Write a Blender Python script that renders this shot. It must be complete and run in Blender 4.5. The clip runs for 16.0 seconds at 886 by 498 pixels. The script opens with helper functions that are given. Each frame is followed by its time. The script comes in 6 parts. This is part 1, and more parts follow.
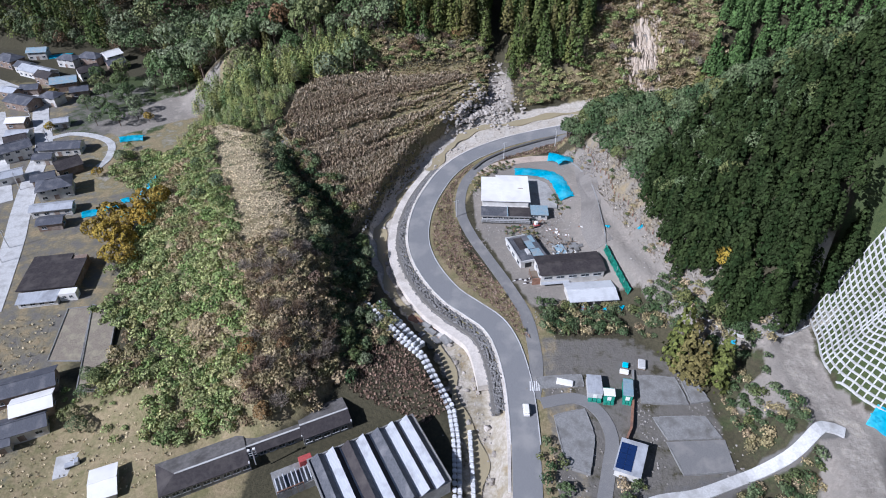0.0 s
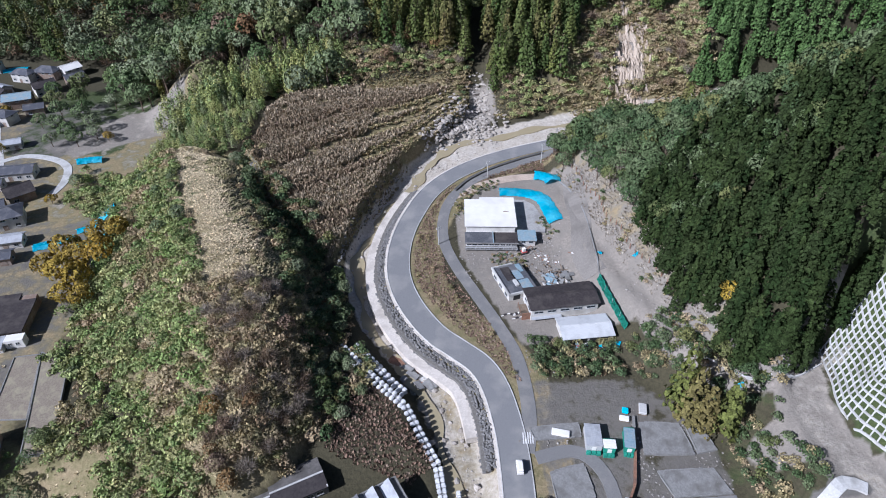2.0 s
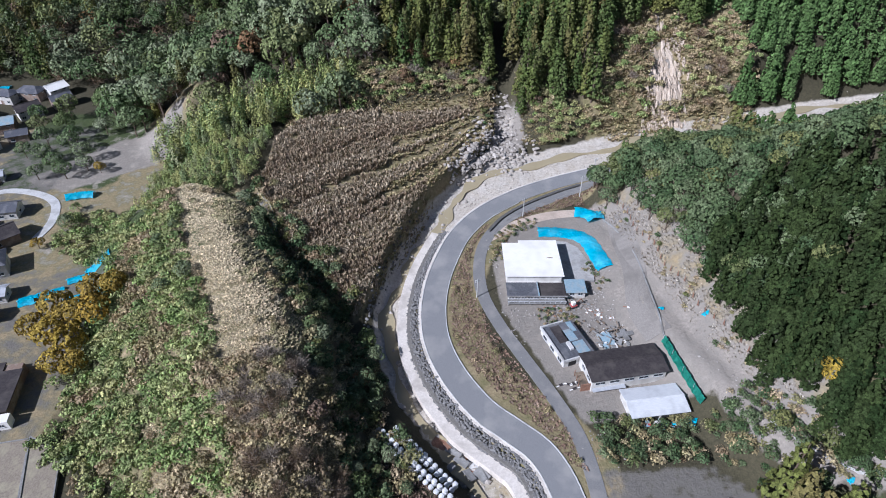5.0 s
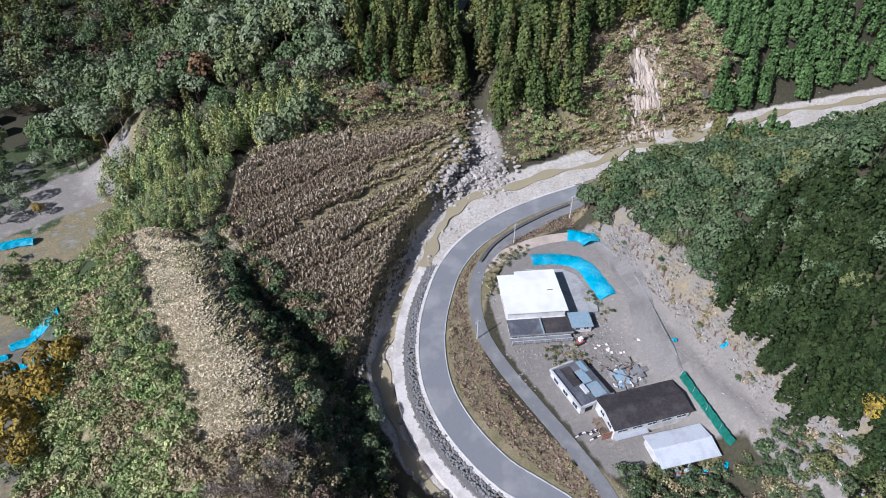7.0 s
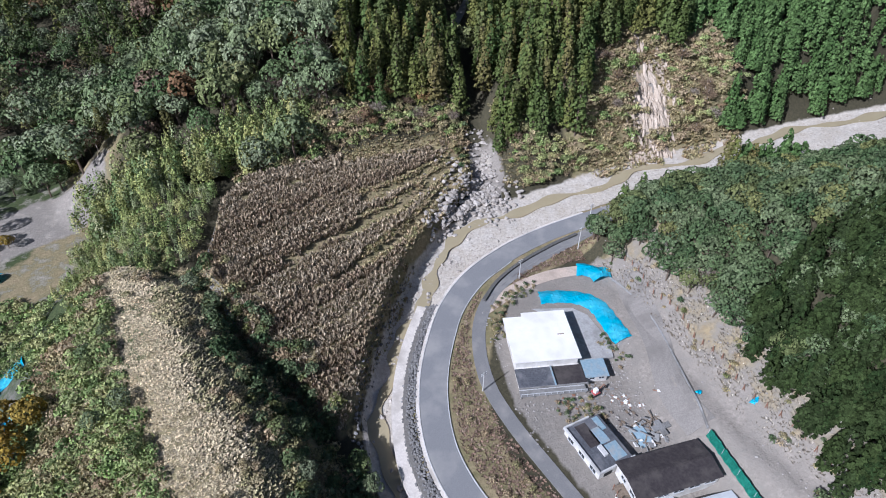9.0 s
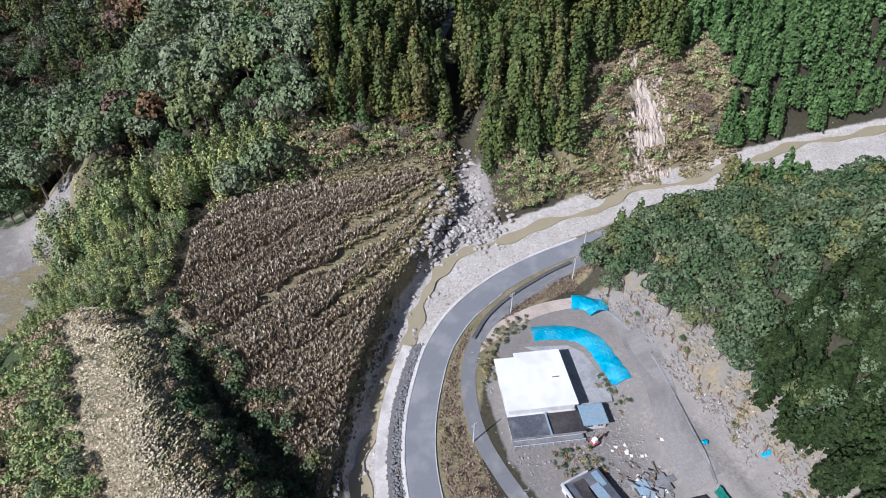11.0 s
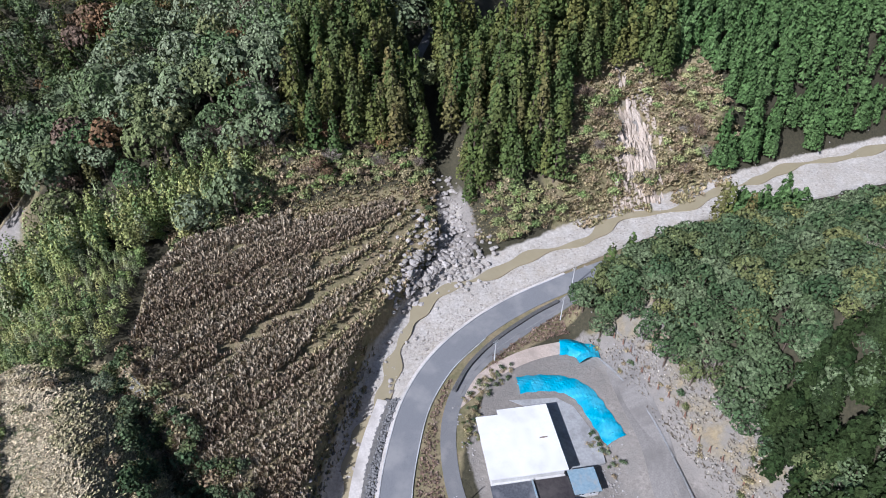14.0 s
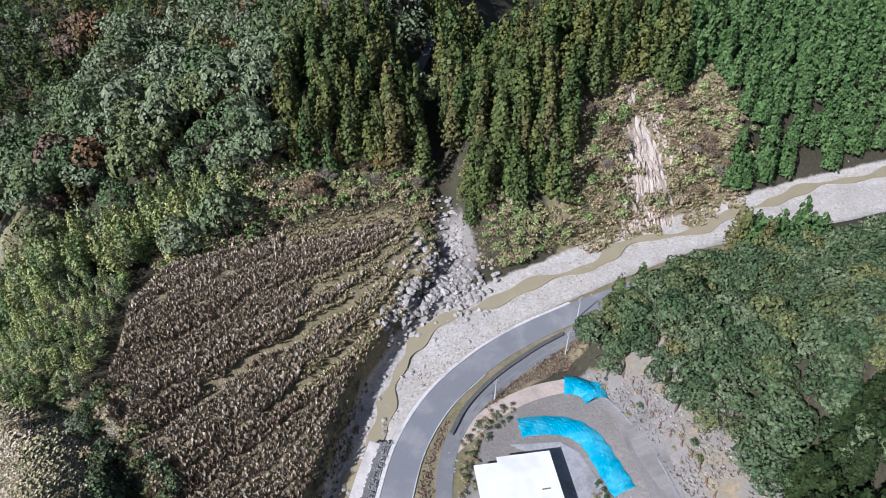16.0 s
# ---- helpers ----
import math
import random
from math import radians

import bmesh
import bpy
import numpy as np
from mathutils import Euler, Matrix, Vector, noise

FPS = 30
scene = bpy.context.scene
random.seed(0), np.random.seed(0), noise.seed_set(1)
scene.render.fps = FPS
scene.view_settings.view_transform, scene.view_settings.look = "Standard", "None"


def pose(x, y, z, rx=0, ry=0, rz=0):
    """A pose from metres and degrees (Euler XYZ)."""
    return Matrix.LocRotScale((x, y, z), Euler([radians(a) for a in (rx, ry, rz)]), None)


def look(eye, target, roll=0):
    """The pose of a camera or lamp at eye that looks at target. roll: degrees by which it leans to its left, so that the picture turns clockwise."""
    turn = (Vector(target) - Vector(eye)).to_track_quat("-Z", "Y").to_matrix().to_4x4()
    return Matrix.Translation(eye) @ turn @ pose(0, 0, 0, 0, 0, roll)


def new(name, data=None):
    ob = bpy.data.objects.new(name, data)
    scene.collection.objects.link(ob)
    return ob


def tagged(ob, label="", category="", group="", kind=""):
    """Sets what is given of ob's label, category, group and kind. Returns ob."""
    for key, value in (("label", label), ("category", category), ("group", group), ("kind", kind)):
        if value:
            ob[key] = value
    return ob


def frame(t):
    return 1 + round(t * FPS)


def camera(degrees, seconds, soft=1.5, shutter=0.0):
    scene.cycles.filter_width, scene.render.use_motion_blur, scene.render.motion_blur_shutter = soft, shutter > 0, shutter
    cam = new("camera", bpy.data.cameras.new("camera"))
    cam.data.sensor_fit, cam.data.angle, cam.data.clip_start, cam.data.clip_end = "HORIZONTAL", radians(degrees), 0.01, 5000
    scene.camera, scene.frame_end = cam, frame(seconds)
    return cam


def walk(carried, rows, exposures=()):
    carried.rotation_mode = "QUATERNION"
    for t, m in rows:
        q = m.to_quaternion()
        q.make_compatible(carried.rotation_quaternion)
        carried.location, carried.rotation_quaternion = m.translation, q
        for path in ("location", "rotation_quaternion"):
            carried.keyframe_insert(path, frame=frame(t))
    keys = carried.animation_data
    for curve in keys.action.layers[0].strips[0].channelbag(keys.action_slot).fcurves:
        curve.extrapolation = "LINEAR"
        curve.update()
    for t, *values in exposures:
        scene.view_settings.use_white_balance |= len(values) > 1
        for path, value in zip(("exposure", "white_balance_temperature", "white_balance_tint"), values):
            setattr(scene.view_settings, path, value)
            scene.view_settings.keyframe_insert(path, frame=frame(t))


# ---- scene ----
cam = camera(72.2, 16.0, soft=1.0)
METRES, EYE, TILT, LEAN, TURN = 130.0, 121.0, -38.0, 0.0, 0.0
ROWS = [
    (0.0, 0.0, 0.0, 0.0, -0.0, 0.0, 0.0),
    (0.5, -0.0004, 0.0234, 0.0182, -0.71, -0.04, 0.52),
    (1.0, 0.0004, 0.0488, 0.0375, -1.13, -0.08, 0.83),
    (1.5, 0.0017, 0.0758, 0.0579, -1.42, -0.12, 1.06),
    (2.0, 0.0032, 0.1052, 0.0764, -1.63, -0.12, 1.22),
    (2.5, 0.0005, 0.134, 0.0977, -1.26, -0.14, 0.92),
    (3.0, -0.0097, 0.1618, 0.1198, -0.98, -0.18, 0.7),
    (3.5, -0.0258, 0.1889, 0.1416, -0.73, -0.24, 0.51),
    (6.0, -0.1425, 0.3288, 0.2498, -5.1, -0.69, 3.77),
    (6.5, -0.1594, 0.3579, 0.2725, -6.38, -0.81, 4.67),
    (7.0, -0.1687, 0.386, 0.2951, -7.04, -0.9, 5.13),
    (7.5, -0.1733, 0.414, 0.3169, -7.45, -0.95, 5.41),
    (8.0, -0.1738, 0.4421, 0.338, -7.72, -0.97, 5.6),
    (8.5, -0.1707, 0.4689, 0.3583, -7.8, -0.96, 5.64),
    (9.0, -0.1656, 0.4933, 0.3777, -7.79, -0.95, 5.62),
    (11.5, -0.1306, 0.5923, 0.4584, -8.95, -0.96, 6.42),
    (12.0, -0.1229, 0.609, 0.4719, -9.15, -0.96, 6.55),
    (12.5, -0.1149, 0.6255, 0.4855, -9.43, -0.98, 6.73),
    (13.0, -0.1057, 0.642, 0.4996, -9.64, -0.99, 6.89),
    (13.5, -0.0984, 0.6573, 0.5122, -9.7, -0.97, 6.91),
    (14.0, -0.0907, 0.6695, 0.5221, -9.75, -0.95, 6.91),
    (14.5, -0.0832, 0.683, 0.5337, -9.86, -0.97, 6.98),
    (15.0, -0.0766, 0.6994, 0.5461, -10.06, -0.95, 7.06),
    (15.5, -0.0676, 0.7173, 0.5605, -10.14, -0.94, 7.14),
    (16.0, -0.0602, 0.7372, 0.5765, -9.32, -0.84, 6.51),
]
walk(cam, [(t, pose(0, 0, EYE, TILT, LEAN, TURN) @ pose(METRES * x, METRES * y, METRES * z, 90 + pitch, roll, yaw)) for t, x, y, z, yaw, pitch, roll in ROWS], [(0.0, 0.06, 5560, 18), (6.0, 0.12, 5560, 18), (16.0, 0.14, 5560, 18)])

# ---- light ----
SUN_TO = radians(58)      # the way the shadows fall, clockwise from +y
SUN_UP = radians(37)
world = bpy.data.worlds.new("sky")
scene.world = world
world.use_nodes = True
wn = world.node_tree
bg = wn.nodes["Background"]
sky = wn.nodes.new("ShaderNodeTexSky")
sky.sky_type = "NISHITA"
sky.sun_disc = False
sky.sun_elevation = SUN_UP
sky.sun_rotation = SUN_TO + math.pi
wn.links.new(sky.outputs[0], bg.inputs[0])
bg.inputs[1].default_value = 0.052
sun_data = bpy.data.lights.new("sun", "SUN")
sun_data.energy, sun_data.angle, sun_data.color = 5.45, radians(0.53), (1.0, 0.98, 0.94)
sun = new("sun", sun_data)
sun.matrix_world = look((0, 0, 300), (math.sin(SUN_TO) * math.cos(SUN_UP), math.cos(SUN_TO) * math.cos(SUN_UP), 300 - math.sin(SUN_UP)))

# ---- materials ----
def mix_rgb(nt, fac, a, b, blend="MIX"):
    m = nt.nodes.new("ShaderNodeMix")
    m.data_type, m.blend_type = "RGBA", blend
    for sock, v in ((m.inputs[0], fac), (m.inputs[6], a), (m.inputs[7], b)):
        if isinstance(v, bpy.types.NodeSocket):
            nt.links.new(v, sock)
        elif isinstance(v, (int, float)):
            sock.default_value = v
        else:
            sock.default_value = (*v, 1)
    return m.outputs[2]


def noise_tex(nt, scale, detail=4, rough=0.6, stretch=None):
    co = nt.nodes.new("ShaderNodeTexCoord").outputs["Object"]
    if stretch:
        mp = nt.nodes.new("ShaderNodeMapping")
        mp.inputs["Scale"].default_value = stretch
        nt.links.new(co, mp.inputs[0])
        co = mp.outputs[0]
    n = nt.nodes.new("ShaderNodeTexNoise")
    n.inputs["Scale"].default_value, n.inputs["Detail"].default_value, n.inputs["Roughness"].default_value = scale, detail, rough
    nt.links.new(co, n.inputs["Vector"])
    return n.outputs["Fac"]


def ramp(nt, fac, lo, hi):
    r = nt.nodes.new("ShaderNodeMapRange")
    r.inputs[1].default_value, r.inputs[2].default_value = lo, hi
    nt.links.new(fac, r.inputs[0])
    return r.outputs[0]


def material(name, rough=0.8, metal=0.0):
    m = bpy.data.materials.new(name)
    m.use_nodes = True
    b = m.node_tree.nodes["Principled BSDF"]
    b.inputs["Roughness"].default_value, b.inputs["Metallic"].default_value = rough, metal
    b.inputs["Specular IOR Level"].default_value = 0.3
    return m, m.node_tree, b


def bump(nt, b, height, strength=0.5, dist=0.1):
    n = nt.nodes.new("ShaderNodeBump")
    n.inputs["Strength"].default_value, n.inputs["Distance"].default_value = strength, dist
    nt.links.new(height, n.inputs["Height"])
    nt.links.new(n.outputs[0], b.inputs["Normal"])


def surface(name, a, b2, c=None, fine=3.0, coarse=0.25, rough=0.85, metal=0.0, relief=0.4, dist=0.05, stretch=None, lo=0.35, hi=0.65):
    """Two colours mixed by a fine grain, and a third in large stains."""
    m, nt, b = material(name, rough, metal)
    f = noise_tex(nt, fine, 5, 0.65, stretch)
    col = mix_rgb(nt, ramp(nt, f, lo, hi), a, b2)
    if c:
        col = mix_rgb(nt, ramp(nt, noise_tex(nt, coarse, 4, 0.6), 0.48, 0.68), col, c)
    nt.links.new(col, b.inputs["Base Color"])
    if relief:
        bump(nt, b, f, relief, dist)
    return m


M_ASPHALT = surface("asphalt", (0.19, 0.193, 0.198), (0.245, 0.248, 0.252), (0.30, 0.295, 0.285), 6, 0.12, 0.9, relief=0.2)
M_LANE = surface("old_asphalt", (0.17, 0.17, 0.17), (0.225, 0.222, 0.217), (0.27, 0.26, 0.245), 5, 0.2, 0.9, relief=0.2)
M_CONC = surface("concrete", (0.20, 0.20, 0.195), (0.29, 0.288, 0.28), (0.15, 0.145, 0.135), 2.5, 0.3, 0.85)
M_CONC_W = surface("pale_concrete", (0.46, 0.46, 0.45), (0.58, 0.58, 0.57), (0.37, 0.365, 0.35), 2.5, 0.3, 0.8)
M_LINE = surface("road_paint", (0.6, 0.6, 0.6), (0.75, 0.75, 0.74), None, 8, 0.3, 0.7, relief=0)
M_WHITE_ROOF = surface("white_sheet_roof", (0.80, 0.785, 0.75), (0.87, 0.86, 0.83), (0.72, 0.705, 0.68), 0.8, 0.2, 0.6, relief=0.1)
M_DARK_ROOF = surface("dark_tin_roof", (0.035, 0.030, 0.032), (0.06, 0.052, 0.052), (0.085, 0.075, 0.07), 1.5, 0.25, 0.7, relief=0.2)
M_GREY_ROOF = surface("grey_tile_roof", (0.07, 0.075, 0.085), (0.12, 0.125, 0.14), (0.18, 0.18, 0.19), 2.0, 0.3, 0.6, relief=0.3)
M_BLUE_ROOF = surface("blue_grey_tin", (0.20, 0.30, 0.36), (0.28, 0.38, 0.44), (0.33, 0.34, 0.33), 1.5, 0.4, 0.55, relief=0.2)
M_WALL = surface("plaster_wall", (0.56, 0.55, 0.52), (0.68, 0.67, 0.64), (0.42, 0.40, 0.37), 1.2, 0.3, 0.9, relief=0.2)
M_TARP = surface("blue_tarp", (0.012, 0.50, 0.70), (0.03, 0.60, 0.80), (0.13, 0.67, 0.83), 0.6, 0.18, 0.45, relief=0.35, dist=0.06)
M_GREEN_NET = surface("green_sheet", (0.02, 0.22, 0.16), (0.04, 0.32, 0.23), None, 1.5, 0.3, 0.6, relief=0.6, dist=0.1)
M_WOOD = surface("weathered_wood", (0.16, 0.12, 0.085), (0.26, 0.21, 0.16), (0.10, 0.08, 0.06), 4, 0.4, 0.85)
M_GLASS, _nt, _b = material("window_glass", 0.12)
_b.inputs["Base Color"].default_value = (0.03, 0.04, 0.05, 1)
_b.inputs["Specular IOR Level"].default_value = 0.6
M_WATER, _nt, _b = material("river_water", 0.12)
_nt.links.new(mix_rgb(_nt, noise_tex(_nt, 0.15, 3), (0.30, 0.25, 0.15), (0.40, 0.35, 0.235)), _b.inputs["Base Color"])
bump(_nt, _b, noise_tex(_nt, 1.6, 4), 0.35, 0.06)
M_BARK = surface("bark", (0.10, 0.075, 0.055), (0.17, 0.13, 0.10), None, 3, 0.4, 0.9)
M_PALE_BARK = surface("pale_bark", (0.34, 0.31, 0.28), (0.45, 0.42, 0.39), None, 3, 0.4, 0.9)


def ground_material():
    """Earth (the wood floor coloured dark for tree shade), dry grass, green growth, pale gravel and concrete
    hardstanding, told apart by the zones of the sheet.
    """
    m, nt, b = material("ground", 0.95)
    fine = noise_tex(nt, 1.2, 6, 0.7)
    mid = noise_tex(nt, 0.22, 5, 0.65)
    a1 = nt.nodes.new("ShaderNodeAttribute")
    a1.attribute_name = "zone_a"
    a2 = nt.nodes.new("ShaderNodeAttribute")
    a2.attribute_name = "zone_b"
    s1 = nt.nodes.new("ShaderNodeSeparateColor")
    s2 = nt.nodes.new("ShaderNodeSeparateColor")
    nt.links.new(a1.outputs["Color"], s1.inputs[0])
    nt.links.new(a2.outputs["Color"], s2.inputs[0])

    def edge(sock):
        """The zone's edge, broken up by the grain."""
        ad = nt.nodes.new("ShaderNodeMath")
        ad.operation = "MULTIPLY_ADD"
        nt.links.new(mid, ad.inputs[0])
        ad.inputs[1].default_value = 0.9
        nt.links.new(sock, ad.inputs[2])
        return ramp(nt, ad.outputs[0], 0.80, 1.05)

    f1 = ramp(nt, fine, 0.3, 0.7)
    f2 = ramp(nt, mid, 0.35, 0.65)
    # Floor colour is held dark for the shade under and between the trees.
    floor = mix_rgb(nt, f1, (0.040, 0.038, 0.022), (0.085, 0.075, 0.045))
    grass = mix_rgb(nt, f1, (0.22, 0.17, 0.10), (0.37, 0.30, 0.18))
    grass = mix_rgb(nt, f2, grass, mix_rgb(nt, f1, (0.12, 0.12, 0.05), (0.24, 0.21, 0.11)))
    soil = mix_rgb(nt, f1, (0.185, 0.165, 0.14), (0.36, 0.325, 0.285))
    soil = mix_rgb(nt, f2, soil, mix_rgb(nt, f1, (0.26, 0.235, 0.205), (0.20, 0.187, 0.165)))
    gravel = mix_rgb(nt, f1, (0.36, 0.33, 0.285), (0.68, 0.64, 0.58))
    gravel = mix_rgb(nt, f2, gravel, mix_rgb(nt, f1, (0.34, 0.295, 0.235), (0.56, 0.51, 0.44)))
    hard = mix_rgb(nt, f1, (0.10, 0.10, 0.097), (0.19, 0.187, 0.18))
    hard = mix_rgb(nt, f2, hard, mix_rgb(nt, f1, (0.17, 0.155, 0.135), (0.12, 0.112, 0.10)))
    green = mix_rgb(nt, f1, (0.03, 0.05, 0.018), (0.085, 0.105, 0.04))
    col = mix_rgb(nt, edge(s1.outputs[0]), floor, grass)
    col = mix_rgb(nt, edge(s2.outputs[1]), col, green)
    col = mix_rgb(nt, edge(s1.outputs[1]), col, soil)
    col = mix_rgb(nt, edge(s1.outputs[2]), col, gravel)
    col = mix_rgb(nt, edge(s2.outputs[0]), col, hard)
    nt.links.new(col, b.inputs["Base Color"])
    bump(nt, b, fine, 0.7, 0.35)
    return m


M_GROUND = ground_material()

# ---- the lie of the land ----
def smooth(e0, e1, v):
    t = np.clip((v - e0) / (e1 - e0), 0, 1)
    return t * t * (3 - 2 * t)


def along(line, x, y):
    """The distance from a line of (x, y, ...) knots, and the other values there."""
    x, y = np.asarray(x, float), np.asarray(y, float)
    best = np.full(x.shape, 1e9)
    vals = [np.zeros(x.shape) for _ in line[0][2:]]
    for p, q in zip(line, line[1:]):
        dx, dy = q[0] - p[0], q[1] - p[1]
        t = np.clip(((x - p[0]) * dx + (y - p[1]) * dy) / (dx * dx + dy * dy), 0, 1)
        d = np.hypot(x - p[0] - t * dx, y - p[1] - t * dy)
        near = d < best
        best = np.where(near, d, best)
        for i, v in enumerate(vals):
            vals[i] = np.where(near, p[2 + i] + t * (q[2 + i] - p[2 + i]), v)
    return (best, *vals)


def crest(line, slope, x, y):
    """A ridge whose crest runs along knots (x, y, z) and falls off on both sides."""
    x, y = np.asarray(x, float), np.asarray(y, float)
    best = np.full(x.shape, -1e9)
    for p, q in zip(line, line[1:]):
        n = max(2, int(math.hypot(q[0] - p[0], q[1] - p[1]) / 5))
        for i in range(n + 1):
            t = i / n
            d = np.hypot(x - p[0] - t * (q[0] - p[0]), y - p[1] - t * (q[1] - p[1]))
            best = np.maximum(best, p[2] + t * (q[2] - p[2]) - slope * (np.sqrt(d * d + 30) - 5.5))
    return best


def mound(x, y):
    """The knoll: a broad rounded back, gentle to the village, steep to the river."""
    back = np.interp(y, [k[1] for k in KNOLL[::-1]], [k[0] for k in KNOLL[::-1]])
    slope = 0.74 + 0.42 * smooth(-3, 9, x - back)
    best = np.full(x.shape, -1e9)
    for p, q in zip(KNOLL, KNOLL[1:]):
        n = max(2, int(math.hypot(q[0] - p[0], q[1] - p[1]) / 4))
        for i in range(n + 1):
            t = i / n
            d = np.hypot(x - p[0] - t * (q[0] - p[0]), y - p[1] - t * (q[1] - p[1]))
            best = np.maximum(best, p[2] + t * (q[2] - p[2]) - slope * (np.sqrt(d * d + 81) - 9))
    return best


def rows_of_field(x, y):
    """How far up the field a place lies (0 to 1), and how wide the field is there."""
    lo, hi = np.interp(x, *ROW_LOW), np.interp(x, *ROW_TOP)
    return (y - lo) / (hi - lo), hi - lo


def trench_of_field(x, y):
    """The distance to the nearest washed-out trench along the rows."""
    v, w = rows_of_field(x, y)
    best = np.full(np.shape(x), 99.0)
    for v0, x0, half in TRENCHES:
        d = np.abs(v + 0.012 * fbm(x, y, 17, 6) - v0) * w * 0.82 - half + 0.9
        best = np.minimum(best, np.where(x > x0, d, 99.0))
    return best


def inside(poly, x, y):
    """Signed distance to a polygon, positive within."""
    x, y = np.asarray(x, float), np.asarray(y, float)
    d = along([*poly, poly[0]], x, y)[0]
    c = np.zeros(x.shape, bool)
    for (x1, y1), (x2, y2) in zip(poly, [*poly[1:], poly[0]]):
        if y1 != y2:
            c ^= ((y1 > y) != (y2 > y)) & (x < (x2 - x1) * (y - y1) / (y2 - y1) + x1)
    return np.where(c, d, -d)


def fbm(x, y, scale, seed=0, octaves=4):
    """Smooth wandering values about 0, made of a few crossing waves."""
    rs = np.random.RandomState(seed)
    out, amp = 0, 1.0
    for o in range(octaves):
        for _ in range(4):
            a, ph = rs.rand() * 6.283, rs.rand() * 6.283
            k = 6.283 / scale * (2 ** o) * (0.8 + 0.4 * rs.rand())
            out = out + amp * 0.3 * np.sin(k * (np.cos(a) * x + np.sin(a) * y) + ph + 1.3 * np.sin(0.37 * k * (np.sin(a) * x - np.cos(a) * y)))
        amp *= 0.5
    return out


ROAD = [(13.5, -20), (16.5, 50), (18.6, 72), (19.4, 84), (19.6, 94), (19.2, 104), (17.4, 115), (14.2, 122.5), (8.8, 128), (2.2, 134.5), (-4, 145), (-7.6, 156), (-8.2, 167), (-6.6, 178.5), (-3, 190), (2.2, 201.5), (10.5, 212), (21.5, 220.5), (36, 228), (54, 233.5), (75, 238), (105, 243)]
LANE = [(22.6, 97), (24.2, 104), (24.8, 113), (23.8, 125.5), (19.8, 137.5), (14.8, 149.4), (9.6, 162), (6.4, 174), (6.6, 186), (9.6, 197), (16.3, 206.8), (28, 215.3), (42, 222.5), (56, 228.8), (75, 234)]
RIVER = [(11, -30, 6), (10, 60, 6), (10.5, 84, 6), (9.5, 99, 6.5), (5, 113, 6), (-4.5, 128, 4.5), (-14.5, 143, 4), (-19, 157, 4), (-20, 170, 4.5), (-16, 186, 4.5), (-9, 203, 5), (-1.5, 216, 6.5), (10, 229.5, 8), (24, 239, 8.5), (46, 246.5, 8), (68, 253, 8), (100, 259.5, 7), (150, 265, 11), (230, 272, 12), (400, 275, 10)]
STREAM = [(20, 246), (27, 262), (26, 275), (25, 300), (30, 345), (20, 400)]
FIELD = [(-30, 167), (-46, 187), (-57, 204), (-66, 219), (-64, 250), (-56, 262), (-26, 272.5), (4, 277), (15, 276), (20, 260), (5, 240), (-7, 222), (-13, 205), (-20, 190)]
# the top and bottom rows of the field; the rows between them run together towards the gully
ROW_TOP = ([-70, -64, -50, -36, -21, 3, 22], [240, 250, 263, 268.5, 273, 277, 278])
ROW_LOW = ([-70, -44, -30, -12, 0, 10, 20], [168, 186, 198, 215, 231, 250, 271])
TRENCHES = ((0.44, -44, 0.9), (0.20, -30, 0.7), (0.62, -20, 0.5), (0.02, -8, 1.1))
KNOLL = [(-85, 215, 11.5), (-77, 204, 15), (-69, 185, 16), (-55, 157, 17.2), (-46, 132, 14.6), (-41, 114, 10), (-41, 102, 5), (-44, 94, -1)]
HILL = [(50, 214, 9), (62, 199, 21), (80, 184, 33), (87, 167, 44), (104, 155, 62), (150, 146, 84), (240, 120, 105)]
NORTH = [(62, 199, 23), (70, 214, 19), (80, 222, 16), (100, 224, 16), (125, 222, 18), (170, 222, 22), (240, 215, 30)]
NOSE = [(86, 165, 43), (78, 140, 35), (84, 122, 27), (92, 114, 17)]
FOOT = ([100, 112, 119, 135, 148, 160, 172, 195, 212, 222], [82, 72, 67, 62, 57.5, 55.5, 54, 51, 48, 46])
SPUR = [(-125, 290, -6), (-104, 300, 10), (-84, 316, 25), (-60, 318, 33), (-22, 314, 40), (8, 330, 50), (10, 385, 72), (10, 460, 100)]
FLANK = [(44, 284, 22), (54, 300, 37), (70, 314, 48), (100, 324, 54), (150, 326, 62), (210, 320, 70), (300, 320, 76)]
YARD = [(22, 208), (48, 213), (58, 196), (55, 152), (57, 134), (26, 128), (22, 138), (11, 166), (10, 186)]
LOT = [(24, 70), (25.5, 118), (52, 118), (66, 104), (68, 76), (60, 66)]
TRACK = [(53.5, 165, 4.6), (55.5, 150, 6), (60, 135, 7.6), (65, 120, 8.8), (70, 113, 9), (78, 108.5, 9), (88, 109, 9.3), (97, 113, 10)]
DIRT = [(96, 112, 9.6), (88, 104, 9), (85.5, 96, 8.4), (88, 87, 7.6), (90, 79, 7), (88, 70, 6.2), (84, 55, 5), (80, 20, 3)]
PATH = [(88, 80), (84, 81.5), (77, 77.5), (68, 75.5), (56, 71.5), (44, 69), (34, 60)]
LATFOOT = [(95, 114), (93, 105), (91, 97), (93, 90), (98, 83), (106, 76), (125, 64)]


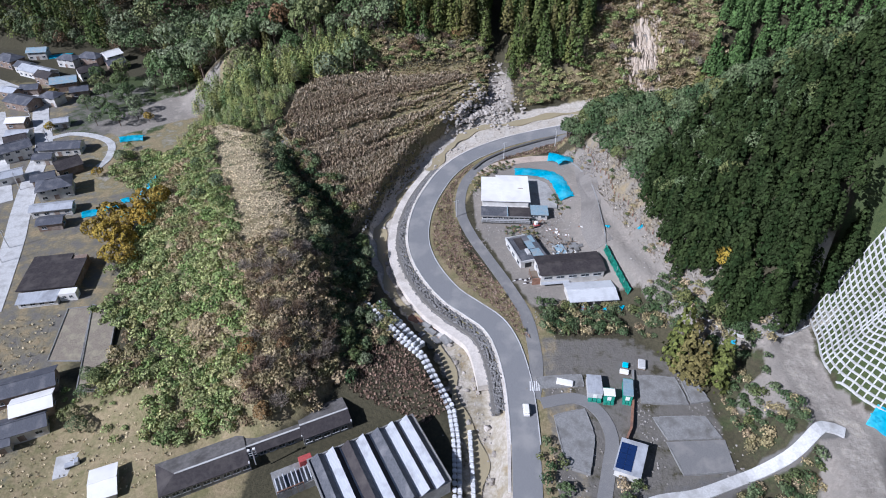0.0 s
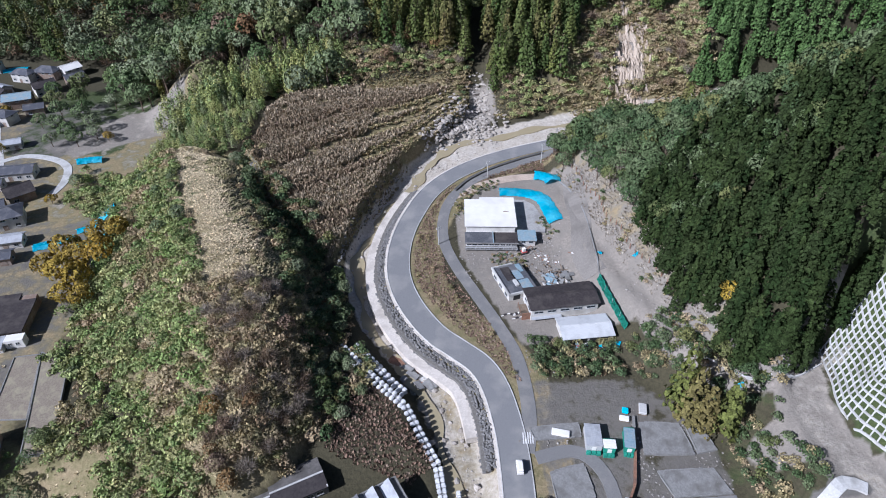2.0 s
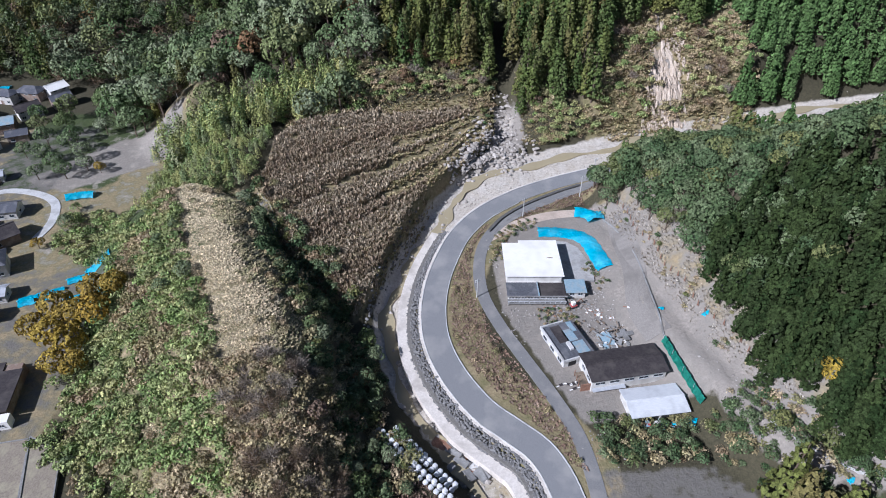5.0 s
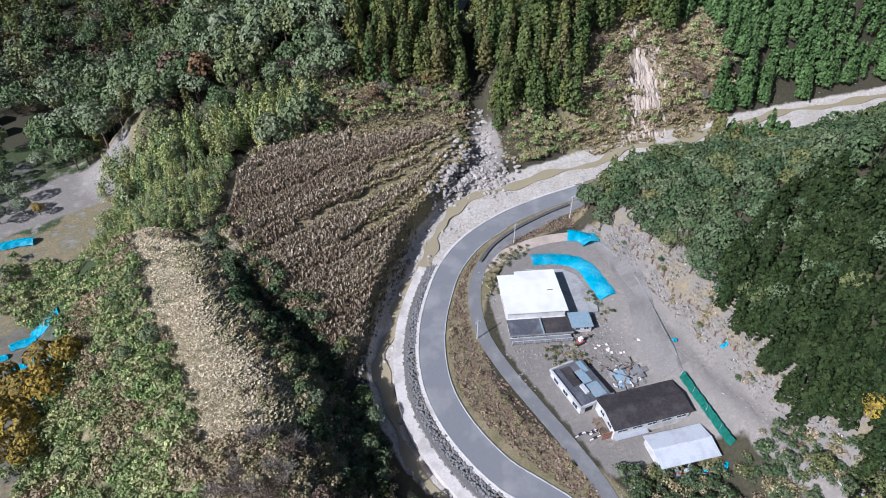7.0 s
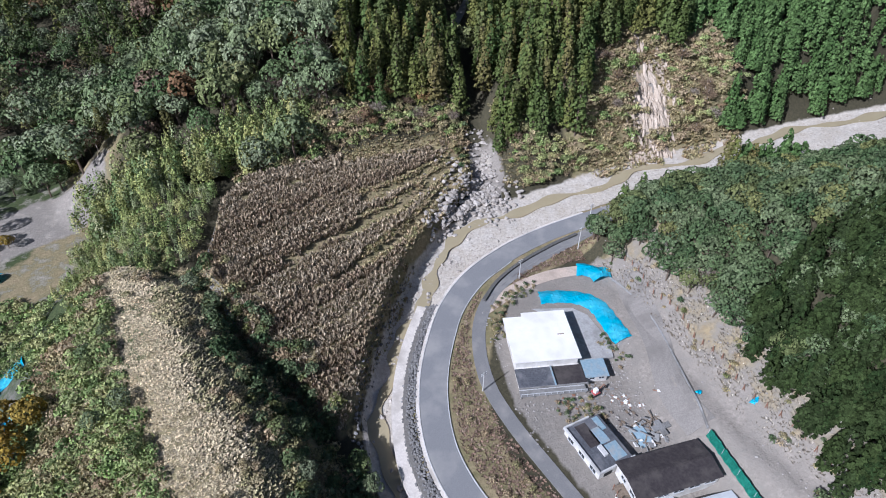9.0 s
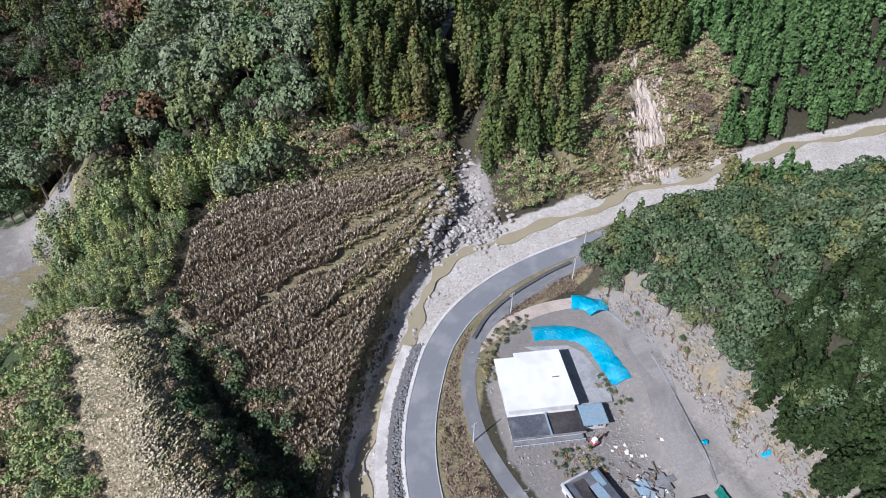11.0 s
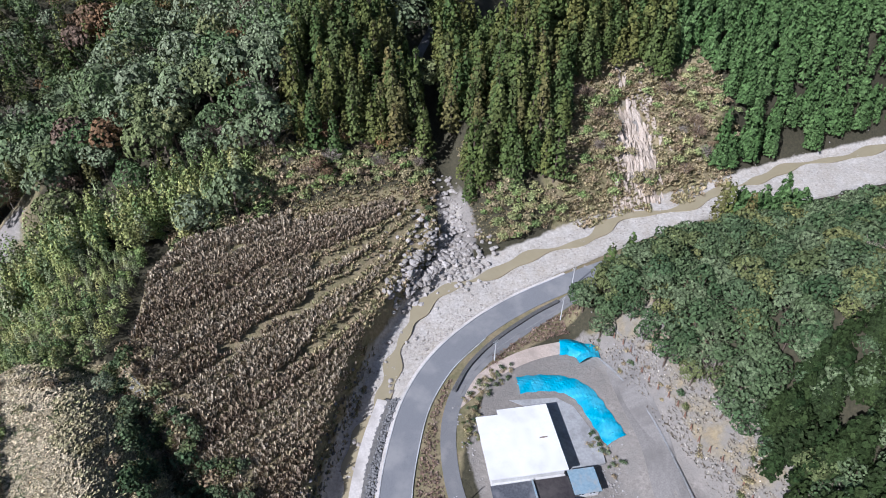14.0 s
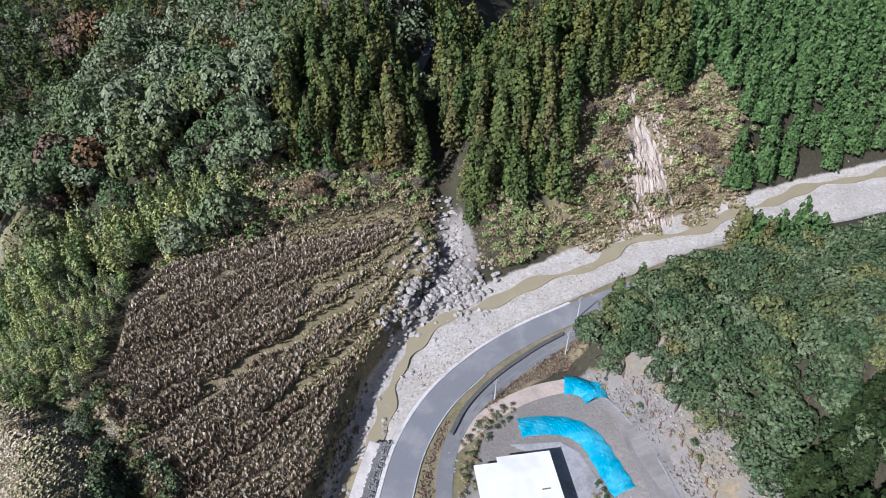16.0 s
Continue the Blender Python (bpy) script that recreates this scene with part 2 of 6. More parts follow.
def plain(x, y):
    """The valley floor: it climbs upstream, and drops to the village in the west."""
    z = 0.035 * (y - 165) + 0.05 * np.maximum(0, x - 35) * smooth(200, 240, y)
    z = np.where(y > 290, 0.035 * 125 + 0.05 * np.maximum(0, x - 35), z)
    return z + (-10 - z) * smooth(-62, -100, x)


def land(x, y):
    x, y = np.asarray(x, float), np.asarray(y, float)
    z = plain(x, y)
    fx = np.interp(y, *FOOT)
    fzz = np.interp(y, [100, 120, 150, 172, 200, 215], [8.5, 8.8, 6, 4.6, 3, 2.5])
    rise = smooth(fx - 15, fx, x) * smooth(214, 200, y) * smooth(64, 84, y)
    z = z + (fzz - z) * rise
    z = z - 3.5 * smooth(6, -2, x) * smooth(102, 92, y)
    f = inside(FIELD, x, y)
    fz = 6.1 + 0.1 * (y - 210) - 0.06 * (x + 30)
    v, wide = rows_of_field(x, y)
    ph = v * 10 + 0.22 * fbm(x, y, 26, 4)
    step = fz + 0.3 * (ph - np.floor(ph) - 0.5) - 0.45 * smooth(0.16, 0.05, np.abs(ph - np.round(ph)))
    step = step - 1.5 * smooth(1.9, 0.7, trench_of_field(x, y))
    z = z + (step - z) * smooth(-2.5, 0.5, f)
    back = smooth(268, 285, y) * smooth(-115, -85, x) * smooth(20, 0, x)
    z = z + (9.5 + 0.15 * (y - 280) - z) * back * smooth(1.5, -4, f)
    side = smooth(-60, -66, x) * smooth(-112, -84, x) * smooth(212, 228, y) * smooth(290, 270, y)
    z = z + (6 - z) * side * smooth(1.5, -6, f)
    rough = fbm(x, y, 26, 3)
    z = np.maximum(z, mound(x, y) + 0.8 * rough)
    ditch, = along([(-62, 210), (-52, 194), (-40, 177), (-29, 162), (-22, 150)], x, y)
    z = z - 2.2 * smooth(4.5, 1.0, ditch)
    hill = np.maximum(np.maximum(crest(HILL, 0.86, x, y), crest(NORTH, 0.9, x, y)), crest(NOSE, 0.9, x, y)) + 1.2 * rough
    hill = np.where((y < 224) & (y > 96), np.minimum(hill, fzz + 1.12 * (x - fx)), hill)
    z = np.where((x > 46) & (y > 100), np.maximum(z, hill), z)
    ld, = along(LATFOOT, x, y)
    lx = np.interp(y, [64, 76, 83, 90, 97, 105, 114, 136], [125, 106, 98, 93, 91, 93, 95, 103])
    z = np.where((x > lx) & (y < 134), np.maximum(9.5 + 0.9 * np.minimum(ld, 38), np.where(y > 126, z, 0)), z)
    z = np.maximum(z, np.maximum(crest(SPUR, 0.80, x, y), crest(FLANK, 0.92, x, y)) + 1.5 * rough)
    z = np.maximum(z, 0.62 * (np.sqrt(x * x * 0.15 + y * y) - 395) + 4 * fbm(x, y, 90, 5))
    z = np.minimum(z, 260 + 60 * fbm(x, y, 900, 8))
    gd, = along(STREAM, x, y)
    gz = np.where(y > 262, 4 + 0.42 * (y - 262), 2.5)
    z = np.where(gd < 60, np.minimum(z, gz + 1.1 * np.maximum(0, gd - 3)), z)
    d, w = along(RIVER, x, y)
    bed = plain(x, y) - 4.6 + 2.0 * smooth(215, 250, y) + 0.25 * rough
    e = np.maximum(0, d - w)
    z = np.where(d < w + 24, np.minimum(z, bed + (0.9 + 1.5 * smooth(-9, -3, f)) * e + 0.3 * np.maximum(0, e - 5) ** 2), z)
    for line, half in ((ROAD, 4.2), (LANE, 2.6)):
        rd, = along(line, x, y)
        z = z + (plain(x, y) - z) * smooth(half + 2.5, half, rd)
    td, tz = along(TRACK, x, y)
    z = z + (tz - z) * smooth(4.5, 2.0, td) * (x < fx + 3)
    td, tz = along(DIRT, x, y)
    z = z + (tz - z) * smooth(9, 4, td) * (x < lx)
    return z


def land_at(x, y):
    """The height of the ground sheet, from its own grid."""
    i, j = (x + 250) / 2, (y - 20) / 2
    if SHEET is None or not (0 <= i < SHEET.shape[1] - 1 and 0 <= j < SHEET.shape[0] - 1):
        return float(land(np.array([x]), np.array([y]))[0])
    a, b = int(i), int(j)
    u, v = i - a, j - b
    return float((SHEET[b, a] * (1 - u) + SHEET[b, a + 1] * u) * (1 - v) + (SHEET[b + 1, a] * (1 - u) + SHEET[b + 1, a + 1] * u) * v)


SHEET = None
gx_, gy_ = np.meshgrid(np.arange(-250, 201, 2.0), np.arange(20, 401, 2.0))
SHEET = land(gx_, gy_)


def spaced(lo, hi, step, far):
    core = list(np.arange(lo, hi + 0.01, step))
    s, a, b = step, [lo], [hi]
    while b[-1] < far:
        s *= 1.35
        a.append(a[-1] - s)
        b.append(b[-1] + s)
    return np.array(sorted(a[1:]) + core + b[1:])


def mesh_from(name, verts, faces, mat, smooth_shade=False):
    me = bpy.data.meshes.new(name)
    me.from_pydata(verts, [], faces)
    for m in (mat if isinstance(mat, (list, tuple)) else [mat]):
        me.materials.append(m)
    if smooth_shade:
        me.polygons.foreach_set("use_smooth", [True] * len(me.polygons))
    return me


def build_ground():
    xs, ys = spaced(-250, 200, 2.0, 3600), spaced(20, 400, 2.0, 3600)
    X, Y = np.meshgrid(xs, ys)
    Z = land(X, Y)
    nx, ny = len(xs), len(ys)
    verts = np.stack([X.ravel(), Y.ravel(), Z.ravel()], 1)
    i = (np.arange(ny - 1)[:, None] * nx + np.arange(nx - 1)[None]).ravel()
    faces = np.stack([i, i + 1, i + nx + 1, i + nx], 1)
    me = mesh_from("ground", verts.tolist(), faces.tolist(), M_GROUND, True)
    x, y = X.ravel(), Y.ravel()
    d, w = along(RIVER, x, y)
    yard, lot = inside(YARD, x, y), inside(LOT, x, y)
    vill = smooth(-96, -112, x) * smooth(330, 300, y)
    knoll = smooth(-6, 6, mound(x, y) - plain(x, y))
    field = smooth(-4, 1, inside(FIELD, x, y))
    strip = smooth(16, 11, along(ROAD, x, y)[0])
    fx = np.interp(y, *FOOT)
    scree = smooth(-3, 0, x - fx) * smooth(fx + 18, fx + 13, x) * smooth(216, 208, y) * smooth(116, 124, y)
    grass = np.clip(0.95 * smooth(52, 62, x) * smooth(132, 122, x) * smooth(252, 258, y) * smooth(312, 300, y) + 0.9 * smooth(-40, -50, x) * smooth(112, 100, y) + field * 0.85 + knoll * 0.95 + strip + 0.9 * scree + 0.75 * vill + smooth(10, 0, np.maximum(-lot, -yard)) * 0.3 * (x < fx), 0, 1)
    cut = np.exp(-((((x - 93) / 8.5) ** 2 + ((y - 279) / 14) ** 2)) ** 1.6) * (0.85 + 0.3 * fbm(x, y, 9, 6))
    clearing = smooth(-4, 3, inside([(-165, 262), (-140, 292), (-112, 296), (-118, 276), (-150, 255)], x, y))
    soil = np.clip(smooth(-1, 2, yard) * 0.9 + 0.52 * scree + 0.9 * smooth(7, 4, along(STREAM, x, y)[0]) * smooth(285, 270, y) + 0.5 * smooth(-1, 2, lot) + cut + clearing + smooth(6, 3, along(TRACK, x, y)[0]) + 0.9 * smooth(7, 4, np.hypot(x - 77, y - 92)) + smooth(9, 6, along(DIRT, x, y)[0]) + 0.35 * vill, 0, 1)
    gravel = np.clip((0.5 + 0.5 * smooth(120, 155, y)) * smooth(2.5, -0.5, d - w) + 0.45 * smooth(5.5, 2.5, along(STREAM, x, y)[0]) * smooth(290, 270, y) + cut * 0.3 + 0.1 * scree + 0.33 * vill + 0.42 * smooth(6, 3, along(DIRT, x, y)[0]), 0, 1)
    hard = np.clip(0.47 * vill * np.maximum(smooth(-146, -156, x), smooth(215, 200, y)) + smooth(-1, 1, lot) * 0.5 + smooth(2.2, 1.4, along(PATH, x, y)[0]), 0, 1)
    green = np.clip(0.9 * smooth(-186, -176, x) * smooth(-128, -140, x) * smooth(252, 260, y) * smooth(330, 310, y) + 0.5 * knoll * smooth(-60, -75, x) + 0.35 * vill + 0.4 * smooth(56, 70, x) * smooth(125, 100, y) + smooth(0, 1.5, inside([(96, 114), (93.5, 105), (91.5, 97), (93.5, 90), (98.5, 83), (107, 76), (180, 60), (180, 130), (104, 132)], x, y)), 0, 1)
    one = np.ones_like(x)
    bare = 1 - smooth(-1, 0.5, inside([(95, 114), (92.5, 105), (90.5, 97), (92.5, 90), (97.5, 83), (106, 76), (180, 60), (180, 130), (104, 132)], x, y))
    hard, soil = hard * bare, soil * bare
    for nm, ch in (("zone_a", (grass, soil, gravel)), ("zone_b", (hard, green, 0 * one))):
        at = me.attributes.new(nm, "FLOAT_COLOR", "POINT")
        at.data.foreach_set("color", np.stack([*ch, one], 1).astype(np.float32).ravel())
    return tagged(new("ground", me), "valley floor and hillsides of earth, dry grass and gravel", "ground", kind="structure")


build_ground()


def resample(line, step):
    """A rounded line of even steps through the knots."""
    p = [Vector(k[:2]) for k in line]
    p = [2 * p[0] - p[1], *p, 2 * p[-1] - p[-2]]
    out = []
    for a, b, c, d in zip(p, p[1:], p[2:], p[3:]):
        n = max(1, int((c - b).length / step))
        for i in range(n):
            t = i / n
            out.append(0.5 * (2 * b + (c - a) * t + (2 * a - 5 * b + 4 * c - d) * t * t + (3 * b - a - 3 * c + d) * t ** 3))
    out.append(p[-2])
    return out


def ribbon(line, lo, hi, lift, thick, step=2.0, height=None, cross=1, wander=0.0):
    """A strip beside a line, from lo to hi metres to its right, with thickness."""
    pts = resample(line, step)
    verts, faces = [], []
    n = cross + 1
    for i, p in enumerate(pts):
        d = (pts[min(i + 1, len(pts) - 1)] - pts[max(i - 1, 0)]).normalized()
        r = Vector((d.y, -d.x))
        row = []
        for j in range(n):
            q = p + r * (lo + (hi - lo) * j / cross) * (1 + wander * math.sin(0.21 * p.y + 0.13 * p.x + 1.9 * j) + 0.5 * wander * math.sin(0.53 * p.y + 0.3 * p.x))
            z = (height(q.x, q.y) if height else float(plain(np.array([q.x]), np.array([q.y]))[0])) + lift
            row.append((q.x, q.y, z))
        verts += row + [(row[-1][0], row[-1][1], row[-1][2] - thick), (row[0][0], row[0][1], row[0][2] - thick)]
    k = n + 2
    for i in range(len(pts) - 1):
        for j in range(k):
            a, b = i * k + j, i * k + (j + 1) % k
            faces.append((a, b, b + k, a + k))
    faces += [tuple(range(k))[::-1], tuple(range((len(pts) - 1) * k, len(pts) * k))]
    return verts, faces


def strip(name, label, line, lo, hi, lift, thick, mat, category="road", **kw):
    v, f = ribbon(line, lo, hi, lift, thick, **kw)
    return tagged(new(name, mesh_from(name, v, f, mat)), label, category, kind="structure")


strip("road", "grey asphalt valley road, newly laid", ROAD, -3.3, 3.3, 0.16, 0.6, M_ASPHALT)
strip("lane", "narrow worn asphalt lane beside the yard", LANE, -1.8, 1.8, 0.12, 0.5, M_LANE)
M_SAND = surface("pale_sand", (0.56, 0.515, 0.46), (0.70, 0.65, 0.59), (0.46, 0.42, 0.37), 2, 0.2, 0.95)
strip("sand_berm", "pale compacted sand berm along the river", ROAD[5:16], -10.2, -7.3, -2.1, 2.0, M_SAND, "embankment")
strip("road_shoulder", "strip of pale sand beside the road", ROAD[2:20], -4.3, -3.55, 0.05, 0.8, M_SAND, "road shoulder")
strip("kerb", "low pale concrete kerb along the road", ROAD[3:18], 3.35, 3.6, 0.30, 0.6, M_CONC_W, "kerb")
strip("kerb", "low pale concrete kerb along the road", ROAD[3:20], -3.55, -3.35, 0.26, 0.6, M_CONC_W, "kerb")
strip("retaining_wall", "dark rough stone wall between road and lane", [(11.5, 202.5), (17, 209.5), (26, 216.5), (38, 223), (47, 226.5)], -0.5, 0.5, 0.75, 1.6, surface("dark_stone_wall", (0.07, 0.07, 0.07), (0.17, 0.165, 0.16), (0.10, 0.10, 0.09), 3, 0.5, 0.9, relief=0.9, dist=0.2), "wall")
strip("lane_kerb", "pale concrete gutter beside the lane", [(13.5, 200.5), (18.8, 207.3), (28, 214.0), (40, 220), (50, 224.5)], -1.0, -0.7, 0.18, 0.5, M_CONC, "kerb")


WATER = [(9, 30), (7.5, 60), (8, 82), (4.5, 97), (1.5, 110), (-8, 127), (-16, 142), (-20.5, 157), (-21, 170), (-17.5, 184), (-13, 194), (-7, 207), (-0.5, 217.5), (5, 231), (11.5, 236.5), (26.5, 243.5), (46, 248.5), (64, 252.5), (84, 260), (108, 262), (150, 272), (200, 276), (300, 280)]


def water():
    v, f = ribbon(WATER, -1.7, 1.5, -4.27, 0.3, step=1.5, wander=0.75, height=lambda x, y: float(plain(np.array([x]), np.array([y]))[0] + 2.0 * smooth(215, 250, np.array([y]))[0]))
    tagged(new("water", mesh_from("water", v, f, M_WATER)), "shallow muddy brown river running over gravel", "river", kind="structure")
    strip("field_path", "narrow pale track along the edge of the field", [(-57, 201), (-60, 211), (-66, 219), (-67.5, 223), (-65.5, 233), (-64.5, 249), (-62, 262)], -0.9, 0.9, 0.3, 0.8, M_CONC, height=land_at)
    strip("forest_road", "short stretch of pale forest road in the gully", [(26, 334), (33, 345), (41, 355)], -1.6, 1.6, 0.3, 1.2, M_CONC, height=land_at)


water()

# ---- trees and growth ----
def tint_leaf(name, cols, rough=0.7, shine=0.2):
    """Foliage in several colours: trees differ by their tint or Random, clumps by island."""
    m, nt, b = material(name, rough)
    at = nt.nodes.new("ShaderNodeAttribute")
    at.attribute_name = "tint"
    oi = nt.nodes.new("ShaderNodeObjectInfo").outputs["Random"]
    ad = nt.nodes.new("ShaderNodeMath")
    ad.operation = "ADD"
    nt.links.new(at.outputs["Fac"], ad.inputs[0])
    nt.links.new(oi, ad.inputs[1])
    fr = nt.nodes.new("ShaderNodeMath")
    fr.operation = "FRACT"
    nt.links.new(ad.outputs[0], fr.inputs[0])
    cr = nt.nodes.new("ShaderNodeValToRGB")
    cr.color_ramp.elements[0].color = (*cols[0], 1)
    cr.color_ramp.elements[1].color = (*cols[-1], 1)
    for i, c in enumerate(cols[1:-1], 1):
        cr.color_ramp.elements.new(i / (len(cols) - 1)).color = (*c, 1)
    nt.links.new(fr.outputs[0], cr.inputs[0])
    gi = nt.nodes.new("ShaderNodeNewGeometry").outputs["Random Per Island"]
    hs = nt.nodes.new("ShaderNodeHueSaturation")
    nt.links.new(cr.outputs[0], hs.inputs["Color"])
    mr = nt.nodes.new("ShaderNodeMapRange")
    mr.inputs[3].default_value, mr.inputs[4].default_value = 0.62, 1.42
    nt.links.new(gi, mr.inputs[0])
    nt.links.new(mr.outputs[0], hs.inputs["Value"])
    grain = noise_tex(nt, 2.6, 4, 0.75)
    fine = nt.nodes.new("ShaderNodeMapRange")
    fine.inputs[1].default_value, fine.inputs[2].default_value = 0.34, 0.66
    fine.inputs[3].default_value, fine.inputs[4].default_value = 0.45, 1.6
    nt.links.new(grain, fine.inputs[0])
    leafy = nt.nodes.new("ShaderNodeHueSaturation")
    nt.links.new(hs.outputs[0], leafy.inputs["Color"])
    nt.links.new(fine.outputs[0], leafy.inputs["Value"])
    nt.links.new(leafy.outputs[0], b.inputs["Base Color"])
    bump(nt, b, grain, 0.8, 0.3)
    b.inputs["Specular IOR Level"].default_value = shine
    return m


L_BROAD = tint_leaf("evergreen_leaves", [(0.085, 0.135, 0.05), (0.145, 0.19, 0.09), (0.205, 0.235, 0.14), (0.10, 0.145, 0.05), (0.19, 0.20, 0.085)])
L_HILL = tint_leaf("dark_evergreen_leaves", [(0.052, 0.09, 0.036), (0.09, 0.13, 0.055), (0.135, 0.17, 0.085), (0.06, 0.10, 0.042), (0.165, 0.17, 0.06)])
# Cypress twice: the hill's cloud shade is coloured into the first, the second sunlit.
L_HINOKI = tint_leaf("shaded_cypress_leaves", [(0.021, 0.037, 0.013), (0.036, 0.053, 0.018), (0.029, 0.043, 0.017)], 0.85, 0.05)
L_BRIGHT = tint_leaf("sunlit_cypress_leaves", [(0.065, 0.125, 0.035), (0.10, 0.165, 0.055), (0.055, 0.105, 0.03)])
L_CEDAR = tint_leaf("cedar_leaves", [(0.055, 0.09, 0.024), (0.09, 0.118, 0.03), (0.135, 0.135, 0.036), (0.065, 0.105, 0.03), (0.15, 0.125, 0.045)])
L_BAMBOO = tint_leaf("bamboo_leaves", [(0.17, 0.235, 0.08), (0.27, 0.31, 0.10), (0.37, 0.36, 0.135), (0.13, 0.20, 0.075), (0.30, 0.31, 0.17)])
L_AUTUMN = tint_leaf("autumn_leaves", [(0.17, 0.10, 0.05), (0.23, 0.14, 0.05), (0.15, 0.10, 0.065), (0.17, 0.12, 0.085)])
L_YELLOW = tint_leaf("yellow_leaves", [(0.30, 0.20, 0.03), (0.24, 0.17, 0.035), (0.36, 0.26, 0.04)])
L_BARE = tint_leaf("bare_twigs", [(0.22, 0.18, 0.14), (0.30, 0.26, 0.21), (0.18, 0.13, 0.09), (0.26, 0.19, 0.12)])
L_SHRUB = tint_leaf("shrub_leaves", [(0.19, 0.27, 0.085), (0.27, 0.335, 0.125), (0.39, 0.375, 0.165), (0.15, 0.22, 0.075), (0.32, 0.35, 0.15)])
L_OLIVE = tint_leaf("olive_brush", [(0.29, 0.24, 0.125), (0.38, 0.31, 0.17), (0.22, 0.215, 0.095), (0.42, 0.335, 0.21), (0.25, 0.18, 0.105)])
L_DRY = tint_leaf("dry_grass", [(0.52, 0.43, 0.27), (0.62, 0.515, 0.335), (0.44, 0.37, 0.225), (0.65, 0.55, 0.37)])
L_WEED = tint_leaf("dead_weeds", [(0.25, 0.19, 0.125), (0.33, 0.265, 0.18), (0.41, 0.345, 0.25), (0.28, 0.24, 0.14), (0.31, 0.235, 0.17)])


def clumps(points, outward, size, rng, spread=0.8, droop=0.0):
    """One small bent leaf clump (a quad) at each point, facing roughly outward."""
    n = len(points)
    nor = outward + spread * rng.normal(size=(n, 3))
    nor /= np.linalg.norm(nor, axis=1)[:, None] + 1e-9
    up = rng.normal(size=(n, 3))
    up[:, 2] -= droop
    u = np.cross(nor, up)
    u /= np.linalg.norm(u, axis=1)[:, None] + 1e-9
    v = np.cross(nor, u)
    s = size * (0.6 + 0.8 * rng.rand(n))[:, None]
    k = 0.7 + 0.6 * rng.rand(n, 4)
    quad = np.stack([points - u * s * k[:, :1], points - v * s * k[:, 1:2] + 0.25 * s * nor, points + u * s * k[:, 2:3], points + v * s * k[:, 3:] + 0.25 * s * nor], 1)
    return quad.reshape(-1, 3)


def ball_points(n, rng):
    p = rng.normal(size=(n, 3))
    return p / np.linalg.norm(p, axis=1)[:, None]


def round_crown(seed, radius, height, low, n, size, lobes=8):
    """A lobed crown: clumps spread over several overlapping domes."""
    rng = np.random.RandomState(seed)
    out = []
    c = np.zeros((lobes, 3))
    a = rng.rand() * 6.28 + np.arange(lobes) * 2.4
    rr = radius * 0.62 * np.sqrt((np.arange(lobes) + 0.3) / lobes)
    c[:, 0], c[:, 1] = rr * np.cos(a), rr * np.sin(a)
    c[:, 2] = low + (height - low) * (0.72 - 0.42 * rr / radius + 0.14 * rng.rand(lobes))
    lr = radius * (0.42 + 0.16 * rng.rand(lobes))
    m = n // lobes
    for i in range(lobes):
        d = ball_points(m * 2, rng)
        d = d[np.argsort(-(d[:, 2] + 0.4 * rng.rand(len(d))))][:m]
        p = c[i] + d * np.array([lr[i], lr[i], lr[i] * 0.8]) * (0.86 + 0.2 * rng.rand(m, 1))
        out.append(clumps(p, d, size, rng, 0.48))
    return np.concatenate(out)


def dome_crown(seed, radius, height, low, n, size, lobes=14, spread=0.32):
    """A closed crown of billowing heads: clumps on the outer skin of many overlapping balls."""
    rng = np.random.RandomState(seed)
    i = np.arange(lobes) + 0.5
    up = 1.0 - 1.15 * i / lobes
    a = i * 2.39996 + rng.rand() * 6.28 + 0.4 * rng.normal(size=lobes)
    flat = np.sqrt(np.maximum(0, 1 - up * up))
    half = (height - low) / 2
    c = np.stack([0.62 * radius * flat * np.cos(a), 0.62 * radius * flat * np.sin(a), low + half + 0.55 * half * up], 1)
    c += rng.normal(size=(lobes, 3)) * radius * 0.07
    r = radius * (0.36 + 0.14 * rng.rand(lobes))
    pts, nor = [], []
    while len(pts) < n:
        k = rng.randint(lobes)
        d = ball_points(1, rng)[0]
        if d[2] < -0.45:
            continue
        p = c[k] + d * r[k] * (0.92 + 0.14 * rng.rand())
        q = np.linalg.norm(p - c, axis=1) / r
        q[k] = 9
        if q.min() > 0.93:
            pts.append(p)
            nor.append(d)
    return clumps(np.array(pts), np.array(nor), size, rng, spread)


def cone_crown(seed, radius, height, low, n, size, power=0.8, jag=0.25):
    """A conifer's crown: drooping sprays in rough tiers round a straight stem."""
    rng = np.random.RandomState(seed)
    h = 1 - np.sqrt(rng.rand(n)) ** 1.15
    h = np.clip(h, 0, 1)
    a = rng.rand(n) * 6.283
    tier = 1 + jag * np.sin(h * 42 + 2 * np.sin(3 * a)) * (1 - h)
    r = radius * ((1 - h) ** power) * tier * (0.75 + 0.3 * rng.rand(n)) + 0.08
    p = np.stack([r * np.cos(a), r * np.sin(a), low + (height - low) * h], 1)
    d = np.stack([np.cos(a), np.sin(a), 0.7 + 0 * a], 1)
    return clumps(p, d, size, rng, 0.42, 1.5)


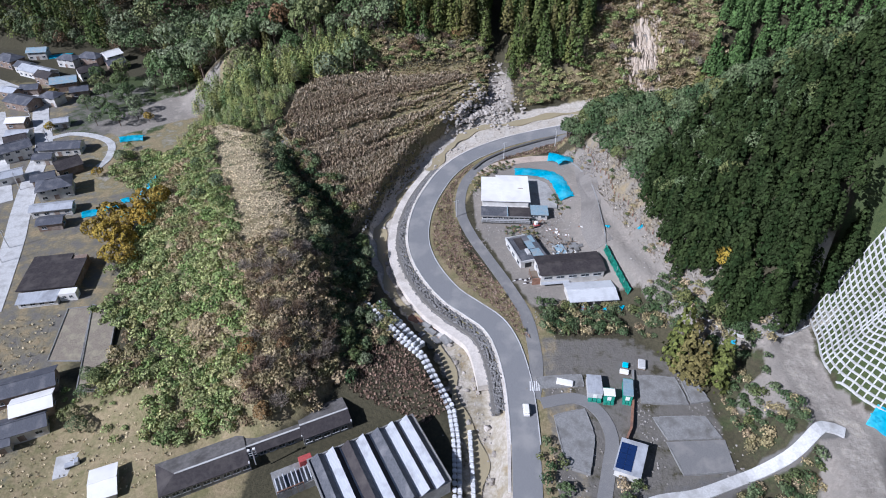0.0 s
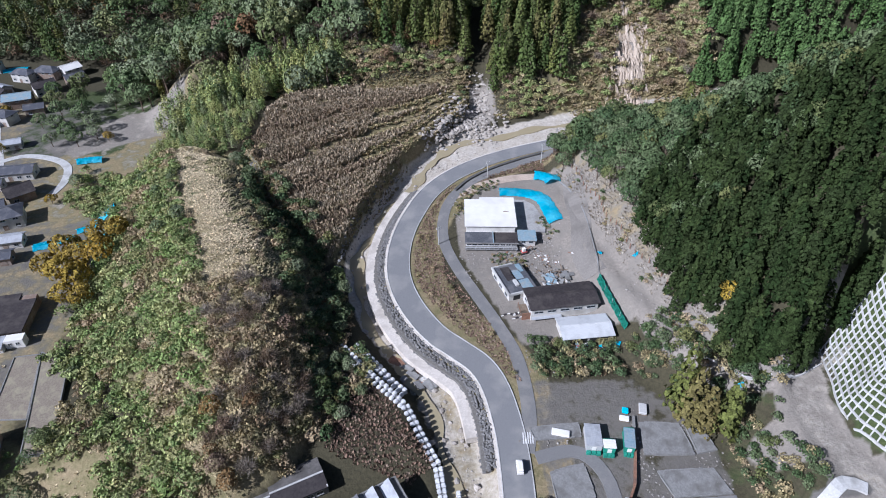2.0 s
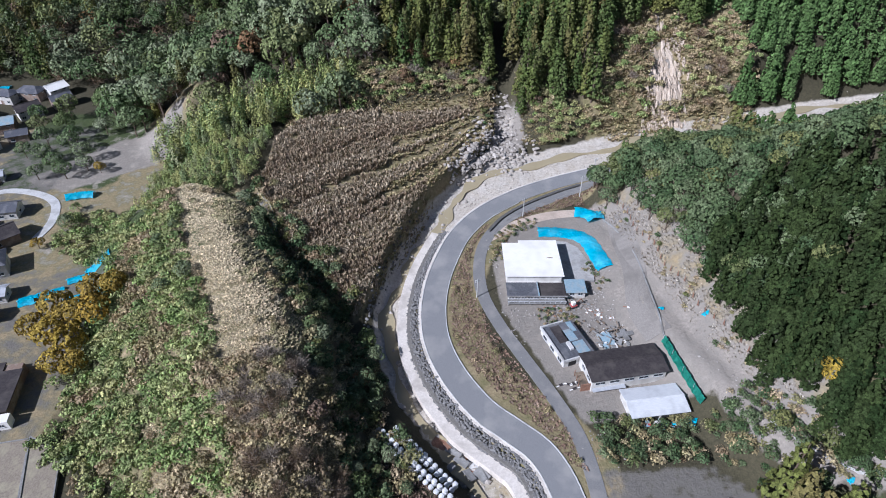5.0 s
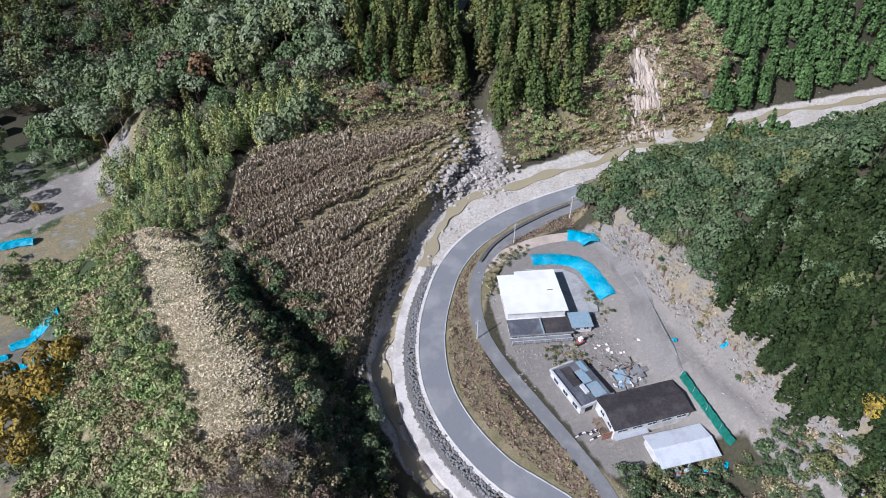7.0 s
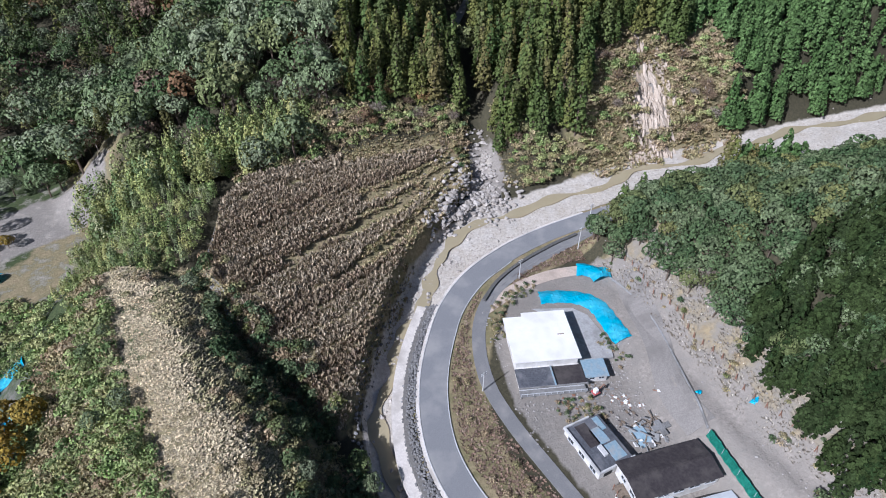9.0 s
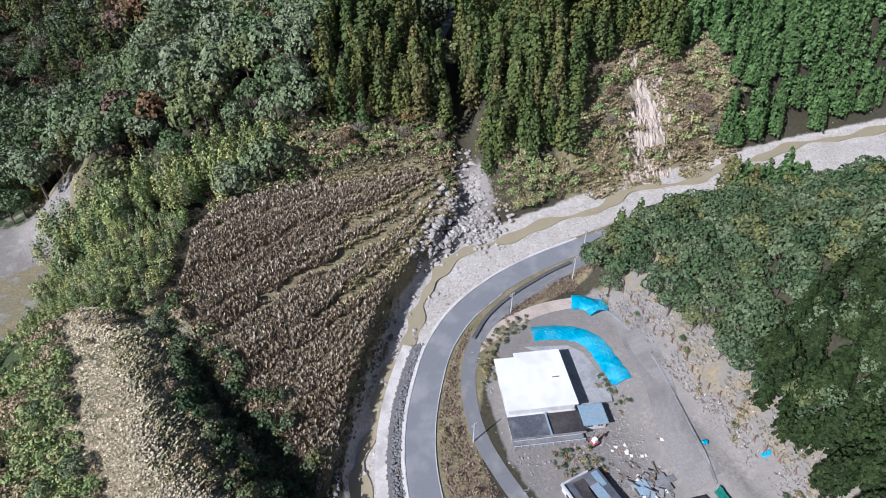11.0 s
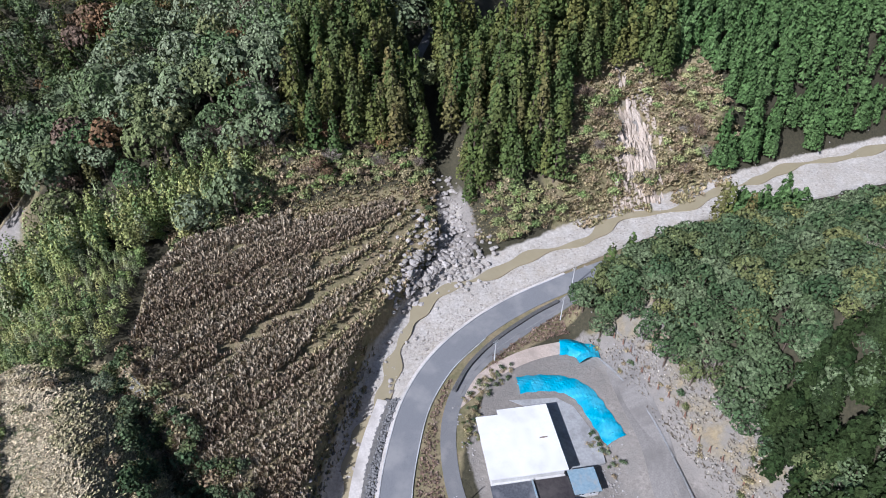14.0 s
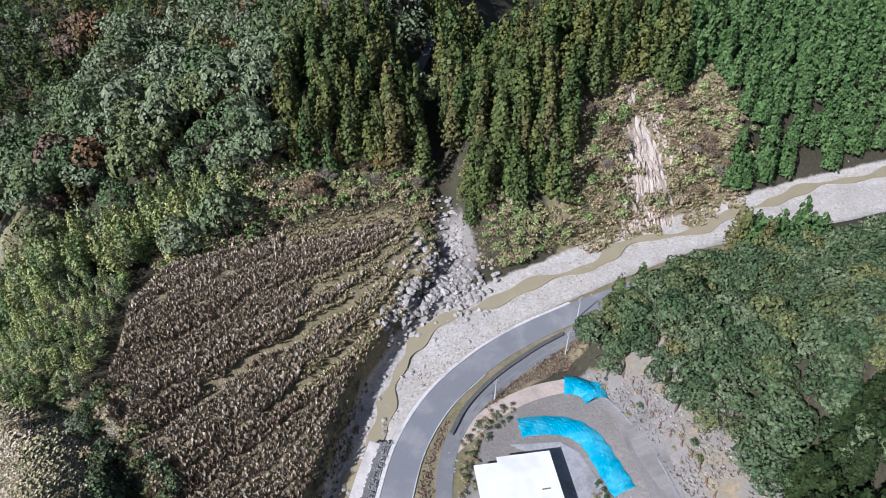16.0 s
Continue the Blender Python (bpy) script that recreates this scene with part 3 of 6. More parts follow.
def twig_crown(seed, radius, height, low, n, size):
    """A leafless crown: many thin twigs fanning up and out."""
    rng = np.random.RandomState(seed)
    d = ball_points(n, rng)
    d[:, 2] = np.abs(d[:, 2]) + 0.35
    d /= np.linalg.norm(d, axis=1)[:, None]
    p0 = np.stack([0 * d[:, 0], 0 * d[:, 0], low + 0 * d[:, 0]], 1) + d * radius * (0.25 + 0.6 * rng.rand(n, 1))
    p1 = p0 + (d + 0.5 * rng.normal(size=(n, 3))) * size * 2.2
    side = np.cross(d, rng.normal(size=(n, 3)))
    side /= np.linalg.norm(side, axis=1)[:, None]
    w = 0.06
    return np.stack([p0 - side * w, p0 + side * w, p1 + side * w * 0.4, p1 - side * w * 0.4], 1).reshape(-1, 3)


def tussock(seed, radius, height, n):
    """A tuft of dry blades that bow outwards."""
    rng = np.random.RandomState(seed)
    a = rng.rand(n) * 6.283
    o = np.stack([np.cos(a), np.sin(a), 0 * a], 1)
    s = np.stack([-np.sin(a), np.cos(a), 0 * a], 1)
    r = radius * (0.4 + 0.8 * rng.rand(n))[:, None]
    b = o * r * 0.15
    top = o * r + np.stack([0 * a, 0 * a, height * (0.6 + 0.6 * rng.rand(n))], 1)
    w = 0.16 * radius * (0.6 + 0.8 * rng.rand(n))[:, None]
    return np.stack([b - s * w, b + s * w, top + s * w * 1.3, top - s * w * 1.3], 1).reshape(-1, 3)


def quad_mesh(name, verts, mat, tint=None):
    n = len(verts) // 4
    me = bpy.data.meshes.new(name)
    me.vertices.add(n * 4)
    me.loops.add(n * 4)
    me.polygons.add(n)
    me.vertices.foreach_set("co", np.ascontiguousarray(verts, np.float32).ravel())
    me.loops.foreach_set("vertex_index", np.arange(n * 4, dtype=np.int32))
    me.polygons.foreach_set("loop_start", np.arange(0, n * 4, 4, dtype=np.int32))
    me.update(calc_edges=True)
    me.materials.append(mat)
    if tint is not None:
        me.attributes.new("tint", "FLOAT", "POINT").data.foreach_set("value", np.ascontiguousarray(tint, np.float32))
    return me


def trunk_mesh(name, height, r, mat, seed, limbs=4, spread=0.35):
    """A tapered stem with a few limbs."""
    rng = np.random.RandomState(seed)
    verts, faces = [], []

    def limb(p, q, r0, r1, k=6):
        d = (Vector(q) - Vector(p)).normalized()
        u = d.orthogonal().normalized()
        v = d.cross(u)
        s = len(verts)
        for c, rr in ((p, r0), (q, r1)):
            for i in range(k):
                a = 6.283 * i / k
                verts.append(tuple(Vector(c) + u * rr * math.cos(a) + v * rr * math.sin(a)))
        for i in range(k):
            j = (i + 1) % k
            faces.append((s + i, s + j, s + k + j, s + k + i))
        faces.append(tuple(range(s + k, s + 2 * k)))

    mid = (0.15 * rng.randn(), 0.15 * rng.randn(), height * 0.5)
    limb((0, 0, -0.8), mid, r, r * 0.7)
    limb(mid, (0, 0, height), r * 0.7, r * 0.2)
    for i in range(limbs):
        a = 6.283 * (i + rng.rand() * 0.5) / limbs
        h = height * (0.35 + 0.4 * i / limbs)
        limb((0, 0, h), (math.cos(a) * height * spread, math.sin(a) * height * spread, h + height * 0.28), r * 0.4, r * 0.1, 5)
    return mesh_from(name, verts, faces, mat)


KINDS = {}


def kind_of_tree(key, name, label, leaf, crowns, height, r, bark, limbs=4, spread=0.35):
    KINDS[key] = (name, label, [quad_mesh("crown", c, leaf) for c in crowns], trunk_mesh("trunk", height, r, bark, len(KINDS), limbs, spread), crowns, leaf)


R3 = range(4)
kind_of_tree("broad", "broadleaf_tree", "rounded evergreen broadleaf tree with grey-green leaves", L_BROAD, [dome_crown(i, 4.0, 9.5, 2.2, 640, 0.30) for i in R3], 7.0, 0.28, M_BARK)
kind_of_tree("hillbroad", "evergreen_tree", "dense dark evergreen tree on the steep hill", L_HILL, [dome_crown(20 + i, 3.6, 9.0, 1.6, 430, 0.33, 12) for i in R3], 7.0, 0.26, M_BARK)
kind_of_tree("hinoki", "cypress_tree", "cypress standing close in a plantation, shade coloured into its dark leaves", L_HINOKI, [cone_crown(40 + i, 2.3, 12, 1.8, 250, 0.45, 0.65, 0.15) for i in R3], 11, 0.2, M_BARK, 0)
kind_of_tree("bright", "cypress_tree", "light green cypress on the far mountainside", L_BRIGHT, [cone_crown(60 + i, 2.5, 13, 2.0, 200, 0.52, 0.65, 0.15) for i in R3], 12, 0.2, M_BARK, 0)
kind_of_tree("cedar", "cedar_tree", "tall pointed olive-green cedar at the gully", L_CEDAR, [cone_crown(80 + i, 2.7, 18, 2.5, 400, 0.47, 0.6, 0.3) for i in R3], 17, 0.3, M_BARK, 0)
kind_of_tree("autumn", "autumn_tree", "broadleaf tree in rusty brown autumn leaf", L_AUTUMN, [dome_crown(100 + i, 3.2, 8.0, 2.2, 420, 0.31) for i in R3], 6.0, 0.22, M_BARK)
kind_of_tree("yellow", "yellow_tree", "broadleaf tree in golden yellow autumn leaf", L_YELLOW, [dome_crown(120 + i, 3.6, 7.5, 1.5, 560, 0.33) for i in R3], 5.5, 0.24, M_BARK)
kind_of_tree("bare", "bare_tree", "leafless grey-brown tree with a fan of thin twigs", L_BARE, [twig_crown(140 + i, 3.2, 7.0, 2.0, 420, 0.6) for i in R3], 5.5, 0.16, M_PALE_BARK, 6, 0.4)
kind_of_tree("bamboo", "bamboo", "feathery yellow-green bamboo", L_BAMBOO, [cone_crown(160 + i, 1.9, 11, 3.0, 190, 0.27, 0.5, 0.22) for i in R3], 9, 0.06, M_BARK, 0)
kind_of_tree("shrub", "shrub", "low bright green leafy shrub", L_SHRUB, [round_crown(180 + i, 1.7, 2.3, 0.0, 108, 0.225, 6) for i in R3], 1.2, 0.08, M_BARK, 3)
kind_of_tree("bush", "bush", "low dark green bush", L_HILL, [round_crown(220 + i, 1.7, 2.6, 0.0, 120, 0.22, 6) for i in R3], 1.2, 0.08, M_BARK, 3)
kind_of_tree("brush", "brush", "low olive-brown brushwood", L_OLIVE, [round_crown(200 + i, 1.7, 2.0, 0.0, 102, 0.215, 6) for i in R3], 1.2, 0.08, M_BARK, 3)

woods = {}
things_made = {}
rooted = []


def settle():
    """Set the single trees down on the ground."""
    r = np.array([(x, y) for _, x, y, *_ in rooted])
    for (root, x, y, turn, scale, sz), z in zip(rooted, land(r[:, 0], r[:, 1])):
        root.matrix_world = pose(x, y, float(z) - 0.15, 0, 0, turn) @ Matrix.Diagonal((scale, scale, sz, 1))
    rooted.clear()


def plant(key, x, y, scale, rng, thing=False, group=""):
    z = 0.0
    name, label, crowns, trunk, raw, leaf = KINDS[key]
    k = rng.randint(len(crowns))
    turn = rng.rand() * 360
    sz = scale * (0.9 + 0.25 * rng.rand())
    if thing:
        root = tagged(new(name), label, name.replace("_", " "), group)
        rooted.append((root, x, y, turn, scale, sz))
        for nm, me in (("trunk", trunk), ("crown", crowns[k])):
            o = new(nm, me)
            o.parent = root
        things_made[key] = things_made.get(key, 0) + 1
    else:
        woods.setdefault(key, []).append((k, x, y, z, math.radians(turn), scale, sz, rng.rand()))


def grow(key, name, label, thin=1.0):
    """All the trees of one kind that nobody could count, as one mass."""
    vs, ts = [], []
    raw, leaf = KINDS[key][4], KINDS[key][5]
    spots = woods.get(key, [])
    if not spots:
        return
    zs = land(np.array([q[1] for q in spots]), np.array([q[2] for q in spots])) - 0.15
    for (k, x, y, _, a, s, sz, tint), z in zip(spots, zs):
        q = raw[k].reshape(-1, 4, 3)
        if y > 326:
            q = q[::2]
        p = q.reshape(-1, 3)
        c, d = math.cos(a) * s, math.sin(a) * s
        vs.append(np.stack([p[:, 0] * c - p[:, 1] * d + x, p[:, 0] * d + p[:, 1] * c + y, p[:, 2] * sz + z], 1))
        ts.append(np.full(len(p), tint))
    if vs:
        tagged(new(name, quad_mesh(name, np.concatenate(vs), leaf, np.concatenate(ts))), label, "trees", kind="stuff")


BAMBOO = [(-140, 268), (-118, 270), (-98, 272), (-80, 277), (-62, 281), (-46, 284)]
CLEARING = [(-170, 258), (-140, 292), (-116, 296), (-122, 272), (-150, 252)]


def wood():
    rng = np.random.RandomState(11)
    n_thing = {"hillbroad": 0, "cedar": 0, "broad": 0, "hinoki": 0}
    pts = []
    step = 4.2
    for gx in np.arange(-330, 262, step):
        for gy in np.arange(100, 520, step):
            pts.append((gx + rng.uniform(-0.45, 0.45) * step, gy + rng.uniform(-0.45, 0.45) * step))
    P = np.array(pts)
    X, Y = P[:, 0], P[:, 1]
    river_d, river_w = along(RIVER, X, Y)
    road_d, = along(ROAD, X, Y)
    stream_d, = along(STREAM, X, Y)
    foot_x = np.interp(Y, *FOOT)
    hx, = along(LATFOOT, X, Y)
    bam_d, = along(BAMBOO, X, Y)
    field = inside(FIELD, X, Y)
    hill_h = land(X, Y) - plain(X, Y)
    clear = inside(CLEARING, X, Y)
    Z = land(X, Y)
    lat = inside(LATTICE, X, Y)
    rim = 7 * fbm(X, Y, 30, 14)
    for i in range(len(P)):
        x, y = P[i]
        u = rng.rand()
        far = y > 395 or x < -200
        if (x > 45 and y > 348) or (y > 440) or (x > 215):
            continue
        if river_d[i] < river_w[i] + 3.5 or road_d[i] < (5.2 if x > 50 else 8) or field[i] > -2:
            continue
        if stream_d[i] < (5 if y < 300 else 2):
            continue
        if hill_h[i] > 2 and x > 48 and y < 246:
            if (y > 160 and x > 150) or (y <= 160 and x > 165) or lat[i] > 0 or (y < 216 and x < foot_x[i] + float(np.interp(y, [120, 125, 142, 155, 187, 198, 210], [1.5, 2.5, 4.8, 8.2, 8.2, 4.8, 2.0]))) or y < 108 or hx[i] < 2:
                continue
            if y > 164 + 8 * math.sin(x * 0.1):
                k = "autumn" if u < 0.02 else "bare" if u < 0.05 else "hillbroad"
                plant("hillbroad", x + rng.uniform(1.4, 2.8), y + rng.uniform(1.4, 2.8), rng.uniform(0.6, 0.95), rng)
                if rng.rand() < 0.98:
                    plant(k, x, y, rng.uniform(0.72, 1.1), rng, x < 112 and y > 172, "trees on the hill")
            else:
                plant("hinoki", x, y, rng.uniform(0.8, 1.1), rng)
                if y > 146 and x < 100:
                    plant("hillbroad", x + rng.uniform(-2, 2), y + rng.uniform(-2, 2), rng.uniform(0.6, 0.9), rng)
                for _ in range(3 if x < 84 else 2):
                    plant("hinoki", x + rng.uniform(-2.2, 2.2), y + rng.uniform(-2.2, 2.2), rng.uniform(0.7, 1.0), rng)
            continue
        if bam_d[i] < (10.5 if x < -70 else 8.5) and clear[i] < -3:
            if x < -112 and y < 268:
                continue
            for _ in range(3):
                plant("bamboo", x + rng.uniform(-2, 2), y + rng.uniform(-2, 2), rng.uniform(0.85, 1.3), rng)
            continue
        if -46 < x < 19 and 276 < y < 287 and field[i] < -3:
            for _ in range(3):
                plant("brush" if rng.rand() < 0.75 else "shrub", x + rng.uniform(-2, 2), y + rng.uniform(-2, 2), rng.uniform(0.7, 1.4), rng)
            if u < 0.3:
                plant("bare" if u < 0.2 else "autumn", x, y, rng.uniform(0.6, 1.0), rng, True, "trees at the slope's foot")
            continue
        if y < 270 and x > -108 and not (60 < x < 132):
            continue
        if y < 281 and -70 < x < 20 and field[i] > -6:
            continue
        if x <= -108 and y < 330 + 0.25 * (-x - 108) and not (y > 296 and x > -150):
            continue
        cut = ((x - 95) / 12) ** 2 + ((y - 284) / 17) ** 2
        if 62 + rim[i] < x < 128 + rim[i] and y < 300 + rim[i] - 0.25 * abs(x - 95) and y > 256:
            if cut > 0.35:
                for _ in range(4):
                    plant("brush" if rng.rand() < 0.65 else "shrub", x + rng.uniform(-2, 2), y + rng.uniform(-2, 2), rng.uniform(0.7, 1.5), rng)
                if u < 0.2 and cut > 1.2:
                    plant("bare", x, y, rng.uniform(0.6, 1.0), rng, True, "bare trees")
            continue
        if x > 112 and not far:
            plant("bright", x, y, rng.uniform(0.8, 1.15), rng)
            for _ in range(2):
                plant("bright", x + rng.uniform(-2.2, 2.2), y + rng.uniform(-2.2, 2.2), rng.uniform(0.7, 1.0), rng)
            continue
        if x > 30 and y < 400:
            if rng.rand() < 0.85:
                plant("cedar", x, y, rng.uniform(0.8, 1.25), rng, y < 312 and x < 62, "cedars by the gully")
            continue
        if -22 < x < 22 and y < 335:
            if y > 283 and rng.rand() < 0.9:
                plant("cedar", x, y, rng.uniform(0.75, 1.2), rng, y < 318, "cedars by the gully")
            elif u < 0.5:
                plant("autumn" if u < 0.2 else "bare", x, y, rng.uniform(0.5, 0.8), rng, True, "trees at the slope's foot")
            continue
        if far:
            if rng.rand() < 0.7:
                plant("cedar" if u < 0.45 else "autumn" if u < 0.5 else "broad", x, y, rng.uniform(0.8, 1.3), rng)
            continue
        if rng.rand() < 0.37:
            k = "broad" if u < 0.66 else "autumn" if u < 0.76 else "bare" if u < 0.88 else "cedar"
            plant(k, x, y, rng.uniform(0.55, 0.85) if k == "cedar" else rng.uniform(1.2, 2.0), rng, y < 322 and k != "cedar", "trees on the spur")


LATTICE = [(94, 115), (90, 97), (98, 82), (130, 60), (190, 80), (170, 126), (114, 131)]
wood()
for key, name, label in (("broad", "far_broadleaf_wood", "mixed evergreen wood on the mountainside"), ("hillbroad", "hill_wood", "dense dark evergreen wood on the hill"), ("hinoki", "cypress_plantation", "close-grown cypress plantation on the hill, leaves darkened for shade"), ("bright", "far_cypress_plantation", "light green cypress plantation on the mountainside"), ("cedar", "far_cedar_wood", "olive cedar wood on the mountainside"), ("autumn", "far_autumn_trees", "rusty autumn trees scattered in the wood"), ("bare", "far_bare_trees", "leafless trees scattered in the wood"), ("bamboo", "bamboo_grove", "feathery yellow-green bamboo grove behind the field"), ("shrub", "slope_shrubs", "green shrubs over the cut slope"), ("brush", "slope_brush", "olive-brown brushwood over the cut slope")):
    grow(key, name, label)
woods.clear()
settle()


def tufts(name, label, leaf, spots, radius, height, blades, seed, tints=None, tall=None):
    rng = np.random.RandomState(seed)
    raw = [tussock(seed + i, radius, height, blades) for i in range(6)]
    vs, ts = [], []
    S = np.array(spots)
    Z = land(S[:, 0], S[:, 1])
    for i, ((x, y), z) in enumerate(zip(spots, Z)):
        p = raw[rng.randint(6)]
        a, s = rng.rand() * 6.283, rng.uniform(0.6, 1.4) * (1 if tall is None else tall[i])
        c, d = math.cos(a) * s, math.sin(a) * s
        vs.append(np.stack([p[:, 0] * c - p[:, 1] * d + x, p[:, 0] * d + p[:, 1] * c + y, p[:, 2] * s + z - 0.05], 1))
        ts.append(np.full(len(p), rng.rand() if tints is None else tints[i]))
    tagged(new(name, quad_mesh(name, np.concatenate(vs), leaf, np.concatenate(ts))), label, "grass", kind="stuff")


def scatter(poly, step, rng, margin=0.0):
    xs, ys = [p[0] for p in poly], [p[1] for p in poly]
    g = np.array([(x + rng.uniform(-0.5, 0.5) * step, y + rng.uniform(-0.5, 0.5) * step) for x in np.arange(min(xs), max(xs), step) for y in np.arange(min(ys), max(ys), step)])
    return g[inside(poly, g[:, 0], g[:, 1]) > margin]


FIELD_EDGE = [(-57, 201), (-60, 211), (-66, 219), (-67.5, 223), (-65.5, 233), (-64.5, 249), (-62, 262)]


def growth():
    rng = np.random.RandomState(5)
    g = scatter(FIELD, 0.72, rng, -1.0)
    v, wide = rows_of_field(g[:, 0], g[:, 1])
    ph = v * 10 + 0.22 * fbm(g[:, 0], g[:, 1], 26, 4)
    gap = np.abs(ph - np.round(ph)) * wide / 10
    trench = trench_of_field(g[:, 0], g[:, 1])
    g = g[(gap > 0.42 + 0.3 * fbm(g[:, 0], g[:, 1], 9, 9)) & (fbm(g[:, 0], g[:, 1], 14, 9) > -1.0) & (trench > 1.3)]
    g = g[along(FIELD_EDGE, g[:, 0], g[:, 1])[0] > 1.4]
    v, wide = rows_of_field(g[:, 0], g[:, 1])
    row = np.floor(v * 10 + 0.22 * fbm(g[:, 0], g[:, 1], 26, 4)).astype(int) + 20
    shade, rise = rng.rand(60), rng.uniform(0.85, 1.25, 60)
    verge = (trench_of_field(g[:, 0], g[:, 1]) < 3.6) & (g[:, 0] > -22) | (inside(FIELD, g[:, 0], g[:, 1]) < 2.2 + 1.5 * fbm(g[:, 0], g[:, 1], 11, 2)) & (g[:, 0] > -24) | (v > 0.93) & (g[:, 0] > -25)
    w, wr = g[~verge], row[~verge]
    tufts("field_weeds", "tall dead brown weeds standing in rows on the field", L_WEED, [tuple(p) for p in w], 0.6, 1.05, 9, 31, (0.6 * shade[wr] + 0.4 * rng.rand(len(w))) % 1, rise[wr])
    tufts("field_verge", "olive and straw grass along the washed-out trenches", L_OLIVE, [tuple(p) for p in g[verge]], 0.6, 0.6, 9, 33)
    top = scatter([(-100, 225), (-62, 225), (-40, 170), (-30, 140), (-30, 104), (-52, 92), (-66, 100), (-78, 140), (-98, 190)], 0.62, rng)
    back = np.interp(top[:, 1], [k[1] for k in KNOLL[::-1]], [k[0] for k in KNOLL[::-1]])
    olive = top[:, 0] - back + 7 * fbm(top[:, 0], top[:, 1], 24, 12) > 3
    tufts("pampas_grass", "matted straw-coloured grass over the knoll", L_DRY, [tuple(p) for p in top[~olive]], 0.7, 0.22, 6, 41)
    tufts("knoll_grass", "olive-brown grass and low scrub over the knoll", L_KNOLL, [tuple(p) for p in top[olive]], 0.7, 0.26, 6, 43)
    k = scatter([(-112, 228), (-62, 230), (-44, 202), (-20, 160), (-12, 130), (-20, 98), (-36, 90), (-62, 82), (-80, 86), (-100, 104), (-120, 150), (-120, 195)], 2.0, rng)
    k = k[inside([(-98, 218), (-66, 222), (-48, 196), (-27, 160), (-17, 130), (-24, 104), (-36, 96), (-62, 88), (-74, 94), (-86, 106), (-106, 150), (-108, 188)], k[:, 0], k[:, 1]) + 6 * fbm(k[:, 0], k[:, 1], 30, 44) > -2]
    kz = land(k[:, 0], k[:, 1])
    kr = np.interp(k[:, 1], [100, 112, 132, 157, 185, 205, 225], [-38, -40, -46, -55, -69, -76, -86])
    n = fbm(k[:, 0], k[:, 1], 22, 21)
    for (x, y), z, cx, q in zip(k, kz, kr, n):
        side = x - cx
        u = rng.rand()
        if river_clear(x, y):
            continue
        if side < -10:
            if u < 0.8:
                plant("shrub" if q > -0.35 else "brush", x, y, rng.uniform(0.7, 1.5), rng)
            if q > 0.7 and u < 0.12:
                plant("broad", x, y, rng.uniform(0.35, 0.6), rng, True, "trees on the knoll")
        elif side > 12:
            if u < 0.8:
                plant("bush" if u < 0.5 else "brush", x, y, rng.uniform(0.7, 1.5), rng)
            if u > (0.88 if y < 165 else 0.97):
                plant("broad", x, y, rng.uniform(0.35, 0.6), rng, True, "trees on the knoll")
        else:
            if y < 140:
                if u < 0.75:
                    plant("brush", x, y, rng.uniform(0.7, 1.4), rng)
                if u > 0.78:
                    plant("bare" if u > 0.81 else "autumn", x, y, rng.uniform(0.45, 0.75), rng, True, "trees on the knoll")
            elif q > 0.45 and u < 0.4:
                plant("brush" if u < 0.4 else "shrub", x, y, rng.uniform(0.5, 1.0), rng)
    for x, y, s in ((-119, 180, 1.4), (-112, 176, 1.4), (-107, 182, 1.3), (-116, 169, 1.3), (-109, 166, 1.2), (-103, 173, 1.2), (-123, 173, 1.1), (-100, 181, 1.0), (-106, 159, 1.0), (-112, 160, 1.0)):
        plant("yellow", x, y, s, rng, True, "golden trees by the village")
    plant("autumn", -27, 143, 0.7, rng, True, "trees on the knoll")
    plant("yellow", 74, 124, 0.8, rng, True)
    for x, y, s in ((-116, 414, 2.2), (-106, 416, 2.4), (-98, 413, 2.0), (-110, 422, 2.3), (-102, 421, 2.0)):
        plant("autumn", x, y, s, rng, True, "red-brown trees behind the spur")
    for x, y, s in ((-96, 97, 0.6), (-93, 94, 0.6), (-95, 103, 0.5)):
        plant("broad", x, y, s, rng, True, "trees by the plots")
    # growth on the waste ground by the lots
    for poly, share in (([(53, 126), (62, 132), (80, 112), (86, 100), (84, 84), (70, 80), (68, 104), (54, 116)], 0.85), ([(72, 78), (92, 80), (96, 66), (80, 62), (62, 68)], 0.95), ([(28, 130), (50, 130), (52, 118), (28, 118)], 0.8), ([(22, 84), (27, 86), (28, 70), (22, 66)], 0.5), ([(38, 76), (44, 75), (46, 70), (39, 68)], 0.8)):
        for x, y in scatter(poly, 1.6, rng):
            u = rng.rand()
            if u < share and along(DIRT, [x], [y])[0][0] > 7 and along(PATH, [x], [y])[0][0] > 2.5 and not (76 < x < 86 and 88 < y < 104 and u < 0.6):
                plant("bush" if rng.rand() < 0.62 else "brush", x, y, rng.uniform(0.5, 1.2), rng)
    for x, y, s in ((60, 122, 0.55), (64, 119, 0.6), (66, 114, 0.55), (71, 113, 0.6), (62, 115, 0.5), (58, 118, 0.5), (75, 108, 0.5), (69, 108, 0.45), (57, 123, 0.4)):
        plant("hillbroad", x, y, s, rng, True, "bushy trees by the lots")
    # bank of brambles between road and lane, and round the white house
    strip_poly = [(24, 117), (21.5, 128), (17, 138), (12, 149), (7, 161), (3.8, 173), (3.6, 186), (6.6, 197), (13, 207), (10, 206), (3, 194), (-1.5, 182), (-3.6, 168), (-3, 156), (1.5, 146), (8, 137), (15, 129), (20, 120)]
    s = scatter(strip_poly, 0.8, rng)
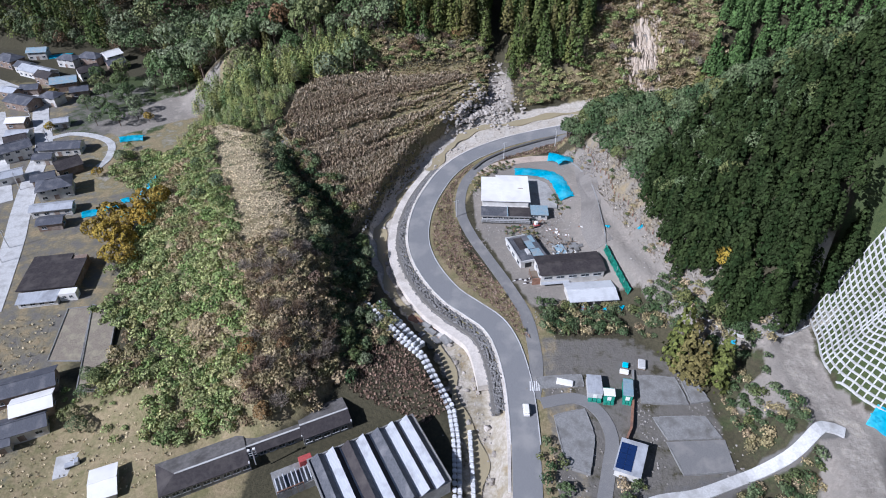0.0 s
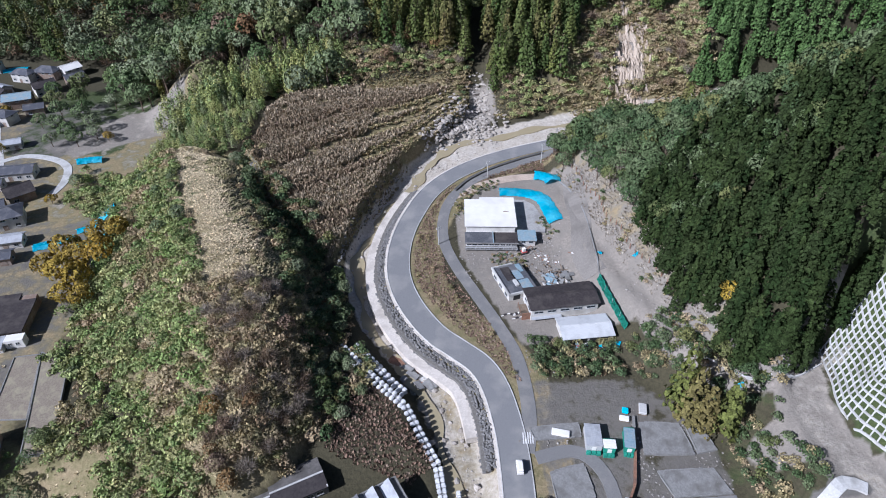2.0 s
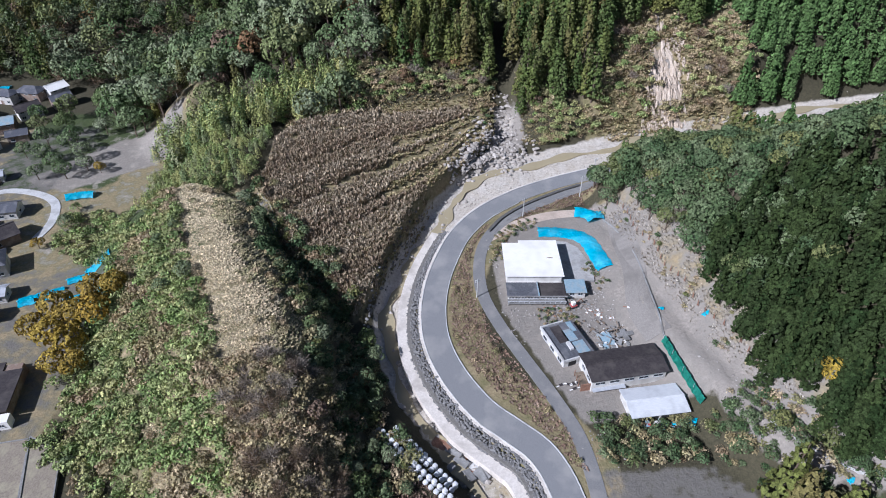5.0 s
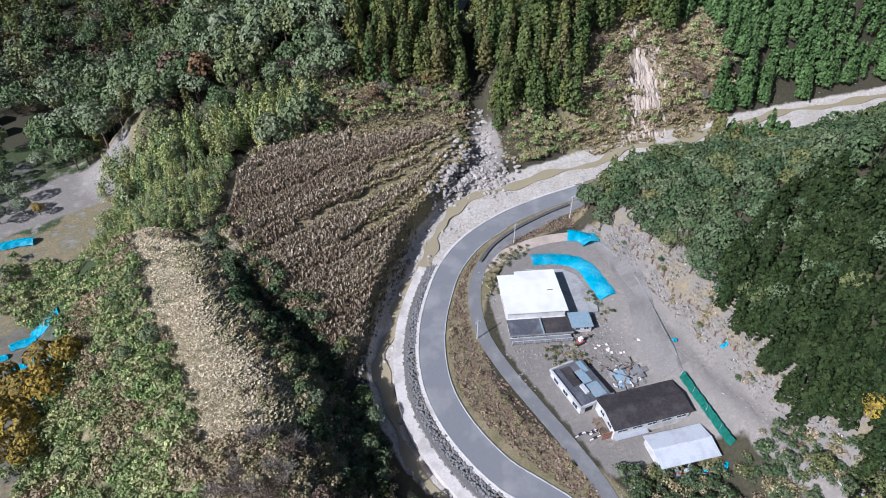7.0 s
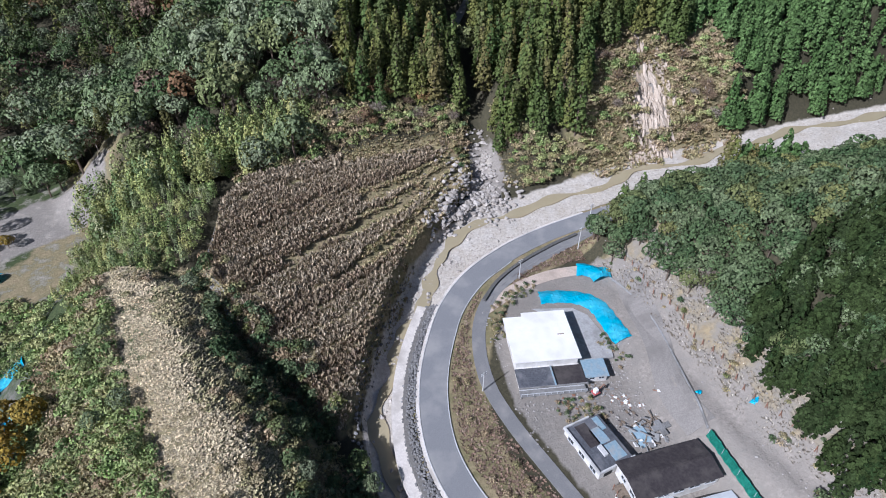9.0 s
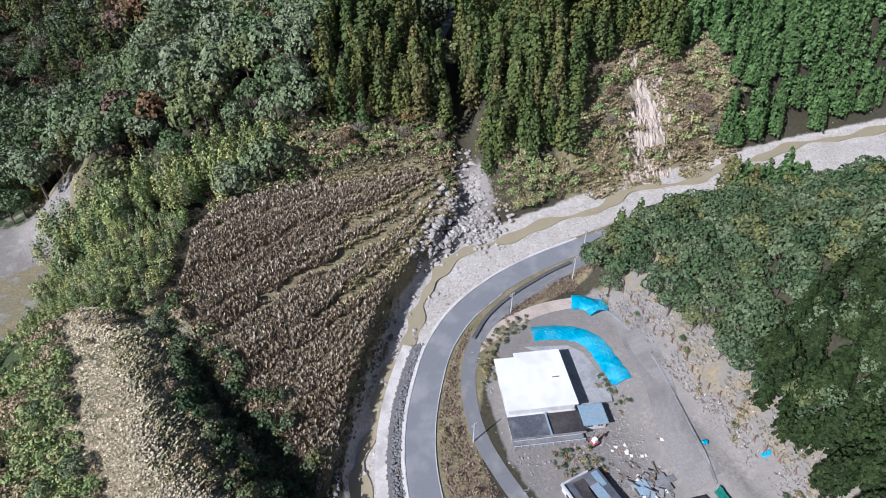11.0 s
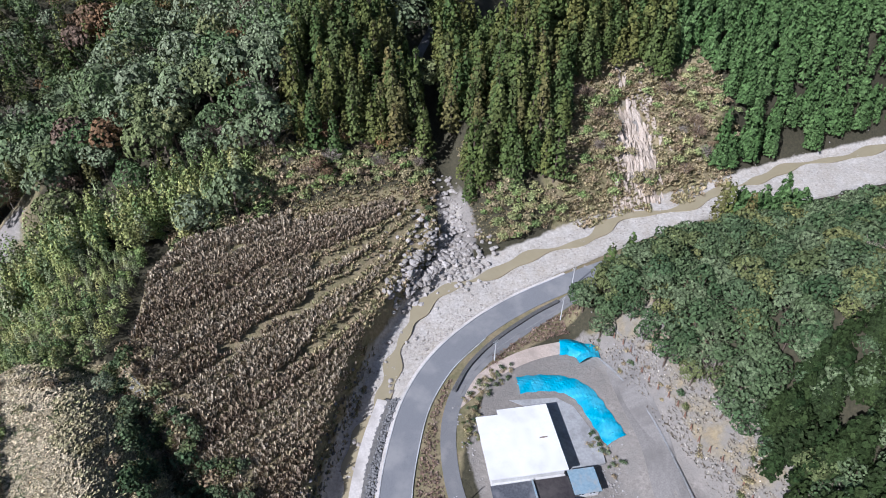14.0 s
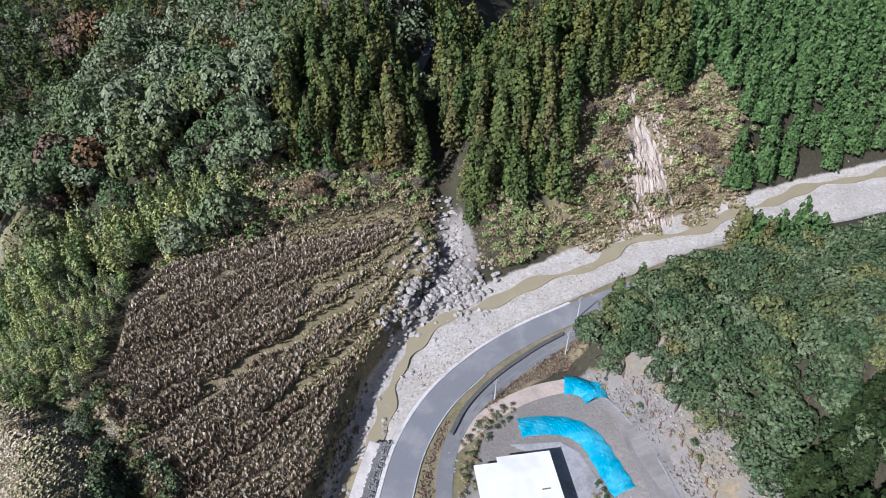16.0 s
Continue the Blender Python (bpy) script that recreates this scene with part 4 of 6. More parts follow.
    tufts("bank_grass", "reddish-brown dead grass on the bank between road and lane", L_AUTUMN_GRASS, [tuple(p) for p in s], 0.5, 0.33, 8, 51)
    for x, y in scatter(strip_poly, 2.2, rng, 0.6):
        if rng.rand() < 0.22:
            plant("brush", x, y, rng.uniform(0.3, 0.7), rng)
    for poly in ([(10, 186), (13, 200), (22, 207), (28, 209), (27, 204), (17, 198), (14, 188)], [(20, 166), (31, 168), (32, 160), (22, 160)], [(40, 172), (44, 176), (40, 186), (37, 184)]):
        for x, y in scatter(poly, 1.15, rng):
            if rng.rand() < 0.85:
                plant("brush" if rng.rand() < 0.6 else "bush", x, y, rng.uniform(0.22, 0.5), rng)
    far_scrub = scatter([(58, 262), (70, 258), (112, 263), (132, 270), (130, 300), (100, 304), (64, 302)], 0.95, rng)
    far_scrub = far_scrub[((far_scrub[:, 0] - 93) / 7) ** 2 + ((far_scrub[:, 1] - 279) / 14) ** 2 > 0.8]
    rim = inside([(58, 262), (70, 258), (112, 263), (132, 270), (130, 300), (100, 304), (64, 302)], far_scrub[:, 0], far_scrub[:, 1])
    far_scrub = far_scrub[rim + 6 * fbm(far_scrub[:, 0], far_scrub[:, 1], 18, 61) > 3]
    tufts("slope_scrub", "tangled olive and straw scrub over the cut slope", L_OLIVE, [tuple(p) for p in far_scrub], 0.95, 0.9, 10, 91)
    low = scatter([(-4, 104), (2, 96), (-4, 92), (-22, 98), (-28, 106), (-22, 122), (-10, 114)], 0.7, rng)
    tufts("bank_straw", "brown dry grass on the river bank", L_AUTUMN_GRASS, [tuple(p) for p in low], 0.5, 0.5, 7, 61)
    sc = scatter([(47, 214), (60, 200), (67, 180), (70, 160), (76, 132), (70, 122), (60, 142), (56, 170), (52, 196)], 0.6, rng)
    for x, y in sc[fbm(sc[:, 0], sc[:, 1], 9, 78) > 0.35][::9]:
        plant("brush" if rng.rand() < 0.75 else "bush", x, y, rng.uniform(0.35, 0.8), rng)
    sc = sc[fbm(sc[:, 0], sc[:, 1], 12, 77) > -0.5]
    tufts("scree_straw", "sparse grey dead stalks on the scree slope", L_STALK, [tuple(p) for p in sc], 0.45, 0.4, 7, 71)
    rim = scatter([(-66, 250), (-54, 262), (-26, 271.5), (4, 276), (18, 273), (24, 283), (4, 287), (-26, 283), (-62, 274)], 0.85, rng)
    tufts("field_margin", "tangled olive grass along the top of the field", L_OLIVE, [tuple(q) for q in rim], 0.65, 0.6, 8, 95)
    lane_side = scatter([(20, 207), (34, 213.5), (46, 215), (58, 224), (50, 224), (38, 218.5), (24, 211.5)], 0.7, rng)
    tufts("lane_grass", "reddish-brown dead grass between lane and sandy apron", L_AUTUMN_GRASS, [tuple(q) for q in lane_side], 0.5, 0.4, 8, 97)
    stream_side = scatter([(31, 258), (33, 290), (46, 290), (50, 262), (40, 254)], 0.9, rng)
    stream_side = stream_side[along(RIVER, stream_side[:, 0], stream_side[:, 1])[0] > 11]
    tufts("gully_grass", "straw and olive grass beside the gully mouth", L_OLIVE, [tuple(q) for q in stream_side], 0.6, 0.5, 8, 99)
    for x, y in scatter([(30, 288), (36, 270), (34, 262), (44, 268), (48, 290)], 1.9, rng):
        plant("brush" if rng.rand() < 0.7 else "shrub", x, y, rng.uniform(0.6, 1.3), rng)
    for x, y in scatter([(15, 292), (23, 290), (21.5, 272), (17, 264), (14, 276)], 1.7, rng):
        plant("brush" if rng.rand() < 0.8 else "bush", x, y, rng.uniform(0.5, 1.1), rng)
    for x, y, s in ((12, 287, 0.9), (17, 283, 0.7), (7, 288, 0.9), (1, 289, 0.8), (34, 276, 0.7), (38, 270, 0.6), (-6, 290, 0.8), (-12, 291, 0.9), (42, 281, 0.8)):
        plant("bare" if rng.rand() < 0.65 else "autumn", x, y, s, rng, True, "bare trees at the gully mouth")
    for x, y in scatter([(34, 278), (62, 268), (66, 258), (40, 252)], 1.8, rng):
        if not river_clear(x, y):
            plant("shrub" if rng.rand() < 0.5 else "brush", x, y, rng.uniform(0.6, 1.4), rng)
    for x, y in scatter([(-66, 274), (-56, 266), (-26, 276), (4, 280), (17, 279), (22, 294), (-14, 292), (-60, 290)], 1.8, rng):
        plant("shrub" if rng.rand() < 0.5 else "brush", x, y, rng.uniform(0.7, 1.4), rng)
    for x, y in scatter([(-118, 262), (-70, 268), (-62, 258), (-66, 226), (-84, 222), (-110, 226)], 2.3, rng):
        u = rng.rand()
        if along(FIELD_EDGE, [x], [y])[0][0] < 4.5:
            continue
        if u < 0.5:
            plant("bamboo", x, y, rng.uniform(0.4, 0.7), rng)
        elif u < 0.9:
            plant("shrub", x, y, rng.uniform(0.8, 1.5), rng)
    for x, y, s in ((-152, 262, 0.9), (-146, 268, 0.8), (-158, 268, 0.9), (-163, 262, 0.7), (-150, 276, 0.9), (-140, 266, 0.6), (-166, 275, 0.9), (-158, 283, 1.0), (-170, 288, 1.0), (-176, 280, 0.8), (-178, 300, 1.1), (-166, 300, 1.1), (-184, 312, 1.0), (-172, 316, 1.2), (-160, 292, 0.9), (-150, 300, 1.0), (-182, 256, 0.6), (-200, 296, 0.6), (-136, 226, 0.7), (-142, 216, 0.6)):
        plant("broad" if s > 0.65 else "yellow", x, y, s, rng, True, "village trees")
    for x, y in scatter([(-140, 240), (-112, 232), (-106, 196), (-120, 204), (-138, 214)], 2.6, rng):
        plant("shrub", x, y, rng.uniform(0.7, 1.4), rng)
    for x, y in scatter([(-104, 104), (-88, 110), (-70, 92), (-84, 88)], 2.4, rng):
        if rng.rand() < 0.35:
            plant("shrub", x, y, rng.uniform(0.4, 0.9), rng)
    rough_g = scatter([(-132, 132), (-116, 136), (-100, 100), (-70, 100), (-62, 76), (-100, 72), (-134, 100)], 1.5, rng)
    rough_g = rough_g[inside([(-118, 139), (-90, 135), (-90, 104), (-114, 112)], rough_g[:, 0], rough_g[:, 1]) < 0]
    tufts("rough_grass", "patchy straw-coloured grass round the plots", L_DRY, [tuple(p) for p in rough_g[::2]], 0.5, 0.35, 7, 81)
    grow("shrub", "green_undergrowth", "bright green climbing undergrowth and shrubs")
    grow("bush", "dark_bushes", "dark green bushes over the waste ground by the lots")
    grow("brush", "brown_undergrowth", "olive-brown brushwood and brambles")
    grow("bamboo", "young_bamboo", "low bamboo on the bank below the field")


def river_clear(x, y):
    d, w = along(RIVER, [x], [y])
    return d[0] < w[0] + 2.0 or along(ROAD, [x], [y])[0][0] < 5.5


L_KNOLL = tint_leaf("olive_straw", [(0.42, 0.36, 0.20), (0.50, 0.42, 0.25), (0.34, 0.32, 0.15), (0.46, 0.39, 0.24)])
L_STALK = tint_leaf("bleached_stalks", [(0.33, 0.295, 0.24), (0.42, 0.385, 0.325), (0.27, 0.23, 0.18), (0.21, 0.175, 0.125)])
L_AUTUMN_GRASS = tint_leaf("dead_bank_grass", [(0.19, 0.125, 0.09), (0.27, 0.185, 0.135), (0.14, 0.095, 0.07), (0.33, 0.25, 0.19)])
growth()
settle()

# ---- buildings ----
def part(name, bm, mat, parent, label="", m=None):
    """One bmesh as one part of a thing."""
    me = bpy.data.meshes.new(name)
    bm.to_mesh(me)
    bm.free()
    for q in (mat if isinstance(mat, (list, tuple)) else [mat]):
        me.materials.append(q)
    ob = new(name, me)
    ob.parent = parent
    if m is not None:
        ob.matrix_local = m
    return tagged(ob, label)


def box(bm, x0, y0, z0, x1, y1, z1, bevel=0.0):
    r = bmesh.ops.create_cube(bm, size=1, matrix=Matrix.Translation(((x0 + x1) / 2, (y0 + y1) / 2, (z0 + z1) / 2)) @ Matrix.Diagonal((x1 - x0, y1 - y0, z1 - z0, 1)))
    if bevel:
        edges = list({e for v in r["verts"] for e in v.link_edges})
        bmesh.ops.bevel(bm, geom=edges, offset=bevel, segments=1, affect="EDGES")
    return bm


def boxed(*a, **k):
    return box(bmesh.new(), *a, **k)


def prism(poly, z0, z1):
    """A slab with the outline poly."""
    bm = bmesh.new()
    lo = [bm.verts.new((x, y, z0)) for x, y in poly]
    hi = [bm.verts.new((x, y, z1)) for x, y in poly]
    bm.faces.new(lo[::-1])
    bm.faces.new(hi)
    for i in range(len(poly)):
        j = (i + 1) % len(poly)
        bm.faces.new((lo[i], lo[j], hi[j], hi[i]))
    bmesh.ops.recalc_face_normals(bm, faces=bm.faces)
    return bm


def sheet(pts, thick):
    """A roof slope of four corners, with thickness downwards."""
    bm = bmesh.new()
    hi = [bm.verts.new(p) for p in pts]
    lo = [bm.verts.new((p[0], p[1], p[2] - thick)) for p in pts]
    bm.faces.new(hi)
    bm.faces.new(lo[::-1])
    for i in range(len(pts)):
        j = (i + 1) % len(pts)
        bm.faces.new((hi[i], lo[i], lo[j], hi[j]))
    bmesh.ops.recalc_face_normals(bm, faces=bm.faces)
    return bm


def thing(name, label, category, x, y, turn, group="", z=None):
    root = tagged(new(name), label, category, group)
    root.matrix_world = pose(x, y, land_at(x, y) if z is None else z, 0, 0, turn)
    return root


def window(parent, x, y, z, w, h, face="front"):
    """A window of frame, sill and pane on a wall that faces -y (front), +x or -x."""
    m = {"front": pose(x, y, z), "right": pose(x, y, z, 0, 0, 90), "left": pose(x, y, z, 0, 0, -90)}[face]
    bm = bmesh.new()
    for a in ((-w / 2, -0.06, -h / 2, w / 2, 0.06, -h / 2 + 0.09), (-w / 2, -0.06, h / 2 - 0.09, w / 2, 0.06, h / 2), (-w / 2, -0.06, -h / 2, -w / 2 + 0.08, 0.06, h / 2), (w / 2 - 0.08, -0.06, -h / 2, w / 2, 0.06, h / 2), (-0.04, -0.06, -h / 2, 0.04, 0.06, h / 2)):
        box(bm, *a)
    wn_ = part("window", bm, M_FRAME, parent, "", m)
    part("pane", boxed(-w / 2 + 0.08, -0.03, -h / 2 + 0.09, w / 2 - 0.08, -0.01, h / 2 - 0.09), M_GLASS, wn_)
    part("sill", boxed(-w / 2 - 0.08, -0.16, -h / 2 - 0.08, w / 2 + 0.08, 0.0, -h / 2), M_FRAME, wn_)


M_FRAME = surface("window_frame", (0.45, 0.46, 0.47), (0.55, 0.56, 0.57), None, 4, 0.3, 0.5, relief=0)
M_TILE = surface("roof_tile", (0.065, 0.07, 0.085), (0.11, 0.115, 0.135), (0.17, 0.17, 0.18), 1.6, 0.35, 0.5, relief=0.5, stretch=(6, 1, 1))
M_SHEET = surface("pale_sheet_roof", (0.36, 0.38, 0.41), (0.46, 0.48, 0.51), (0.28, 0.29, 0.31), 1.0, 0.3, 0.5, relief=0.3, stretch=(8, 0.5, 1))
M_RUST = surface("rusty_sheet", (0.22, 0.11, 0.07), (0.33, 0.19, 0.13), (0.15, 0.10, 0.08), 2.5, 0.5, 0.8)
M_RED = surface("faded_red_paint", (0.36, 0.06, 0.06), (0.44, 0.10, 0.09), None, 2, 0.3, 0.6)
M_BROWN_WALL = surface("brown_board_wall", (0.18, 0.13, 0.10), (0.27, 0.20, 0.16), (0.33, 0.28, 0.24), 2, 0.4, 0.85, stretch=(8, 8, 0.6))
# Black of tyres and tracks, also painted as the shade inside wall openings.
M_BLACK = surface("black_and_opening_shade", (0.02, 0.02, 0.022), (0.035, 0.035, 0.035), None, 3, 0.4, 0.8, relief=0)
M_PANEL, _nt, _b = material("solar_cell", 0.2)
_b.inputs["Base Color"].default_value = (0.012, 0.03, 0.10, 1)


M_PALE_TIN = surface("white_tin", (0.54, 0.56, 0.58), (0.62, 0.635, 0.65), (0.46, 0.475, 0.49), 0.9, 0.25, 0.5, relief=0.2, stretch=(1, 6, 1))


def house(x, y, w, d, turn, h, rise, wall, roof, label, category="house", group="", name="house", storeys=1, hip=False, windows=True, over=0.6, z=None):
    """A house: walls, two or four roof slopes with a ridge, windows with frames, a door."""
    g = thing(name, label, category, x, y, turn, group, z)
    part("wall", boxed(-w / 2, -d / 2, -0.8, w / 2, d / 2, h), wall, g)
    a, b, o = w / 2 + over, d / 2 + over, over * rise / (d / 2)
    e, t = h - o * 0.4 + 0.15, h + rise + 0.15
    k = min(a - 0.5, b * 0.8) if hip else 0.0
    part("roof", sheet([(-a, -b, e), (a, -b, e), (a - k, 0, t), (-a + k, 0, t)], 0.16), roof, g)
    part("roof", sheet([(a, b, e), (-a, b, e), (-a + k, 0, t), (a - k, 0, t)], 0.16), roof, g)
    if hip:
        part("roof", sheet([(a, -b, e), (a, b, e), (a - k, 0, t)], 0.16), roof, g)
        part("roof", sheet([(-a, b, e), (-a, -b, e), (-a + k, 0, t)], 0.16), roof, g)
    else:
        for s in (-1, 1):
            bm = bmesh.new()
            v = [bm.verts.new((s * (w / 2 - 0.01 - q), yy, zz)) for q in (0, 0.2) for yy, zz in ((-d / 2, h - 0.05), (d / 2, h - 0.05), (0, h + rise))]
            bm.faces.new(v[:3])
            bm.faces.new(v[3:][::-1])
            for i in range(3):
                j = (i + 1) % 3
                bm.faces.new((v[i], v[3 + i], v[3 + j], v[j]))
            bmesh.ops.recalc_face_normals(bm, faces=bm.faces)
            part("gable", bm, wall, g)
    part("ridge", boxed(-a + k, -0.18, t - 0.06, a - k, 0.18, t + 0.16, 0.05), roof, g)
    if windows:
        n = max(2, int(w / 3.2))
        for s in range(storeys):
            for i in range(n):
                wx = -w / 2 + w * (i + 0.5) / n
                if s == 0 and i == n // 2:
                    dr = part("door", boxed(wx - 0.8, -d / 2 - 0.07, 0.0, wx + 0.8, -d / 2 + 0.02, 2.0), M_BROWN_WALL, g)
                    part("handle", boxed(wx + 0.5, -d / 2 - 0.12, 0.95, wx + 0.56, -d / 2 - 0.07, 1.1), M_FRAME, dr)
                else:
                    window(g, wx, -d / 2, 1.5 + s * 2.7, min(1.7, w / n * 0.7), 1.15)
        for s in (-1, 1):
            window(g, s * w / 2, 0.0, 1.5 + (storeys - 1) * 2.7, 1.4, 1.1, "right" if s > 0 else "left")
    return g


def white_house():
    g = thing("white_roofed_house", "damaged house with a sun-bleached white flat roof", "house", 22.4, 183.3, -3, z=0.6)
    part("wall", boxed(-8.2, -7.2, -1.2, 7.6, 7.6, 4.0), M_WALL, g)
    part("roof", prism([(-8.8, -7.8), (8.2, -7.8), (8.2, 9.3), (-3.6, 9.3), (-3.6, 8.0), (-8.8, 8.0)], 4.0, 4.28), M_WHITE_ROOF, g, "bleached white sheet roof")
    part("vent", boxed(4.2, 0.5, 4.28, 5.9, 0.75, 4.4), M_BROWN_WALL, g)
    part("front_wall", boxed(-8.3, -13.2, -1.2, 7.8, -7.21, 1.7), M_WALL, g)
    part("front_roof", boxed(-8.7, -13.7, 1.7, 0.2, -7.81, 1.95), M_GREY_ROOF, g, "dark grey flat roof")
    part("front_roof", boxed(0.5, -13.7, 1.62, 8.2, -7.81, 1.88), M_DARK_ROOF, g, "dark stained flat roof")
    part("roof_divider", boxed(0.2, -13.8, 1.7, 0.5, -7.81, 2.35), M_BLUE_ROOF, g)
    part("parapet", boxed(-8.9, -14.0, 1.7, 8.4, -13.71, 2.1), M_CONC, g)
    part("balcony", boxed(-8.6, -15.2, 0.25, 8.0, -13.21, 0.42), M_CONC, g)
    for i in range(9):
        window(g, -7.4 + i * 1.8, -13.2, 1.0, 1.5, 0.9)
    for i in range(12):
        part("baluster", boxed(-8.4 + i * 1.48, -15.15, 0.42, -8.3 + i * 1.48, -15.05, 1.15), M_FRAME, g)
    part("rail", boxed(-8.6, -15.17, 1.15, 8.0, -15.03, 1.25), M_FRAME, g)
    for i in range(6):
        part("post", boxed(-8.4 + i * 3.2, -15.1, -1.2, -8.2 + i * 3.2, -14.9, 0.25), M_CONC, g)
    ax = thing("annexe", "small annexe with a blue-grey tin roof", "shed", 33.2, 173.2, -3, z=0.3)
    part("wall", boxed(-2.6, -2.3, -0.8, 2.6, 2.3, 2.2), M_WALL, ax)
    part("roof", sheet([(-3, -2.8, 2.25), (3, -2.8, 2.25), (3, 2.7, 2.6), (-3, 2.7, 2.6)], 0.14), M_BLUE_ROOF, ax, "blue-grey ribbed tin roof")
    window(ax, -1.2, -2.3, 1.3, 1.4, 1.0)
    window(ax, 1.2, -2.3, 1.3, 1.4, 1.0)


def grey_ruin():
    g = thing("grey_ruin", "gutted flat-roofed building with a peeling blue-grey deck", "ruin", 26.8, 153.2, 17, z=-0.5)
    part("wall", boxed(-4.6, -6.3, -1.0, 4.6, 6.3, 2.1), M_WALL, g)
    part("deck", boxed(-4.5, -6.2, 2.1, 4.5, 6.2, 2.3), M_GREY_ROOF, g, "peeling dark deck")
    for a in ((-4.9, -6.6, 1.9, -4.5, 6.6, 2.75), (-4.5, -6.6, 1.9, 4.9, -6.2, 2.7), (-4.5, 6.2, 1.9, 2.0, 6.6, 2.7)):
        part("parapet", boxed(*a), M_CONC_W, g, "white concrete parapet")
    for a in ((-2.6, -0.5, 0.2, 5.6), (0.4, -5.4, 3.6, -1.2), (-0.2, -0.8, 2.6, 3.4), (2.4, 2.2, 3.9, 5.8)):
        part("roof_patch", boxed(a[0], a[1], 2.3, a[2], a[3], 2.42), M_BLUE_ROOF if a[0] > -1 else M_DARK_ROOF, g)
    part("tank_base", boxed(-1.2, -3.6, 2.3, -0.2, -0.9, 2.9), M_CONC_W, g)
    for i in range(3):
        window(g, -4.6, -4.2 + i * 4.0, 0.9, 2.0, 1.3, "left")
    # A thin black plate on the closed wall stands for the dark inside.
    part("opening_shade", boxed(-3.2, -6.34, -0.4, -1.0, -6.28, 1.6), M_BLACK, g)
    rb = thing("collapsed_house", "heap of collapsed walls, slabs and timber", "ruin", 40.5, 155.0, 9, z=-0.2)
    rng = np.random.RandomState(8)
    part("slab", boxed(-4.6, -2.6, 0.6, -1.2, 2.4, 0.9), M_BLUE_ROOF, rb, "fallen grey roof sheet", pose(0, 0, 0, 6, -8, 5))
    part("cross_slab", prism([(0.2, -0.7), (1.6, -0.7), (1.6, -2.2), (3.0, -2.2), (3.0, -0.7), (4.8, -0.7), (4.8, 0.7), (3.0, 0.7), (3.0, 1.8), (1.6, 1.8), (1.6, 0.7), (0.2, 0.7)], 0.8, 1.2), M_CONC, rb)
    for i in range(26):
        l = rng.uniform(1.2, 4.0)
        part("beam", boxed(-l / 2, -0.11, -0.11, l / 2, 0.11, 0.11), M_WOOD if rng.rand() < 0.6 else M_CONC, rb, "", pose(rng.uniform(-5.5, 6), rng.uniform(-3.2, 3.2), rng.uniform(0.1, 1.2), 0, rng.uniform(-14, 14), rng.uniform(0, 180)))
    for i in range(30):
        s = rng.uniform(0.3, 0.9)
        part("rubble_block", boxed(-s, -s * 0.6, -s * 0.3, s, s * 0.6, s * 0.3, 0.06), M_CONC if rng.rand() < 0.6 else M_WALL, rb, "", pose(rng.uniform(-5.5, 6), rng.uniform(-3.2, 3.2), rng.uniform(0, 0.5), rng.uniform(-20, 20), rng.uniform(-20, 20), rng.uniform(0, 180)))


def workshop():
    g = house(38.6, 143.6, 19.4, 8.6, 7, 3.9, 0.9, M_WALL, M_DARK_ROOF, "workshop with a dark brown tin roof and cream walls", "workshop", name="workshop", over=0.5, windows=False, z=-0.7)
    for i in range(5):
        window(g, -7.6 + i * 3.8, -4.3, 2.5, 2.6, 0.9)
    for i in range(2):
        window(g, -9.7, -2 + i * 3.4, 2.4, 1.8, 1.1, "left")
    part("stair_frame", boxed(-12.2, -3.8, -1.0, -9.75, -3.6, 2.2), M_RUST, g)
    part("landing", boxed(-12.2, -3.6, 1.0, -9.75, 1.2, 1.12), M_WOOD, g)
    for i in range(4):
        part("post", boxed(-12.15, -3.6 + i * 1.5, -1.0, -12.0, -3.45 + i * 1.5, 2.2), M_RUST, g)
    part("canopy", boxed(-9.6, -5.4, 0.8, -1.0, -4.31, 0.92), M_SHEET, g)
    s = house(43.4, 133.0, 13.6, 7.6, 5, 2.6, 0.9, M_WALL, M_PALE_TIN, "open-fronted shed with a white tin roof", "shed", name="white_shed", over=0.5, windows=False, z=-1.3)
    # The shed front is closed; black plates paint its shaded bays.
    for i in range(4):
        part("opening_shade", boxed(-5.9 + i * 3.1, -3.86, -0.3, -3.4 + i * 3.1, -3.80, 2.0), M_BLACK, s)
    rng = np.random.RandomState(4)
    cols = [M_TARP, M_RED, M_CONC, M_BLUE_ROOF, M_WHITE_ROOF, M_DARK_ROOF]
    for i in range(22):
        a = rng.uniform(0.25, 0.6)
        j = thing("crate", "stacked crate of salvaged goods before the shed", "crate", 38.6 + rng.uniform(0, 9.6), 127.4 + rng.uniform(-0.8, 1.1), rng.uniform(0, 90), "salvaged goods")
        part("body", boxed(-a, -a * 0.7, 0, a, a * 0.7, a * 1.1, 0.05), cols[i % 6], j)
        part("lid", boxed(-a - 0.04, -a * 0.7 - 0.04, a * 1.1 - 0.02, a + 0.04, a * 0.7 + 0.04, a * 1.1 + 0.05), cols[(i + 2) % 6], j)


